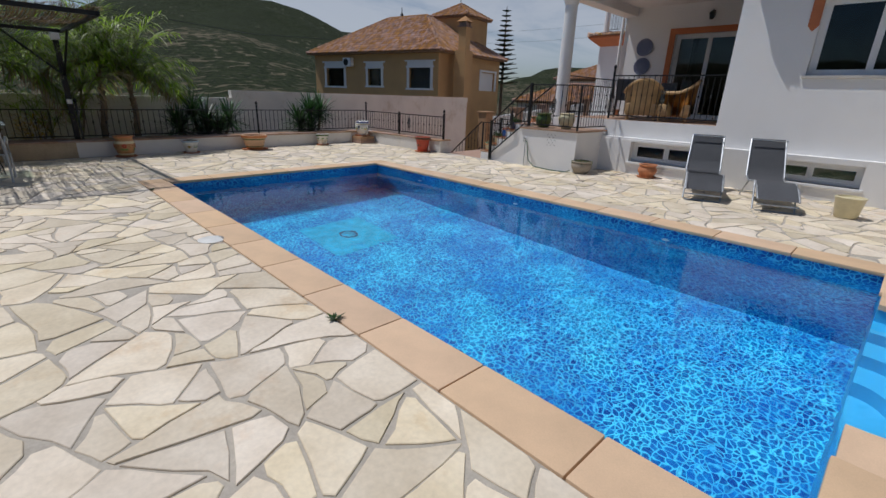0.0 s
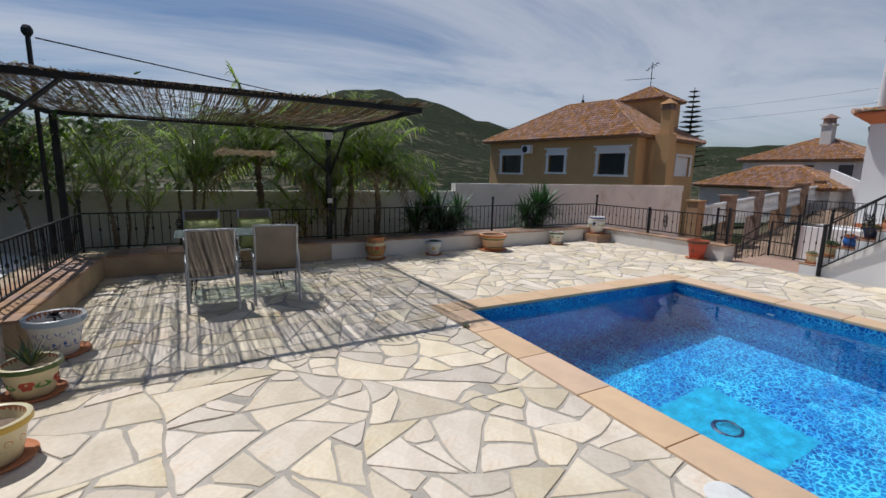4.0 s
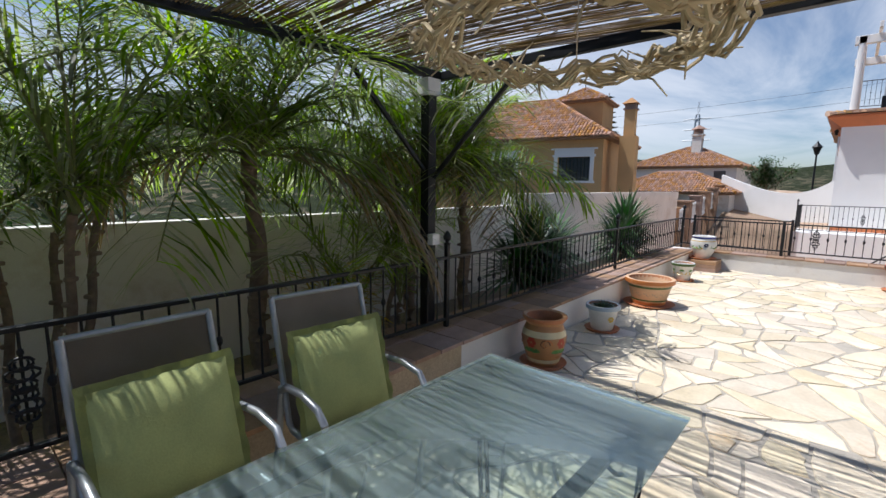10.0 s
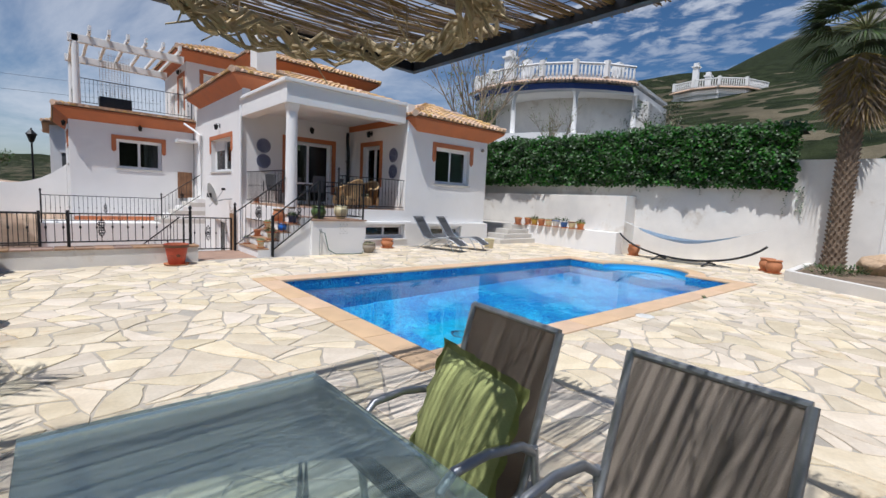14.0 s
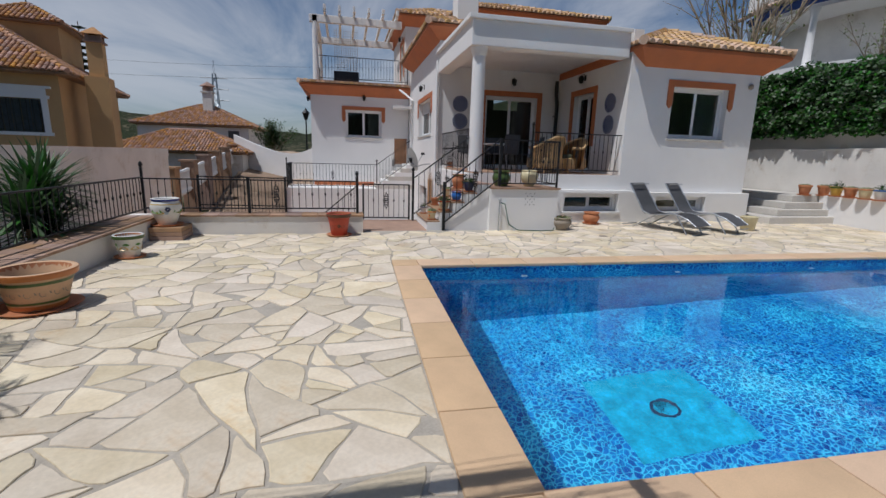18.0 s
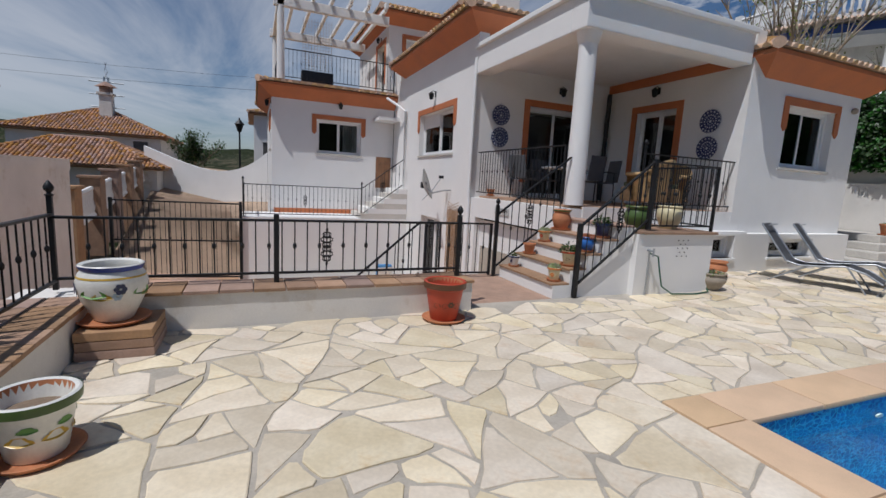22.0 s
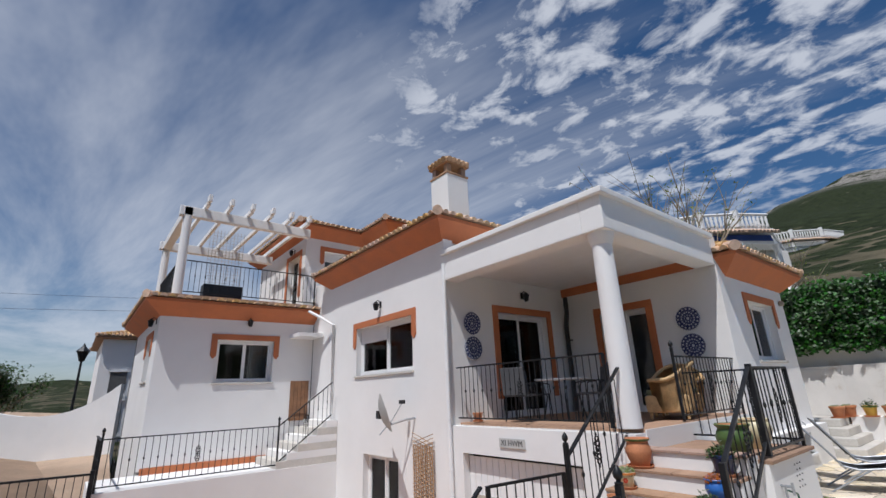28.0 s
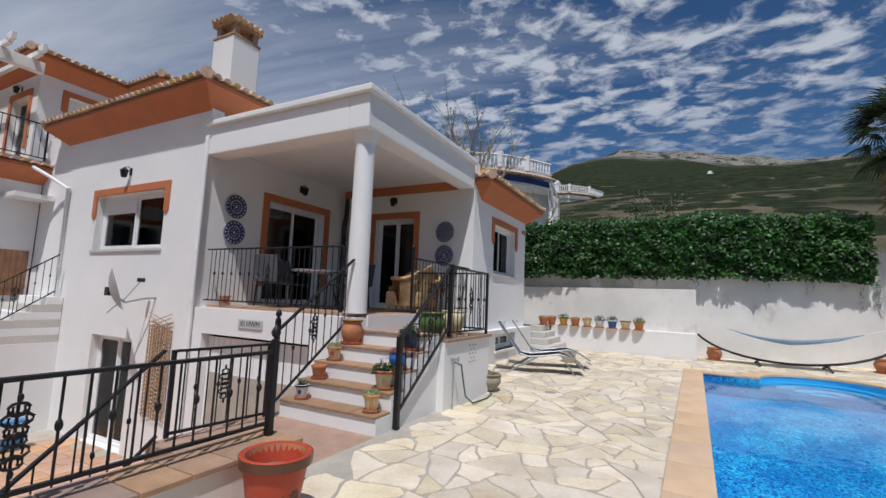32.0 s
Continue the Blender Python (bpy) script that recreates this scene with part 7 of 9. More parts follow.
L.done("crown", FAN_LEAF, fp, "grey-green fan leaves")


def leafy_tree(name, label, x, y, z, h, spread, seed, leaf, leaves, bark=TWIG, lsize=0.08, limbs=9, upright=0.6):
    r = random.Random(seed)
    t = thing(name, label, "tree", pose(x, y, z))
    bm, L = B(), Leaves()
    tips = []
    tube(bm, [(0, 0, 0), (0.05 * h * 0.2, 0, h * 0.22), (0, 0.03, h * 0.4)], 0.03 * h ** 0.8, 8, 0.7)
    for k in range(limbs):
        a, el = k * 2.4 + r.uniform(-0.3, 0.3), r.uniform(upright, 1.45)
        p = Vector((0, 0, h * r.uniform(0.2, 0.42)))
        d = Vector((math.cos(a) * math.cos(el), math.sin(a) * math.cos(el), math.sin(el)))
        pts = [p.copy()]
        ln = h * r.uniform(0.4, 0.62)
        for j in range(5):
            p = p + d * ln / 5
            d = (d + Vector((r.uniform(-0.2, 0.2), r.uniform(-0.2, 0.2), 0.05))).normalized()
            pts.append(p.copy())
            for q in range(3):
                b = (d + Vector((r.uniform(-1, 1), r.uniform(-1, 1), r.uniform(0, 0.7))) * spread).normalized()
                e = p + b * ln * r.uniform(0.18, 0.42)
                tube(bm, [p, (p + e) / 2 + Vector((0, 0, 0.03 * h * 0.2)), e], 0.0045 * h ** 0.6, 4, 0.4)
                tips += [p.lerp(e, w) for w in (0.5, 0.8, 1.0)]
        tube(bm, pts, 0.012 * h ** 0.7, 6, 0.3)
    for k in range(leaves):
        c = r.choice(tips)
        L.blade(c + Vector((r.uniform(-1, 1), r.uniform(-1, 1), r.uniform(-1, 1))) * lsize * 1.6, (r.uniform(-1, 1), r.uniform(-1, 1), r.uniform(-0.6, 0.8)), lsize * r.uniform(0.7, 1.3), lsize * 0.6, 0.3)
    part("trunk", bm, bark, t, smooth=60)
    L.done("crown", leaf, t)
    return t


PALE_LEAF = shade("young_leaf", (0.20, 0.24, 0.05), 0.6, var=0.2, bump=0, island=0.4, trans=0.3)
CONIFER = shade("conifer_needle", (0.03, 0.06, 0.03), 0.7, var=0.2, bump=0, island=0.4)
OLIVE = shade("olive_leaf", (0.13, 0.16, 0.09), 0.6, var=0.2, bump=0, island=0.4)
leafy_tree("bare_tree", "nearly bare tree with thin upright twigs behind the house", 4.9, 13.7, 1.4, 8.2, 0.8, 5, PALE_LEAF, 900, limbs=14, lsize=0.1, upright=0.9)
leafy_tree("bare_tree", "thin spring tree with few leaves above the ivy", 9.4, 12.5, 2.2, 4.6, 0.8, 6, PALE_LEAF, 700, limbs=10, lsize=0.09, upright=0.9)
leafy_tree("olive_tree", "grey-green olive tree above the ivy wall", 10.2, 7.5, 2.4, 3.6, 1.0, 7, OLIVE, 3800, limbs=10, lsize=0.09, upright=0.5)
leafy_tree("garden_tree", "broad green tree beyond the palms", -15.2, -5.6, -2.0, 6.4, 1.0, 9, GREEN_BUSH, 7000, limbs=14, lsize=0.16, upright=0.3)
leafy_tree("garden_tree", "broad green tree beyond the palms", -24, 1.0, -4.0, 5.2, 1.0, 10, GREEN_BUSH, 3500, limbs=12, lsize=0.22, upright=0.3)
leafy_tree("garden_tree", "red-flowering green shrub by the street wall", -14.0, 40.5, 0.6, 3.4, 1.0, 19, GREEN_BUSH, 3500, limbs=12, lsize=0.16, upright=0.2)
cf = thing("araucaria", "dark conifer with tiered branches behind the neighbour's roof", "tree", pose(-22.6, 30.6, 0))
bm = B()
rod(bm, (0, 0, -1), (0, 0, 8.3), 0.16, 0.02)
L = Leaves()
for k in range(16):
    z = 2.6 + k * 0.355
    ln = 1.45 * (1 - k / 17)
    for j in range(6):
        a = j * 1.05 + k * 0.5
        e = Vector((math.cos(a) * ln, math.sin(a) * ln, z + 0.15 * ln))
        tube(bm, [(0, 0, z), e], 0.03, 4, 0.3)
        for q in range(14):
            c = Vector((0, 0, z)).lerp(e, 0.2 + 0.8 * q / 14)
            for sg in (-1, 1):
                L.blade(c, (-math.sin(a) * sg + 0.5 * math.cos(a), math.cos(a) * sg + 0.5 * math.sin(a), 0.25), 0.4 * (1 - q / 30), 0.11, 0.1)
part("trunk", bm, BARK, cf)
L.done("crown", CONIFER, cf)
# bed: boulder, stump, weeds
bd = thing("boulder", "rough orange-tan boulder in the planting bed", "rock", pose(5.9, -0.55, 0.15))
bm = B()
bmesh.ops.create_icosphere(bm, subdivisions=4, radius=0.42)
for v in bm.verts:
    v.co *= 1 + 0.45 * noise.noise(v.co * 2.6) + 0.12 * noise.noise(v.co * 9)
    v.co.z = v.co.z * 0.75 + 0.26
part("stone", bm, ROCK, bd, smooth=35)
sp = thing("tree_stump", "dark weathered stump in the bed", "stump", pose(3.9, -1.5, 0.18))
bm = B()
lathe(bm, [(0.3, -0.05), (0.25, 0.1), (0.22, 0.4), (0.1, 0.46)], 14)
for v in bm.verts:
    v.co *= 1 + 0.25 * noise.noise(v.co * 6)
part("wood", bm, BARK, sp, smooth=50)
wd = thing("bed_weeds", "low green weeds and shrubs in the bed", "plants", pose(0, 0, 0.2), kind="stuff")
L = Leaves()
rnd = random.Random(41)
for cx, cy, hh, n in ((6.7, -1.3, 0.7, 420), (4.6, 0.3, 0.16, 260), (5.3, -0.1, 0.18, 200), (3.0, -2.4, 0.4, 300), (4.3, -2.6, 0.55, 380), (2.0, -2.7, 0.45, 260)):
    for k in range(n):
        a, q = rnd.uniform(0, 6.28), rnd.random() ** 0.5 * 0.5
        L.blade((cx + q * math.cos(a), cy + q * math.sin(a), rnd.uniform(0, hh)), (math.cos(a), math.sin(a), rnd.uniform(-0.1, 1)), rnd.uniform(0.07, 0.15), 0.035, 0.5)
L.done("foliage", GREEN_BUSH, wd)


# ---- loungers, hammock ----
def lounger(m, first=None):
    if first:
        return copy_thing(first, m)
    c = thing("sun_lounger", "folding sun lounger with grey mesh on a curved silver frame", "sun lounger", m, group="sun loungers")
    for s in (-1, 1):
        bm = B()
        tube(bm, [(-0.42, s * 0.28, 0.40), (-0.2, s * 0.28, 0.34), (0.1, s * 0.28, 0.37), (0.42, s * 0.28, 0.42), (0.7, s * 0.28, 0.34), (0.92, s * 0.28, 0.2)][::-1], 0.016, 8)
        part("side_rail", bm, ALU, c, smooth=50)
        bm = B()
        tube(bm, [(-0.38, s * 0.29, 0.38), (-0.84, s * 0.27, 1.02)], 0.016, 8)
        part("back_rail", bm, ALU, c)
        bm = B()
        tube(bm, [(0.45, s * 0.29, 0.42), (0.74, s * 0.29, 0.0)], 0.014, 8)
        part("leg", bm, ALU, c)
        bm = B()
        tube(bm, [(-0.05, s * 0.29, 0.35), (-0.62, s * 0.29, 0.0)], 0.014, 8)
        part("leg", bm, ALU, c)
    bm = B()
    slab_curve(bm, [(-0.85, 1.03), (-0.68, 0.79), (-0.52, 0.57), (-0.42, 0.42), (-0.3, 0.36), (-0.1, 0.345), (0.12, 0.37), (0.3, 0.41), (0.44, 0.425), (0.58, 0.39), (0.75, 0.31), (0.92, 0.2)], 0.56)
    part("sling", bm, SLING_GREY, c, smooth=50)
    bm = B()
    for x, z in ((-0.73, 1.01), (0.93, 0.12), (-0.36, 0.35), (-0.93, 0.02), (0.87, 0.01)):
        rod(bm, (x, -0.28, z), (x, 0.28, z), 0.013)
    parts("cross_bar", bm, ALU, c)
    return c


l0 = lounger(pose(-0.93, 9.15, 0, 0, 0, -72))
lounger(pose(0.1, 9.2, 0, 0, 0, -70), l0)
ub = thing("planter_tub", "cream textured planter tub at the lounger foot", "planter", pose(1.22, 8.95, 0))
bm = B()
lathe(bm, [(0.13, 0), (0.15, 0.02), (0.19, 0.3), (0.2, 0.32), (0.17, 0.33), (0.16, 0.3)], 20)
part("body", bm, G["cream"], ub, smooth=40)
hm = thing("hammock", "blue and white cloth hammock on a curved black stand", "hammock", pose(4.62, 3.8, 0, 0, 0, 88))
bm = B()
tube(bm, [(2.35 * math.sin(a), 0, 1.22 - 1.12 * math.cos(a * 0.96)) for a in [-1.18 + 2.36 * k / 16 for k in range(17)]], 0.032, 8)
part("stand", bm, BLACK_PLASTIC, hm, smooth=50)
for sx in (-0.75, 0.75):
    bm = B()
    tube(bm, [(sx, -0.5, 0.02), (sx, 0, 0.12), (sx, 0.5, 0.02)], 0.03, 8)
    part("foot", bm, BLACK_PLASTIC, hm, smooth=50)
bm = B()
rows = []
for k in range(21):
    u = -1.5 + 3.0 * k / 20
    z = 0.72 + 0.26 * (u / 1.5) ** 2
    w = 0.5 * (1 - 0.85 * abs(u / 1.5) ** 3)
    rows.append([bm.verts.new((u, w * s, z - 0.12 * (1 - s * s) * (1 - abs(u / 1.5)))) for s in (-1, -0.5, 0, 0.5, 1)])
for A, C in zip(rows, rows[1:]):
    for j in range(4):
        bm.faces.new((A[j], A[j + 1], C[j + 1], C[j]))
bmesh.ops.solidify(bm, geom=bm.faces[:], thickness=0.006)
part("cloth", bm, shade("blue_canvas", (0.36, 0.47, 0.60), 0.9, var=0.15, scale=4, bump=0.1), hm, smooth=60)
bm = B()
for s in (-1, 1):
    for j in (-0.07, 0, 0.07):
        rod(bm, (s * 1.5, j, 0.98), (s * 2.12, 0, 1.2), 0.004, seg=5)
parts("cord", bm, WHITE_PVC, hm)

# ---- porch furniture ----
def iron_chair(m, first=None):
    if first:
        return copy_thing(first, m)
    c = thing("porch_chair", "black metal porch chair with dark mesh back", "chair", m, group="porch chairs")
    for sx in (-0.22, 0.22):
        for sy in (-0.22, 0.22):
            bm = B()
            rod(bm, (sx * 1.1, sy * 1.1, 0), (sx, sy, 0.44 if sy < 0 else 0.66), 0.013)
            part("leg", bm, IRON, c)
    bm = B()
    box(bm, -0.24, 0.24, -0.24, 0.24, 0.43, 0.46, 0.01)
    part("seat", bm, SLING_GREY, c)
    bm = B()
    box(bm, -0.23, 0.23, 0.24, 0.262, 0.5, 1.0, 0.01, Matrix.Rotation(radians(-8), 4, 'X'))
    part("backrest", bm, SLING_GREY, c)
    bm = B()
    for s in (-1, 1):
        tube(bm, [(s * 0.25, 0.25, 0.66), (s * 0.27, 0, 0.68), (s * 0.25, -0.22, 0.64), (s * 0.24, -0.24, 0.46)], 0.012, 6)
    parts("armrest", bm, IRON, c)
    return c


pt = thing("porch_table", "round black metal porch table with a pale top", "table", pose(-3.75, 12.9, FLOOR))
bm = B()
lathe(bm, [(0.5, 0.70), (0.52, 0.71), (0.52, 0.735), (0.5, 0.74)], 28)
part("tabletop", bm, WHITE_PVC, pt, smooth=40)
for k in range(4):
    bm = B()
    a = k * 1.571 + 0.78
    tube(bm, [(0.4 * math.cos(a), 0.4 * math.sin(a), 0), (0.3 * math.cos(a), 0.3 * math.sin(a), 0.4), (0.38 * math.cos(a), 0.38 * math.sin(a), 0.7)], 0.014, 6)
    part("leg", bm, IRON, pt)
c0 = iron_chair(pose(-4.5, 13.3, FLOOR, 0, 0, 110))
iron_chair(pose(-3.6, 13.75, FLOOR, 0, 0, 0), c0), iron_chair(pose(-3.0, 12.6, FLOOR, 0, 0, -100), c0), iron_chair(pose(-3.9, 12.1, FLOOR, 0, 0, 190), c0)


def wicker_chair(m, first=None):
    if first:
        return copy_thing(first, m)
    c = thing("wicker_armchair", "honey-coloured rounded wicker armchair", "armchair", m, group="wicker armchairs")
    bm = B()
    box(bm, -0.36, 0.36, -0.36, 0.32, 0.1, 0.38, 0.05)
    part("seat_base", bm, WICKER, c, smooth=50)
    bm = B()
    n = 20
    rows = []
    for k in range(n + 1):
        a = -2.2 + 4.4 * k / n
        h = 0.62 + 0.28 * max(0, math.cos(a)) ** 1.5
        rows.append([bm.verts.new(((0.38 + 0.05 * q) * math.sin(a), (0.36 + 0.08 * q) * math.cos(a), 0.12 + (h - 0.12) * q)) for q in (0, 0.25, 0.5, 0.75, 1)])
    for A, C in zip(rows, rows[1:]):
        for j in range(4):
            bm.faces.new((A[j], A[j + 1], C[j + 1], C[j]))
    bmesh.ops.solidify(bm, geom=bm.faces[:], thickness=0.045)
    part("back_shell", bm, WICKER, c, smooth=50)
    bm = B()
    tube(bm, [((0.43) * math.sin(a), 0.44 * math.cos(a), 0.12 + (0.5 + 0.28 * max(0, math.cos(a)) ** 1.5)) for a in [-2.2 + 4.4 * k / 20 for k in range(21)]], 0.035, 8)
    part("rolled_rim", bm, WICKER, c, smooth=50)
    bm = B()
    box(bm, -0.3, 0.3, -0.33, 0.25, 0.38, 0.47, 0.035)
    part("seat_pad", bm, shade("sage_pad", (0.16, 0.17, 0.10), 0.9, var=0.15), c, "sage green seat pad", smooth=50)
    for sx in (-0.3, 0.3):
        for sy in (-0.3, 0.26):
            bm = B()
            rod(bm, (sx, sy, 0), (sx, sy, 0.12), 0.022)
            part("leg", bm, WICKER, c)
    return c


w0 = wicker_chair(pose(-2.4, 11.3, FLOOR, 0, 0, -70))
wicker_chair(pose(-3.1, 11.15, FLOOR, 0, 0, -160), w0)

# ---- wall fittings ----
PLATE_W = tint("plate_white", (0.55, 0.56, 0.60), 0.3)
PLATE_B = tint("plate_blue", (0.03, 0.04, 0.12), 0.3)
def plate(m, seed):
    p = thing("wall_plate", "round blue and white patterned ceramic wall plate", "plate", m, group="wall plates")
    bm = B()
    lathe(bm, [(0.1, 0), (0.24, 0.012), (0.25, 0.03), (0.24, 0.034), (0.16, 0.018), (0.02, 0.018)], 36)
    part("dish", bm, PLATE_B, p, smooth=40)
    r = random.Random(seed)
    bm = B()
    for k in range(16):
        a = k * 0.3927
        for rad, s in ((0.2, 0.019), (0.13, 0.016), (0.07, 0.012)):
            if rad < 0.1 and k % 2:
                continue
            cx, cy = rad * math.cos(a + rad * 9 * (seed % 3)), rad * math.sin(a + rad * 9 * (seed % 3))
            bm.faces.new([bm.verts.new((cx + s * (1 + 0.4 * math.sin(3 * b + seed)) * math.cos(b), cy + s * math.sin(b), 0.021 if rad < 0.16 else 0.03)) for b in [j * 0.785 for j in range(8)]])
    bm.faces.new([bm.verts.new((0.03 * math.cos(b), 0.03 * math.sin(b), 0.021)) for b in [j * 0.524 for j in range(12)]])
    tube(bm, [(0.243 * math.cos(b), 0.243 * math.sin(b), 0.033) for b in [j * 0.2618 for j in range(24)]], 0.005, 4, closed=True)
    part("pattern", bm, PLATE_W, p)


plate(pose(-4.63, PBY - 0.005, 3.17, 90), 1), plate(pose(-4.63, PBY - 0.005, 2.64, 90), 2)
plate(pose(EX - 0.005, 11.34, 3.05, 90, 0, -90), 3), plate(pose(EX - 0.005, 11.34, 2.49, 90, 0, -90), 4)


def wall_lantern(x, y, z, rz):
    w = thing("wall_lantern", "small black iron wall lantern", "lamp", pose(x, y, z, 0, 0, rz), group="wall lanterns")
    bm = B()
    box(bm, -0.04, 0.04, -0.02, 0, -0.08, 0.08, 0.005)
    tube(bm, [(0, 0, 0.05), (0, -0.08, 0.1), (0, -0.14, 0.06)], 0.009, 6)
    part("bracket", bm, IRON, w)
    bm = B()
    lathe(bm, [(0.03, -0.16), (0.055, -0.14), (0.075, -0.02), (0.09, 0.0), (0.03, 0.055), (0.01, 0.07)], 6, (0, -0.14, 0))
    part("shade", bm, IRON, w)


for a in ((-2.9, PBY, 3.95, 0), (EX, 12.8, 3.9, -90), (-7.35, WY, 4.0, 0), (MX, 17.1, 3.98, -90), (-5.4, 23.3, 7.05, -90), (-9.66, 21.9, 3.95, -90)):
    wall_lantern(*a)
ss_ = thing("wall_spotlight", "small round white wall sensor", "lamp", pose(2.3, EY, 3.55))
bm = B()
ball(bm, (0, -0.05, 0), 0.07, 1, 1, 1, 12)
part("housing", bm, G["grey"], ss_, smooth=60)

# satellite dish on its arm
sd = thing("satellite_dish", "pale grey satellite dish on a wall arm", "satellite dish", pose(-6.0, 16.0, 1.36))
bm = B()
R = Matrix.Rotation(radians(-27), 4, 'Z') @ Matrix.Rotation(radians(72), 4, 'Y')
rings_ = [[bm.verts.new(R @ Vector((0.42 * q * math.cos(6.2832 * j / 28), 0.48 * q * math.sin(6.2832 * j / 28), 0.13 * q * q))) for j in range(28)] for q in (0.05, 0.35, 0.65, 0.85, 1.0)]
for A, C in zip(rings_, rings_[1:]):
    for j in range(28):
        bm.faces.new((A[j], A[(j + 1) % 28], C[(j + 1) % 28], C[j]))
bm.faces.new(rings_[0])
bmesh.ops.solidify(bm, geom=bm.faces[:], thickness=0.012)
part("reflector", bm, shade("dish_grey", (0.60, 0.60, 0.58), 0.6, var=0.08, bump=0.05), sd, smooth=50)
bm = B()
tube(bm, [(0, 0, -0.02), (0.25, -0.1, -0.2), (0.45, -0.3, -0.12), (0.68, -0.35, -0.1)], 0.022, 8)
tube(bm, [(0, 0.0, -0.4), (0.25, -0.12, -0.1), (0.42, -0.23, 0.22)], 0.012, 6)
part("arm", bm, ALU, sd)
bm = B()
box(bm, 0.36, 0.48, -0.27, -0.19, 0.2, 0.28, 0.01)
part("receiver", bm, BLACK_PLASTIC, sd)
bm = B()
box(bm, -0.06, 0.08, -0.06, 0.06, -0.08, 0.08, 0.01)
part("clamp", bm, BLACK_PLASTIC, sd)

# house sign with its letters
sg = thing("house_sign", "small grey sign plate with black letters", "sign", pose(MX - 0.012, 12.84, 0.91, 90, 0, -90))
bm = B()
box(bm, -0.29, 0.29, -0.075, 0.075, 0, 0.012, 0.004)
part("plate", bm, shade("sign_grey", (0.50, 0.50, 0.48), 0.5, var=0.05, bump=0.05), sg)
fc = bpy.data.curves.new("letters", 'FONT')
fc.body, fc.size, fc.align_x, fc.align_y, fc.extrude = "XI HWM", 0.13, 'CENTER', 'CENTER', 0.002
tmp = new("letters_tmp", fc)
bpy.context.view_layer.update()
me_ = bpy.data.meshes.new_from_object(tmp)
bpy.data.objects.remove(tmp)
me_.materials.append(BLACK_PLASTIC)
lt = new("letters", me_)
lt.parent = sg
lt.matrix_basis = pose(0, 0, 0.014)

# wicker trellis, sacks, hose, drain
tr = thing("wicker_trellis", "brown woven trellis leaning on the basement wall", "trellis", pose(MX - 0.06, 15.3, 0.75, 0, 0, -90))
bm = B()
for k in range(9):
    tube(bm, [(-0.32 + 0.08 * k, 0, -1.75), (-0.32 + 0.08 * k + 0.01, -0.02, 0.0)], 0.012, 5)
for k in range(24):
    for s in (0, 1):
        tube(bm, [(-0.36, -0.012, -1.7 + 0.075 * k + 0.2 * s), (0.36, -0.012, -1.7 + 0.075 * k + 0.2 * (1 - s))], 0.008, 4)
part("lattice", bm, shade("trellis_cane", (0.36, 0.22, 0.12), 0.85, var=0.2), tr)
sk = thing("building_sack", "crumpled white sacks on a pallet in the yard", "sack", pose(-8.5, 16.95, YARD))
bm = B()
bmesh.ops.create_icosphere(bm, subdivisions=4, radius=0.5)
for v in bm.verts:
    n_ = noise.noise(v.co * 3) * 0.3 + noise.noise(v.co * 8) * 0.12
    v.co = Vector((v.co.x * 1.35, v.co.y * 0.75, max(-0.1, v.co.z * 0.5))) * (1 + n_) + Vector((0, 0, 0.22))
part("sack", bm, shade("sack_plastic", (0.66, 0.62, 0.56), 0.7, var=0.12), sk, smooth=50)
bm = B()
for k in range(5):
    box(bm, -0.6, 0.6, -0.4 + 0.18 * k, -0.3 + 0.18 * k, 0.09, 0.11)
for x in (-0.55, 0, 0.55):
    box(bm, x - 0.04, x + 0.04, -0.4, 0.42, 0, 0.09)
part("pallet", bm, WOOD, sk, "grey wooden pallet")
bb = thing("cement_bag", "blue and white printed bag against the wall", "bag", pose(-6.4, 18.2, YARD))
bm = B()
box(bm, -0.25, 0.25, -0.12, 0.12, 0, 0.6, 0.07)
for v in bm.verts:
    v.co += v.co.normalized() * 0.04 * noise.noise(v.co * 6)
part("sack", bm, tint("bag_blue", (0.08, 0.25, 0.50), 0.6), bb, smooth=50)
bm = B()
box(bm, -0.22, 0.22, -0.13, -0.118, 0.28, 0.52, 0.004)
part("print", bm, G["white"], bb, "pale printed panel")
yh = thing("yellow_hose", "yellow drainage hose on the yard paving", "hose", pose(0, 0, YARD))
bm = B()
tube(bm, [(-10.0, 18.2, 0.03), (-9.6, 17.95, 0.03), (-9.2, 18.0, 0.03), (-8.9, 17.8, 0.03)], 0.035, 8)
part("tube", bm, tint("hose_yellow", (0.60, 0.42, 0.05), 0.6), yh)
gh = thing("garden_hose", "dark green garden hose hanging from the tap", "hose", pose(-5.02, 9.14, 0))
bm = B()
tube(bm, [(0, 0, 0.62), (0.1, -0.05, 0.58), (0.14, -0.06, 0.4), (0.2, -0.08, 0.15), (0.4, -0.1, 0.03), (0.9, -0.12, 0.012), (1.25, -0.05, 0.012), (1.3, 0.02, 0.05)], 0.011, 6)
part("hose", bm, tint("hose_green", (0.015, 0.09, 0.05), 0.4), gh)
bm = B()
rod(bm, (0, 0.06, 0.66), (0, -0.06, 0.66), 0.014), rod(bm, (0, -0.05, 0.7), (0, -0.05, 0.58), 0.014), rod(bm, (0, 0.02, 0), (0, 0.02, 0.66), 0.012)
part("tap", bm, ALU, gh, "steel tap and pipe")
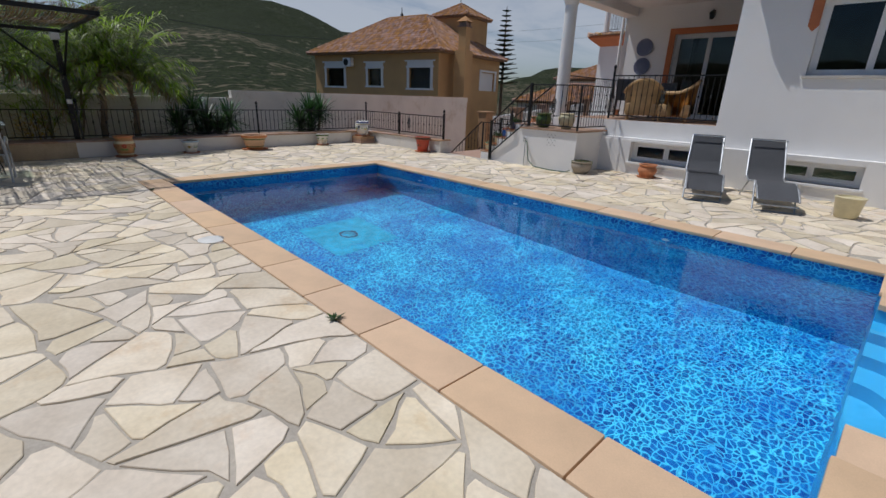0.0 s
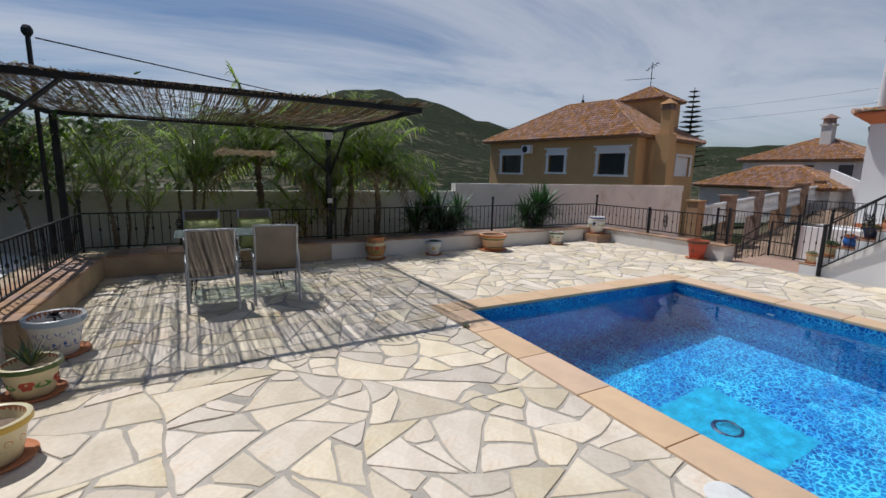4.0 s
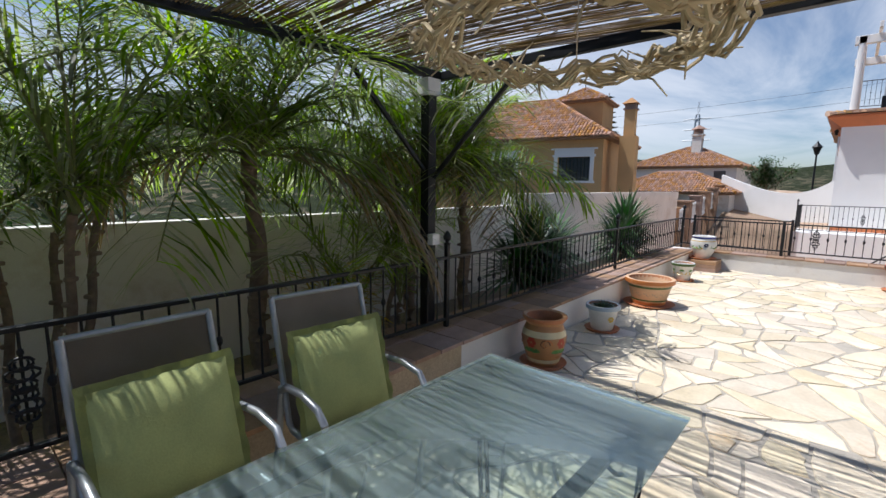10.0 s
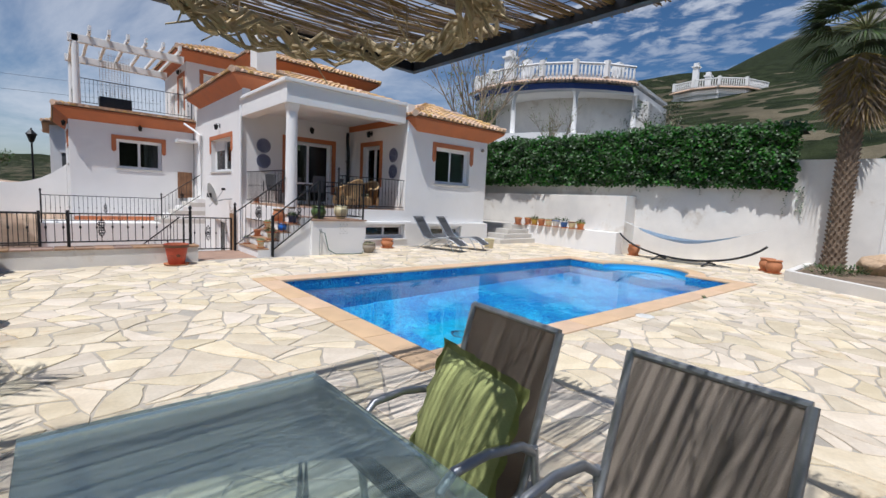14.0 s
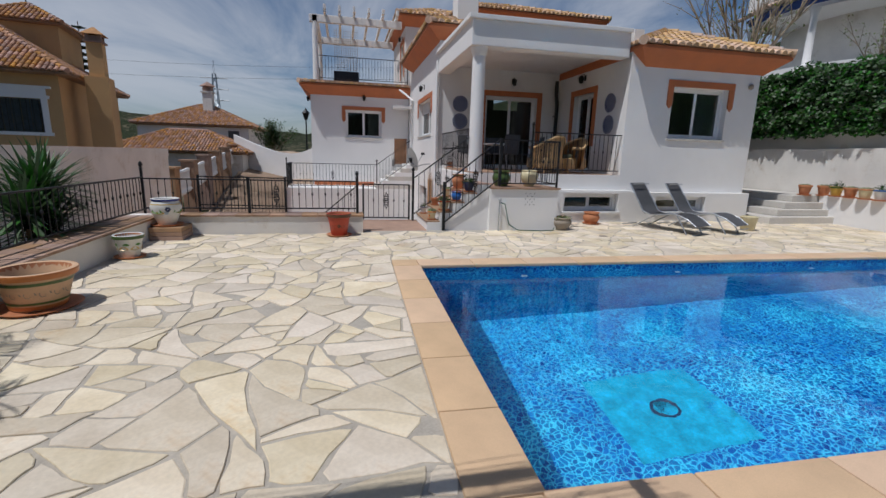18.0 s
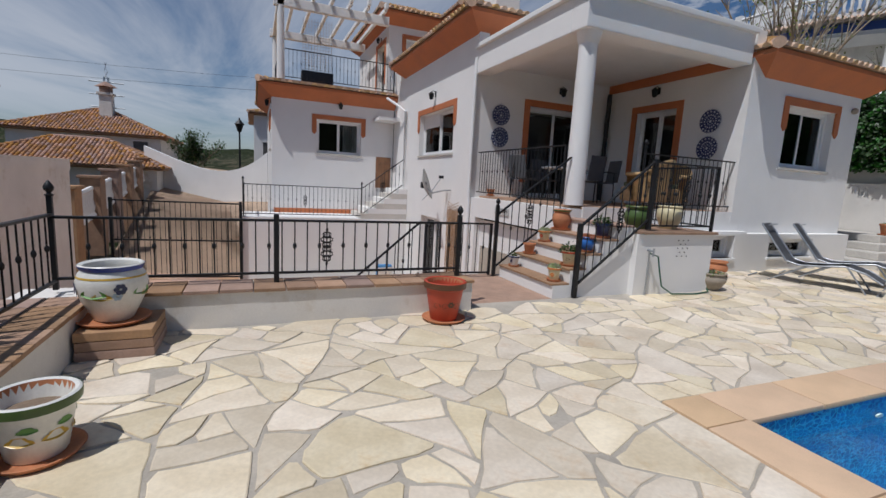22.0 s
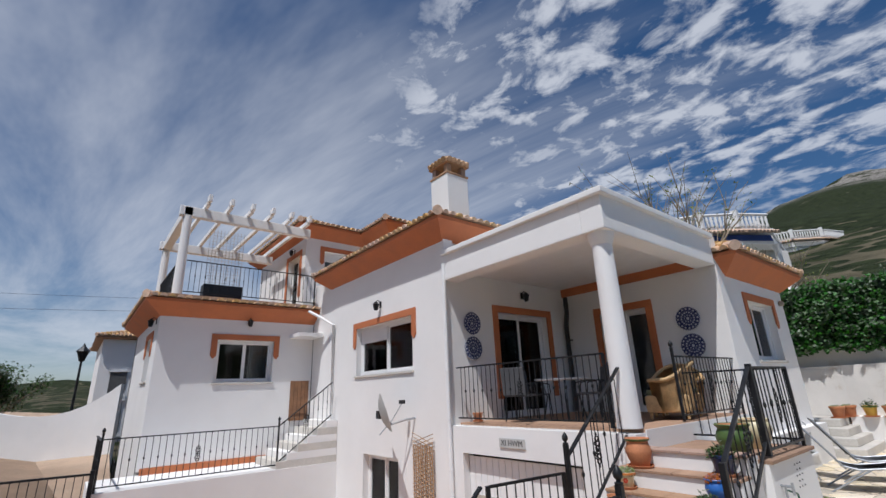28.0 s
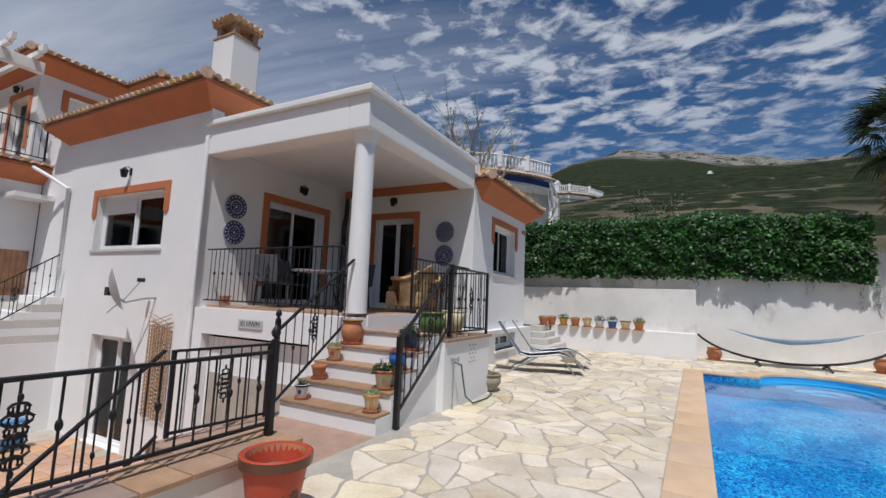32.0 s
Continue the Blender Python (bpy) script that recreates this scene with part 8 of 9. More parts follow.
for nm, lab, x, y, r_, mt in (("skimmer_lid", "round white plastic skimmer lid beside the pool", -3.6, 1.24, 0.14, G["white"]), ("drain_cover", "small round grey floor drain", -3.0, 8.35, 0.09, G["grey"])):
    t_ = thing(nm, lab, "lid", pose(x, y, 0.0))
    bm = B()
    lathe(bm, [(r_, -0.02), (r_, 0.008), (r_ - 0.012, 0.012), (0.02, 0.012)], 28)
    part("disc", bm, mt, t_, smooth=40)
# pool fittings: floor drain and wall inlets
pad = thing("drain_pad", "pale cyan square of liner round the pool drain", "pool floor", PM @ pose(2.38, 2.13, DEEP), kind="structure")
bm = B()
box(bm, -0.66, 0.66, -0.62, 0.62, 0, 0.006, 0.002)
part("sheet", bm, shade("pale_liner", (0.015, 0.34, 0.52), 0.4, var=0.3, scale=5, fine=30, bump=0.05, stain=(0.006, 0.2, 0.48, 0.9)), pad)
dr = thing("pool_drain", "round dark drain ring on the pool floor", "drain", PM @ pose(2.38, 2.13, DEEP + 0.006))
bm = B()
lathe(bm, [(0.16, 0), (0.16, 0.012), (0.14, 0.02), (0.125, 0.012), (0.125, 0.0)], 24)
part("grate", bm, G["navy"], dr, smooth=40)
for k in range(3):
    i_ = thing("pool_inlet", "round white water inlet in the pool wall", "fitting", PM @ pose(1.6 + 2.6 * k, PW - 0.004, -0.33, 90))
    bm = B()
    lathe(bm, [(0.05, 0), (0.05, 0.012), (0.02, 0.018)], 18)
    part("nozzle", bm, G["white"], i_, smooth=40)
tpn = thing("terrace_planter", "dark planter with a lattice and climbing twigs on the roof terrace", "planter", pose(-8.1, 21.9, 4.62))
bm = B()
box(bm, -0.55, 0.55, -0.22, 0.22, 0, 0.5, 0.03)
part("trough", bm, BLACK_PLASTIC, tpn)
bm = B()
for k in range(11):
    rod(bm, (-0.5 + 0.1 * k, 0, 0.5), (-0.5 + 0.1 * k, 0, 2.3), 0.006, seg=4)
for k in range(18):
    rod(bm, (-0.5, 0, 0.5 + 0.1 * k), (0.5, 0, 0.5 + 0.1 * k), 0.005, seg=4)
part("lattice", bm, TWIG, tpn)


# ---- neighbours and distance ----
CURT = shade("window_curtain", (0.30, 0.30, 0.36), 0.8, var=0.3, scale=6, bump=0)
nb = thing("neighbour_house", "ochre rendered house with old clay roof and white window mouldings", "house")
NX0, NX1, NY0, NY1, NZ = -31.4, -18.35, 19.9, 28.9, 3.9
WINS = ((-21.0, -19.05, 1.4, 2.8), (-25.2, -23.8, 1.5, 2.75), (-30.0, -27.9, 1.4, 2.8))
bm = B()
H(bm, "y", NY0, 0.3, NX0, NX1, -3.5, NZ, list(WINS))
H(bm, "x", NX1, -0.3, NY0 + 0.3, NY1, -3.5, NZ, [(25.9, 28.1, 1.4, 2.8)])
box(bm, NX0, NX0 + 0.3, NY0 + 0.3, NY1, -3.5, NZ), box(bm, NX0 + 0.3, NX1 - 0.3, NY1 - 0.3, NY1, -3.5, NZ), box(bm, NX0 + 0.3, NX1 - 0.3, NY0 + 1.2, NY0 + 1.3, -3.5, NZ)
parts("wall", bm, OCHRE, nb)
for u0, u1, z0, z1 in WINS:
    w = new("window")
    w.parent = nb
    bm = B()
    box(bm, u0 - 0.3, u1 + 0.3, NY0 - 0.06, NY0, z1, z1 + 0.14), box(bm, u0 - 0.4, u1 + 0.4, NY0 - 0.08, NY0, z1 + 0.42, z1 + 0.52), box(bm, u0 - 0.2, u1 + 0.2, NY0 - 0.03, NY0 - 0.001, z1 + 0.14, z1 + 0.42)
    box(bm, u0 - 0.22, u0, NY0 - 0.05, NY0, z0, z1), box(bm, u1, u1 + 0.22, NY0 - 0.05, NY0, z0, z1), box(bm, u0 - 0.3, u1 + 0.3, NY0 - 0.07, NY0, z0 - 0.14, z0)
    part("moulding", bm, WHITE, w)
    bm = B()
    n_ = 9
    for k in range(n_):
        rod(bm, (u0 + (u1 - u0) * (k + 0.5) / n_, NY0 + 0.03, z0), (u0 + (u1 - u0) * (k + 0.5) / n_, NY0 + 0.03, z1), 0.012, seg=5)
    part("grille", bm, IRON, w)
    bm = B()
    box(bm, u0, u1, NY0 + 0.2, NY0 + 0.22, z0, z1)
    part("pane", bm, GLASS, w)
    bm = B()
    for k in range(12):
        a = u0 + (u1 - u0) * k / 12
        box(bm, a, a + (u1 - u0) / 13, NY0 + 0.26 + 0.03 * (k % 2), NY0 + 0.28 + 0.03 * (k % 2), z0, z1)
    part("curtain", bm, CURT, w)
bm = B()
box(bm, NX1, NX1 + 0.05, 25.6, 28.4, 2.85, 3.0), box(bm, NX1, NX1 + 0.04, 25.6, 25.9, 1.4, 2.85), box(bm, NX1, NX1 + 0.04, 28.1, 28.4, 1.4, 2.85), box(bm, NX1 - 0.2, NX1 - 0.15, 25.9, 28.1, 1.4, 2.8)
part("side_window", bm, WHITE, nb)
nr = roof("neighbour_roof", "hipped old clay-tile roof of the ochre house", NX0, NX1, NY0, NY1, NZ, 7.0, band=0.12, over=0.5, tiles=ROOF_N, cap=ROOF_UNDER, hip=(1, 1, 0, 0))
bm = B()
box(bm, -23.2, -19.9, 25.8, 29.1, 4.9, 7.0)
ntw = setting("neighbour_tower", bm, OCHRE, "small ochre roof turret of the neighbour's house", "turret")
ntr = roof("turret_roof", "small hipped clay-tile turret roof", -23.2, -19.9, 25.8, 29.1, 7.05, 8.2, band=0.12, over=0.3, tiles=ROOF_N, cap=ROOF_UNDER, hip=(1, 1, 0, 0))
nc = thing("neighbour_chimney", "ochre chimney stack with a tiled cap", "chimney", pose(-17.25, 21.4, 0))
bm = B()
box(bm, -0.45, 0.45, -0.5, 0.5, -3.5, 4.0), box(bm, -0.3, 0.3, -0.3, 0.3, 4.0, 5.5)
part("shaft", bm, OCHRE, nc)
bm = B()
box(bm, -0.38, 0.38, -0.38, 0.38, 5.5, 5.58)
for sx in (-0.24, 0.24):
    for sy in (-0.24, 0.24):
        box(bm, sx - 0.06, sx + 0.06, sy - 0.06, sy + 0.06, 5.58, 5.85)
box(bm, -0.25, 0.25, -0.25, 0.25, 5.58, 5.8)
part("cap_piers", bm, BRICKCAP, nc)
bm = B()
bmesh.ops.create_cone(bm, cap_ends=True, segments=4, radius1=0.62, radius2=0.05, depth=0.35, matrix=Matrix.Translation((0, 0, 6.02)) @ Matrix.Rotation(radians(45), 4, 'Z'))
part("cap_roof", bm, ROOF_DARK, nc)
an = thing("roof_aerial", "thin metal television aerial", "aerial", pose(-21.6, 27.4, 8.05))
bm = B()
rod(bm, (0, 0, 0), (0, 0, 2.0), 0.03, seg=5), rod(bm, (-2.2, 0, 1.0), (0.3, 0, 0.8), 0.02, seg=5)
for k in range(5):
    rod(bm, (-0.4 + 0.2 * k, -0.3, 1.5 + 0.1 * k), (-0.4 + 0.2 * k, 0.4, 1.5 + 0.1 * k), 0.015, seg=5)
rod(bm, (-0.5, 0, 1.45), (0.5, 0, 1.95), 0.02, seg=5)
part("mast", bm, IRON, an)
fl = thing("roof_finial", "dark iron finial on the roof peak", "finial", pose(-26, 25, 6.9))
bm = B()
lathe(bm, [(0.1, 0), (0.06, 0.3), (0.14, 0.45), (0.04, 0.6), (0.02, 1.0)], 8)
part("spike", bm, IRON, fl)
acu = thing("air_conditioner", "white wall air-conditioning unit", "air conditioner", pose(-27.2, NY0 - 0.02, 2.9))
bm = B()
box(bm, -0.45, 0.45, -0.35, 0, 0, 0.65, 0.03)
part("casing", bm, WHITE_PVC, acu)
bm = B()
lathe(bm, [(0.26, 0), (0.26, 0.02), (0.05, 0.03)], 20)
bmesh.ops.transform(bm, matrix=pose(-0.08, -0.35, 0.32, 90), verts=bm.verts)
part("fan_grille", bm, IRON, acu)

# the whole house stands turned a little towards the street
NB_M = Matrix.Translation((-0.67, 5.52, 0.85)) @ Matrix.Rotation(radians(10), 4, 'Z') @ Matrix.Scale(0.79, 4)
for o in (nb, nr, ntw, ntr, nc, an, fl, acu):
    o.matrix_basis = NB_M @ o.matrix_basis

# street: piers with white balusters, curved white wall, far houses, lamp
sw = thing("street_fence", "white baluster fence between brick piers along the street", "fence")
for k in range(6):
    x, y = -14.9 - 0.25 * k, 19.5 + 3.2 * k
    bm = B()
    box(bm, x - 0.28, x + 0.28, y - 0.28, y + 0.28, -1.6, 0.75 + 0.22 * k, 0.02), box(bm, x - 0.34, x + 0.34, y - 0.34, y + 0.34, 0.75 + 0.22 * k, 0.85 + 0.22 * k, 0.02)
    part("pier", bm, BRICKCAP, sw)
    bm = B()
    for q in range(11):
        t_ = (q + 1) / 12
        bx, by, bz = x - 0.25 * t_, y + 3.2 * t_, 0.22 * (k + t_)
        lathe(bm, [(0.06, -0.35 + bz), (0.1, -0.15 + bz), (0.05, 0.1 + bz), (0.06, 0.4 + bz)], 8, (bx, by, 0))
    parts("baluster", bm, WHITE, sw, smooth=50)
    bm = B()
    tube(bm, [(x, y, 0.45 + 0.22 * k), (x - 0.25, y + 3.2, 0.45 + 0.22 * (k + 1))], 0.08, 6)
    tube(bm, [(x, y, -0.4 + 0.22 * k), (x - 0.25, y + 3.2, -0.4 + 0.22 * (k + 1))], 0.12, 6)
    part("coping_rail", bm, WHITE, sw)
bm = B()
pts = [(-9.3 - 0.35 * k - 0.02 * k * k, 33.5 + 0.35 * k) for k in range(13)]
for k in range(12):
    (xa, ya), (xb, yb) = pts[k], pts[k + 1]
    za, zb = 2.7 - 1.3 * math.sin(math.pi * k / 12), 2.7 - 1.3 * math.sin(math.pi * (k + 1) / 12)
    v = [bm.verts.new(p) for p in ((xa, ya, -1), (xb, yb, -1), (xb, yb, zb), (xa, ya, za))]
    bm.faces.new(v)
bmesh.ops.remove_doubles(bm, verts=bm.verts, dist=1e-4)
bmesh.ops.solidify(bm, geom=bm.faces[:], thickness=0.2)
setting("wall_street", bm, WHITE, "white street wall with a scooped top", "wall")


def far_house(name, label, x0, x1, y0, y1, z0, z, ridge, wall, tiles, wins, rz=0):
    h = thing(name, label, "house")
    bm = B()
    box(bm, x0, x1, y0, y1, z0, z)
    part("wall", bm, wall, h)
    for a, b, c, d in wins:
        w = new("window")
        w.parent = h
        bm = B()
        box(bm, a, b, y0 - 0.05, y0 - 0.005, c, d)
        # opaque dark sheet: the unlit room behind is painted onto the pane
        part("pane", bm, ROOM_SHADE, w)
        bm = B()
        box(bm, a - 0.1, b + 0.1, y0 - 0.1, y0 - 0.004, c - 0.12, c), box(bm, a - 0.1, b + 0.1, y0 - 0.1, y0 - 0.004, d, d + 0.1)
        part("frame", bm, WHITE, w)
    roof(name + "_roof", "clay-tile roof of a house along the street", x0, x1, y0, y1, z, ridge, band=0.15, over=0.4, tiles=tiles, cap=ROOF_UNDER, hip=(1, 1, 0, 0))


far_house("street_house", "white house with brown tiled roof down the street", -25.5, -16.6, 44, 52, -3, 3.6, 5.6, WHITE_OLD, ROOF_N, ((-18.3, -17.4, 2.2, 3.2), (-21, -20, 2.0, 3.2)))
far_house("street_house", "low tiled house beside the street", -24.0, -15.4, 35, 41, -3, 1.35, 2.9, WHITE_OLD, ROOF_N, ())
far_house("street_house", "white two-storey house beyond the wing", -10.2, -4, 40, 48, -1, 5.6, 6.6, WHITE, ROOF_I, ((-9.6, -8.8, 2.4, 3.6), (-9.6, -8.8, 0.2, 2.0)))
fc_ = thing("street_chimney", "white and brown chimney with tiled cap", "chimney", pose(-20.5, 47, 0))
bm = B()
box(bm, -0.4, 0.4, -0.4, 0.4, 4.5, 6.6, 0.02), box(bm, -0.5, 0.5, -0.5, 0.5, 6.6, 6.75)
part("shaft", bm, WHITE_OLD, fc_)
bm = B()
box(bm, -0.35, 0.35, -0.35, 0.35, 6.75, 7.2), bmesh.ops.create_cone(bm, cap_ends=True, segments=4, radius1=0.75, radius2=0.05, depth=0.4, matrix=Matrix.Translation((0, 0, 7.4)))
part("cap", bm, ROOF_DARK, fc_)
lp = thing("street_lamp", "black street lamp post with a lantern head", "street lamp", pose(-11.05, 36.4, 0))
bm = B()
rod(bm, (0, 0, -0.5), (0, 0, 3.9), 0.07, 0.05)
part("post", bm, IRON, lp)
bm = B()
lathe(bm, [(0.06, 3.9), (0.12, 3.95), (0.24, 4.35), (0.3, 4.4), (0.08, 4.65), (0.02, 4.8)], 8)
part("lantern", bm, IRON, lp)
py = thing("power_pylon", "thin steel lattice power pylon on the hill", "pylon", pose(-38, 120, 2))
bm = B()
for sx in (-1, 1):
    for sy in (-1, 1):
        rod(bm, (sx * 1.4, sy * 1.4, -4), (sx * 0.3, sy * 0.3, 17), 0.12, seg=4)
for z in (11, 13.5, 16):
    rod(bm, (-3, 0, z), (3, 0, z), 0.12, seg=4)
for k in range(12):
    q = 1.4 - 1.1 * (k * 1.75 + 4) / 21
    rod(bm, (-q, -q, k * 1.75 - 1), (q, q, k * 1.75 + 0.7), 0.07, seg=4), rod(bm, (q, -q, k * 1.75 - 1), (-q, q, k * 1.75 + 0.7), 0.07, seg=4)
part("lattice", bm, ALU, py)
pc = thing("power_cables", "black overhead power cables crossing the sky", "cable")
for z, dy in ((11.5, 0.0), (14.0, 6.0)):
    bm = B()
    tube(bm, [(-80 + 8 * k, 62 + dy + 0.15 * k, z - 1.6 * math.sin(math.pi * k / 10)) for k in range(11)], 0.014, 4)
    part("cable", bm, IRON, pc)
tc_ = thing("pergola_cable", "thin black cable running from a pole over the pergola", "cable")
bm = B()
tube(bm, [(-12.0, -3.3, 3.75), (-16, 3, 3.7), (-20, 9, 3.9), (-24.5, 16, 4.6)], 0.012, 5)
part("cable", bm, IRON, tc_)
pl_ = thing("corner_pole", "black iron pole with a small lamp at the pergola corner", "pole", pose(-12.05, -3.4, 0.3))
bm = B()
rod(bm, (0, 0, 0), (0, 0, 3.5), 0.035), ball(bm, (0, 0, 3.55), 0.08, 1, 1, 1.2, 10)
part("shaft", bm, IRON, pl_)


# villas up the slope, with balustraded roof terraces
BALUSTER = B()
lathe(BALUSTER, [(0.07, 0), (0.11, 0.08), (0.06, 0.3), (0.09, 0.55), (0.06, 0.75)], 8)
BALUSTER = finish("baluster", BALUSTER, WHITE, 50)


def villa(label, pts, z, h, blue, chims=()):
    """A white villa whose curved front follows the points: arcade, tiled eave, balustrade."""
    v = thing("hill_villa", label, "house")
    n = len(pts)
    P = [Vector((x, y, 0)) for x, y in pts]
    back = (Vector((1, 0.15, 0)).normalized()) * 9
    for nm, mt, lo, hi, out in (("terrace", WHITE, z - 7, z, 0.3), ("upper_wall", WHITE, z + h - 0.6, z + h, 0.0), ("parapet", WHITE, z + h + 0.35, z + h + 0.55, 0.0), ("rail", WHITE, z + h + 1.3, z + h + 1.42, 0.05)):
        bm = B()
        poly = [(p.x - out, p.y) for p in P] + [(P[-1].x + back.x, P[-1].y + back.y), (P[0].x + back.x, P[0].y + back.y)]
        if nm == "rail":
            tube(bm, [p + Vector((0, 0, hi)) for p in P], 0.1, 6)
        else:
            prism(bm, poly, lo, hi)
        part(nm, bm, mt, v)
    bm = B()
    prism(bm, [(p.x + (2.6 if blue else 0.15), p.y) for p in P] + [(P[-1].x + back.x, P[-1].y + back.y), (P[0].x + back.x, P[0].y + back.y)], z, z + h - 0.6)
    part("inner_wall", bm, WHITE_OLD, v)
    for k in range(0, n, 2):
        bm = B()
        lathe(bm, [(0.28, 0), (0.2, 0.1), (0.18, h - 0.9), (0.3, h - 0.6)], 12, (P[k].x + 0.25, P[k].y, z))
        part("column", bm, WHITE, v, smooth=40)
    bm = B()
    for a, b in zip(P, P[1:]):
        m = max(2, int((b - a).length / 0.24))
        out = Vector((-(b - a).y, (b - a).x, 0)).normalized()
        if out.x > 0:
            out = -out
        for k in range(m):
            c = a.lerp(b, k / m)
            rod(bm, c + Vector((0, 0, z + h + 0.35)), c + out * 0.8 + Vector((0, 0, z + h - 0.02)), 0.09, 0.11, 6)
    part("eave_tiles", bm, ROOF, v, "clay eave tiles")
    if blue:
        bm = B()
        for a, b in zip(P, P[1:]):
            out = Vector((-0.35, 0, 0))
            q = [bm.verts.new(c) for c in (a + out + Vector((0, 0, z + h - 0.05)), b + out + Vector((0, 0, z + h - 0.05)), b + Vector((-0.02, 0, z + h - 0.4)), a + Vector((-0.02, 0, z + h - 0.4)))]
            bm.faces.new(q)
        part("blue_band", bm, tint("blue_eave_paint", (0.03, 0.08, 0.35), 0.7), v, "blue painted eave")
    ln = sum((b - a).length for a, b in zip(P, P[1:]))
    for a, b in zip(P, P[1:]):
        m = max(2, int((b - a).length / 0.28))
        for k in range(m):
            piece("baluster", BALUSTER, v, Matrix.Translation(a.lerp(b, (k + 0.5) / m) + Vector((0, 0, z + h + 0.55))))
        bm = B()
        box(bm, a.x - 0.18, a.x + 0.18, a.y - 0.18, a.y + 0.18, z + h + 0.5, z + h + 1.65)
        if (b - a).length > 1.5:
            part("pier", bm, WHITE, v)
        else:
            bm.free()
    for x, y, hh in chims:
        bm = B()
        box(bm, x - 0.35, x + 0.35, y - 0.35, y + 0.35, z + h, z + h + hh, 0.02), box(bm, x - 0.5, x + 0.5, y - 0.5, y + 0.5, z + h + hh, z + h + hh + 0.15), box(bm, x - 0.3, x + 0.3, y - 0.3, y + 0.3, z + h + hh + 0.15, z + h + hh + 0.6)
        part("chimney", bm, WHITE, v)


villa("white villa with round balustraded terrace and blue eave up the slope", [(17.6, 26.5), (16.9, 24.2), (16.9, 21.9), (17.6, 19.7), (18.9, 17.7), (20.6, 16.2), (22.6, 15.0)], 7.0, 3.6, True, ((19.5, 24.6, 3.2), (20.3, 23.4, 2.4), (24.5, 17.5, 2.0)))
villa("white villa with long balustrade further up the slope", [(58, 27), (57, 24), (57.5, 21), (60, 18.5), (64, 17)], 14.2, 4.0, False, ((60, 25, 4.0), (62, 24, 3.0)))
villa("white villa with balustraded terrace on the far slope", [(80, 16), (79, 12), (79, 7), (80, 2), (82, -3)], 17.0, 4.5, False, ((82, 13, 4.0), (82, 1, 4.5)))


# ---- crazy paving, caps, yard pavers ----
def clip(poly, p, n):
    """Keep the part of a convex polygon on the side of p away from n."""
    out = []
    m = len(poly)
    for i in range(m):
        a, b = poly[i], poly[(i + 1) % m]
        da, db = (a[0] - p[0]) * n[0] + (a[1] - p[1]) * n[1], (b[0] - p[0]) * n[0] + (b[1] - p[1]) * n[1]
        if da <= 0:
            out.append(a)
        if (da < 0 < db) or (db < 0 < da):
            t = da / (da - db)
            out.append((a[0] + (b[0] - a[0]) * t, a[1] + (b[1] - a[1]) * t))
    return out


def inset(poly, d):
    m = len(poly)
    area = sum(poly[i][0] * poly[(i + 1) % m][1] - poly[(i + 1) % m][0] * poly[i][1] for i in range(m))
    s = 1 if area > 0 else -1
    out = list(poly)
    for i in range(m):
        a, b = poly[i], poly[(i + 1) % m]
        l = math.hypot(b[0] - a[0], b[1] - a[1])
        if l < 1e-6:
            continue
        n = (s * (b[1] - a[1]) / l, -s * (b[0] - a[0]) / l)
        out = clip(out, (a[0] - n[0] * d, a[1] - n[1] * d), n)
        if len(out) < 3:
            return []
    return out


FLAG_I = shade("flagstone_far", (0.70, 0.59, 0.43), 0.75, var=0.13, scale=2.4, fine=30, bump=0.25, dist=0.006, island=0.15, two=(0.70, 0.61, 0.47), stain=(0.56, 0.38, 0.20, 0.75))
paving = thing("patio_paving", "crazy paving of cream and honey flagstones round the pool", "paving", kind="structure")
rnd = random.Random(77)
REG = [(-11.34, -2.66), (-7.9, -2.9), (1.15, -2.17), (3.6, 1.0), (7.0, 1.1), (5.7, 6.0), (4.5, 6.0), (5.1, 10.3), (2.9, 10.3), (2.7, 10.4), (-3.8, 10.4), (-3.8, 9.2), (-6.55, 9.15), (-11.5, 9.05)]


def inside(x, y):
    c = False
    m = len(REG)
    for i in range(m):
        (xa, ya), (xb, yb) = REG[i], REG[(i + 1) % m]
        if (ya > y) != (yb > y) and x < (xb - xa) * (y - ya) / (yb - ya) + xa:
            c = not c
    return c


PI = PM.inverted()
def in_pool(x, y, g=0.0):
    q = PI @ Vector((x, y, 0))
    return OX0 - g < q.x < OX1 + g and OY0 - g < q.y < OY1 + g


def area_of(poly):
    return abs(sum(poly[i][0] * poly[(i + 1) % len(poly)][1] - poly[(i + 1) % len(poly)][0] * poly[i][1] for i in range(len(poly)))) / 2


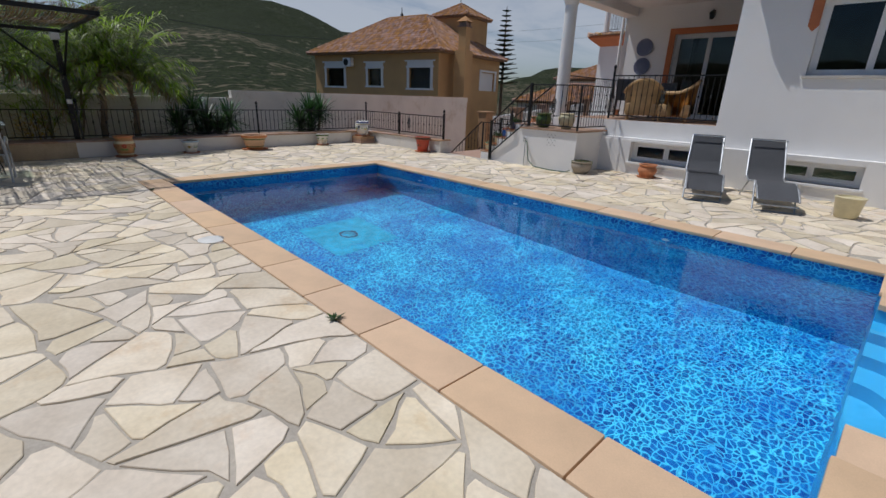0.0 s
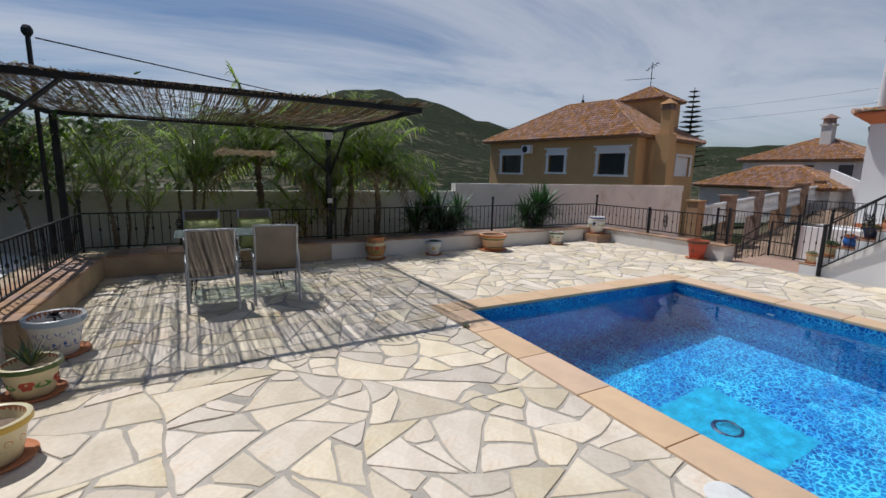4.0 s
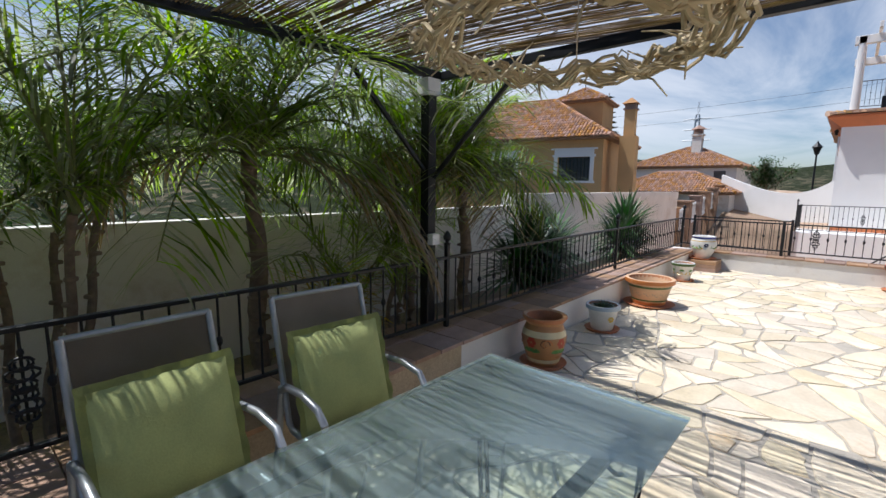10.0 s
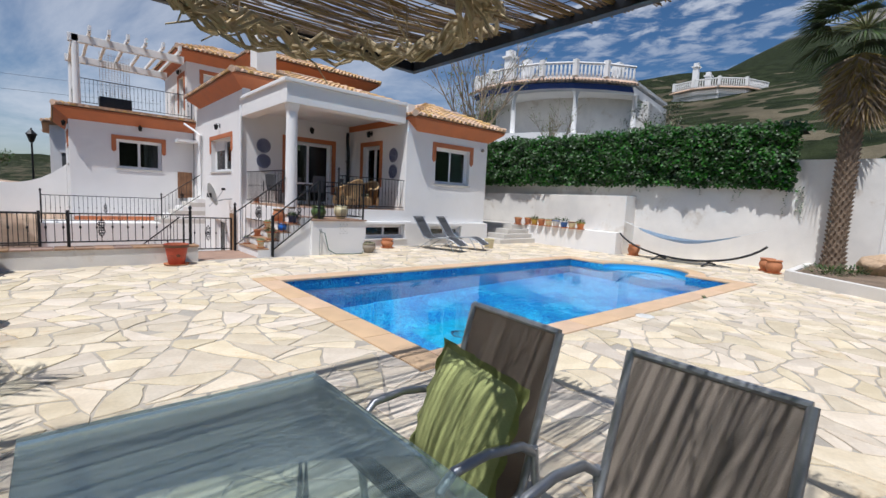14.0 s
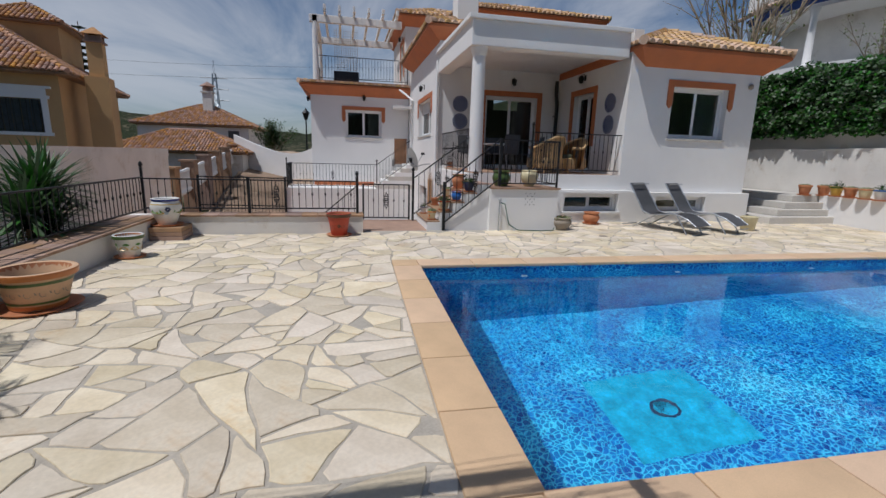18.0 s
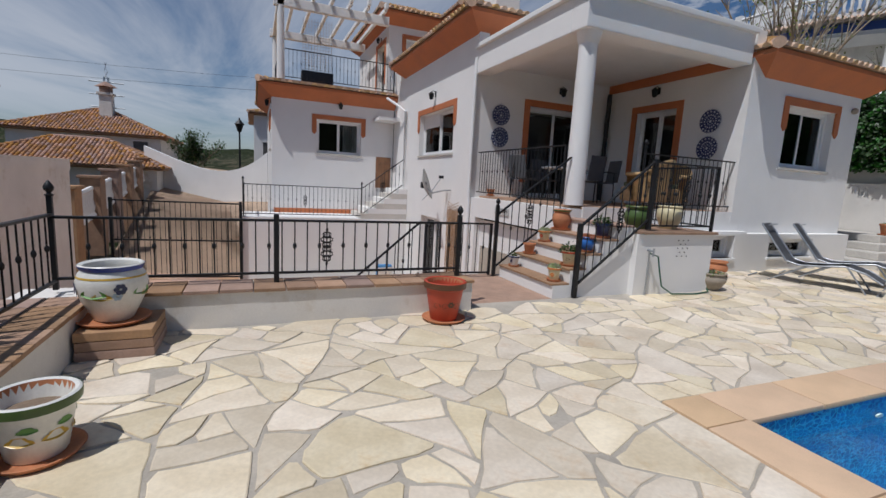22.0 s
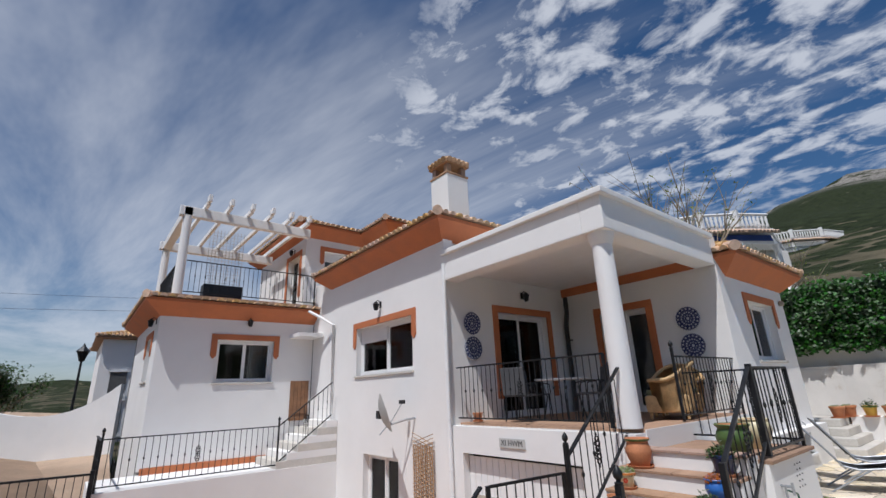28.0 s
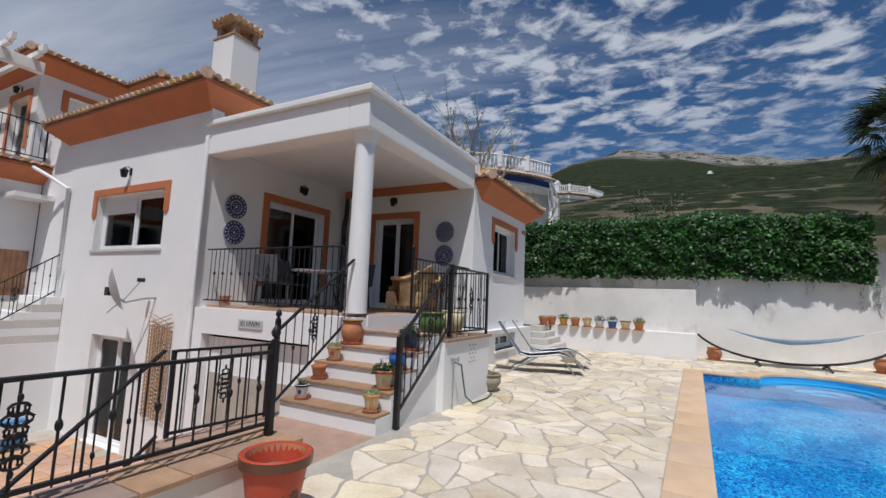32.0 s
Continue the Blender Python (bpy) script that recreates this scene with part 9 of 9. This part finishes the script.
def break_up(poly, out):
    """Break a convex slab across its longer side again and again, as a mason does, until each stone is small."""
    ar = area_of(poly)
    if ar < 0.028:
        return
    c = (sum(v[0] for v in poly) / len(poly), sum(v[1] for v in poly) / len(poly))
    sxx = sum((v[0] - c[0]) ** 2 for v in poly)
    syy = sum((v[1] - c[1]) ** 2 for v in poly)
    sxy = sum((v[0] - c[0]) * (v[1] - c[1]) for v in poly)
    a = 0.5 * math.atan2(2 * sxy, sxx - syy)
    ext = math.sqrt(max(sxx, syy) / len(poly))
    if ar < rnd.choice((0.05, 0.09, 0.13, 0.16, 0.2, 0.25)):
        out.append(poly)
        return
    a += rnd.uniform(-0.55, 0.55)
    n = (math.cos(a), math.sin(a))
    o = rnd.uniform(-0.35, 0.35) * ext
    p = (c[0] + n[0] * o, c[1] + n[1] * o)
    for sg in (1, -1):
        q = clip(poly, p, (n[0] * sg, n[1] * sg))
        if len(q) >= 3:
            break_up(q, out)


far = 14.0
raw = []
for x0, x1, y0, y1 in ((OX0 - far, OX0, OY0 - 8, OY1 + 8), (OX1, OX1 + far, OY0 - 8, OY1 + 8), (OX0, OX1, OY0 - 8, OY0), (OX0, OX1, OY1, OY1 + 8)):
    break_up([tuple((PM @ Vector((x, y, 0)))[:2]) for x, y in ((x0, y0), (x1, y0), (x1, y1), (x0, y1))], raw)
stones = []
for poly in raw:
    p = (sum(v[0] for v in poly) / len(poly), sum(v[1] for v in poly) / len(poly))
    if not inside(*p):
        continue
    d_ = (p[0] - BAY.x, p[1] - BAY.y)
    l_ = math.hypot(*d_)
    if l_ < BAY_R + 0.45:
        continue
    if l_ < BAY_R + 1.2:
        u_ = (d_[0] / l_, d_[1] / l_)
        poly = clip(poly, (BAY.x + u_[0] * (BAY_R + 0.33), BAY.y + u_[1] * (BAY_R + 0.33)), (-u_[0], -u_[1]))
        if len(poly) < 3:
            continue
    m = len(REG)
    if not all(inside(*v) for v in poly):
        for i in range(m):
            (xa, ya), (xb, yb) = REG[i], REG[(i + 1) % m]
            n_ = (yb - ya, -(xb - xa))
            l = math.hypot(*n_)
            dist = ((p[0] - xa) * n_[0] + (p[1] - ya) * n_[1]) / l
            t = ((p[0] - xa) * (xb - xa) + (p[1] - ya) * (yb - ya)) / l ** 2
            if -0.2 < t < 1.2 and -0.9 < dist < 0:
                poly = clip(poly, (xa, ya), n_)
    if len(poly) >= 3:
        poly = inset(poly, rnd.uniform(0.005, 0.013))
    if len(poly) >= 3 and area_of(poly) > 0.006:
        stones.append((p, poly))


def warp(x, y):
    """Bends long joints, so that no line runs straight through; fades out at the coping."""
    q = PI @ Vector((x, y, 0))
    d = max(OX0 - q.x, q.x - OX1, OY0 - q.y, q.y - OY1)
    k = max(0.0, min(1.0, d / 0.25))
    a = noise.noise_vector(Vector((x * 1.3, y * 1.3, 3.0))) * 0.13 + noise.noise_vector(Vector((x * 4.5, y * 4.5, 9.0))) * 0.035
    return x + a.x * k, y + a.y * k


def stone_geo(poly, top, V, F, o_=(0.0, 0.0)):
    cx, cy = sum(v[0] for v in poly) / len(poly), sum(v[1] for v in poly) / len(poly)
    # uneven broken edges
    pts = []
    m = len(poly)
    for i in range(m):
        a, b = poly[i], poly[(i + 1) % m]
        l = math.hypot(b[0] - a[0], b[1] - a[1])
        z_ = poly[i - 1]
        lz = math.hypot(z_[0] - a[0], z_[1] - a[1])
        if rnd.random() < 0.45 and l > 0.1 and lz > 0.1:
            c1, c2 = rnd.uniform(0.02, 0.075), rnd.uniform(0.02, 0.075)
            pts.append((a[0] + (z_[0] - a[0]) * min(0.4, c1 / lz), a[1] + (z_[1] - a[1]) * min(0.4, c1 / lz)))
            pts.append((a[0] + (b[0] - a[0]) * min(0.4, c2 / l), a[1] + (b[1] - a[1]) * min(0.4, c2 / l)))
        else:
            pts.append((a[0] + (cx - a[0]) * 0.03, a[1] + (cy - a[1]) * 0.03))
        if l > 0.13:
            for f in ((0.55,) if l < 0.3 else (0.45, 0.75)):
                o = rnd.uniform(-0.008, 0.03)
                pts.append((a[0] + (b[0] - a[0]) * f + (cx - a[0]) * o, a[1] + (b[1] - a[1]) * f + (cy - a[1]) * o))
    fine_ = []
    for k in range(len(pts)):
        a, b = pts[k], pts[(k + 1) % len(pts)]
        m_ = max(1, int(math.hypot(b[0] - a[0], b[1] - a[1]) / 0.14))
        for q in range(m_):
            x, y = warp(a[0] + (b[0] - a[0]) * q / m_ + o_[0], a[1] + (b[1] - a[1]) * q / m_ + o_[1])
            fine_.append((x - o_[0], y - o_[1]))
    pts = fine_
    cx, cy = sum(v[0] for v in pts) / len(pts), sum(v[1] for v in pts) / len(pts)
    n = len(pts)
    i0 = len(V)
    V += [(x, y, -0.03) for x, y in pts] + [(x, y, top - 0.004) for x, y in pts] + [(x + (cx - x) * 0.03, y + (cy - y) * 0.03, top) for x, y in pts]
    for k in range(n):
        q = (k + 1) % n
        F.append((i0 + k, i0 + q, i0 + n + q, i0 + n + k))
        F.append((i0 + n + k, i0 + n + q, i0 + 2 * n + q, i0 + 2 * n + k))
    F.append(tuple(i0 + 2 * n + k for k in range(n)))


def near(p):
    """The strip along which one walks: beside the pool, past the table, along the west wall."""
    x, y = p
    return (-6.6 < x < 1.6 and -2.2 < y < 1.5) or (-9.5 < x < -7.7 and -0.5 < y < 5.2) or (-10.9 < x < -8.2 and 5.0 < y < 9.0)


FV, FF, count = [], [], 0
for p, poly in stones:
    top = rnd.uniform(-0.003, 0.004)
    if near(p) and count < 300:
        V, F = [], []
        c = (sum(v[0] for v in poly) / len(poly), sum(v[1] for v in poly) / len(poly))
        stone_geo([(x - c[0], y - c[1]) for x, y in poly], top, V, F, c)
        me = bpy.data.meshes.new("flagstone")
        me.from_pydata(V, [], F)
        me.materials.append(FLAG)
        piece("flagstone", me, paving, pose(c[0], c[1], 0))
        count += 1
    else:
        stone_geo(poly, top, FV, FF)
me = bpy.data.meshes.new("flagstones")
me.from_pydata(FV, [], FF)
me.materials.append(FLAG_I)
ob = new("flagstones", me)
ob.parent = paving
tagged(ob, "outer flagstones of the terrace", kind="stuff")


def brick_cap(name, label, a, b, width, z, side, n_rows=1):
    """Clay cap slabs laid across a wall's top from a to b; side: +1 lays them to the left of that line."""
    c = thing(name, label, "wall cap", kind="structure")
    a, b = Vector(a), Vector(b)
    d = b - a
    ln = d.length
    n = max(1, round(ln / 0.29))
    yaw = math.degrees(math.atan2(d.y, d.x))
    bm = B()
    box(bm, -ln / n / 2 + 0.005, ln / n / 2 - 0.005, -width / n_rows / 2 + 0.004, width / n_rows / 2 - 0.004, 0, 0.034, 0.006)
    me = finish("cap_slab", bm, BRICKCAP)
    for k in range(n):
        for q in range(n_rows):
            piece("cap_slab", me, c, pose(a.x, a.y, 0, 0, 0, yaw) @ pose((k + 0.5) * ln / n, side * width / n_rows * (q + 0.5), z, rnd.uniform(-0.5, 0.5), 0, rnd.uniform(-0.8, 0.8)))


TOPZ = WALLH - 0.03
brick_cap("cap_west", "row of worn clay slabs capping the west wall", (-11.33, -2.62), (-11.45, 1.12), 0.74, TOPZ, 1, 2)
brick_cap("cap_west", "row of worn clay slabs capping the west wall", (-11.45, 1.12), (-11.49, 9.02), 0.66, TOPZ, 1, 2)
brick_cap("cap_north", "row of worn clay slabs capping the north wall", (-11.45, 9.02), (-7.88, 9.02), 0.46, TOPZ, 1, 1)
brick_cap("cap_south", "row of worn clay slabs capping the south wall", (-7.9, -2.86), (-11.32, -2.64), 0.62, TOPZ, 1, 1)
brick_cap("cap_ledge", "clay slabs on the pot ledge", (1.1, -2.14), (-7.88, -2.95), 0.62, WALLH, 1, 2)

# yard pavers
yp = thing("yard_paving", "salmon clay pavers of the lower yard", "paving", kind="structure")
V, F, N = [], [], 0
bm = B()
box(bm, -0.29, 0.29, -0.19, 0.19, -0.02, 0, 0.004)
PAVM = finish("paver", bm, PAVER)
PAVER_I = shade("yard_paver_far", (0.56, 0.34, 0.22), 0.85, var=0.12, scale=2.5, fine=50, bump=0.25, island=0.14, stain=(0.62, 0.50, 0.38, 0.5))
for i in range(16):
    for j in range(34):
        x, y = -14.0 + 0.6 * i + (0.3 if j % 2 else 0), 9.9 + 0.4 * j
        if x > -5.6 or (y > 18.3 and x > -10.2) or (y < 11.1 and x > -8.3):
            continue
        if N < 300 and -12.5 < x and 10.5 < y < 18.4:
            piece("paver", PAVM, yp, pose(x, y, YARD))
            N += 1
        else:
            i0 = len(V)
            V += [(x + a * 0.29, y + b * 0.19, YARD + c) for c in (-0.02, 0.0) for a, b in ((-1, -1), (1, -1), (1, 1), (-1, 1))]
            F += [(i0 + 4, i0 + 5, i0 + 6, i0 + 7)] + [(i0 + k, i0 + (k + 1) % 4, i0 + 4 + (k + 1) % 4, i0 + 4 + k) for k in range(4)]
me = bpy.data.meshes.new("pavers")
me.from_pydata(V, [], F)
me.materials.append(PAVER_I)
ob = new("pavers", me)
ob.parent = yp
tagged(ob, kind="stuff")

# the whole place brought to true metres
for ob in list(scene.objects):
    if ob.parent is None and ob not in (cam, sun):
        ob.matrix_basis = Matrix.Scale(SIZE, 4) @ ob.matrix_basis
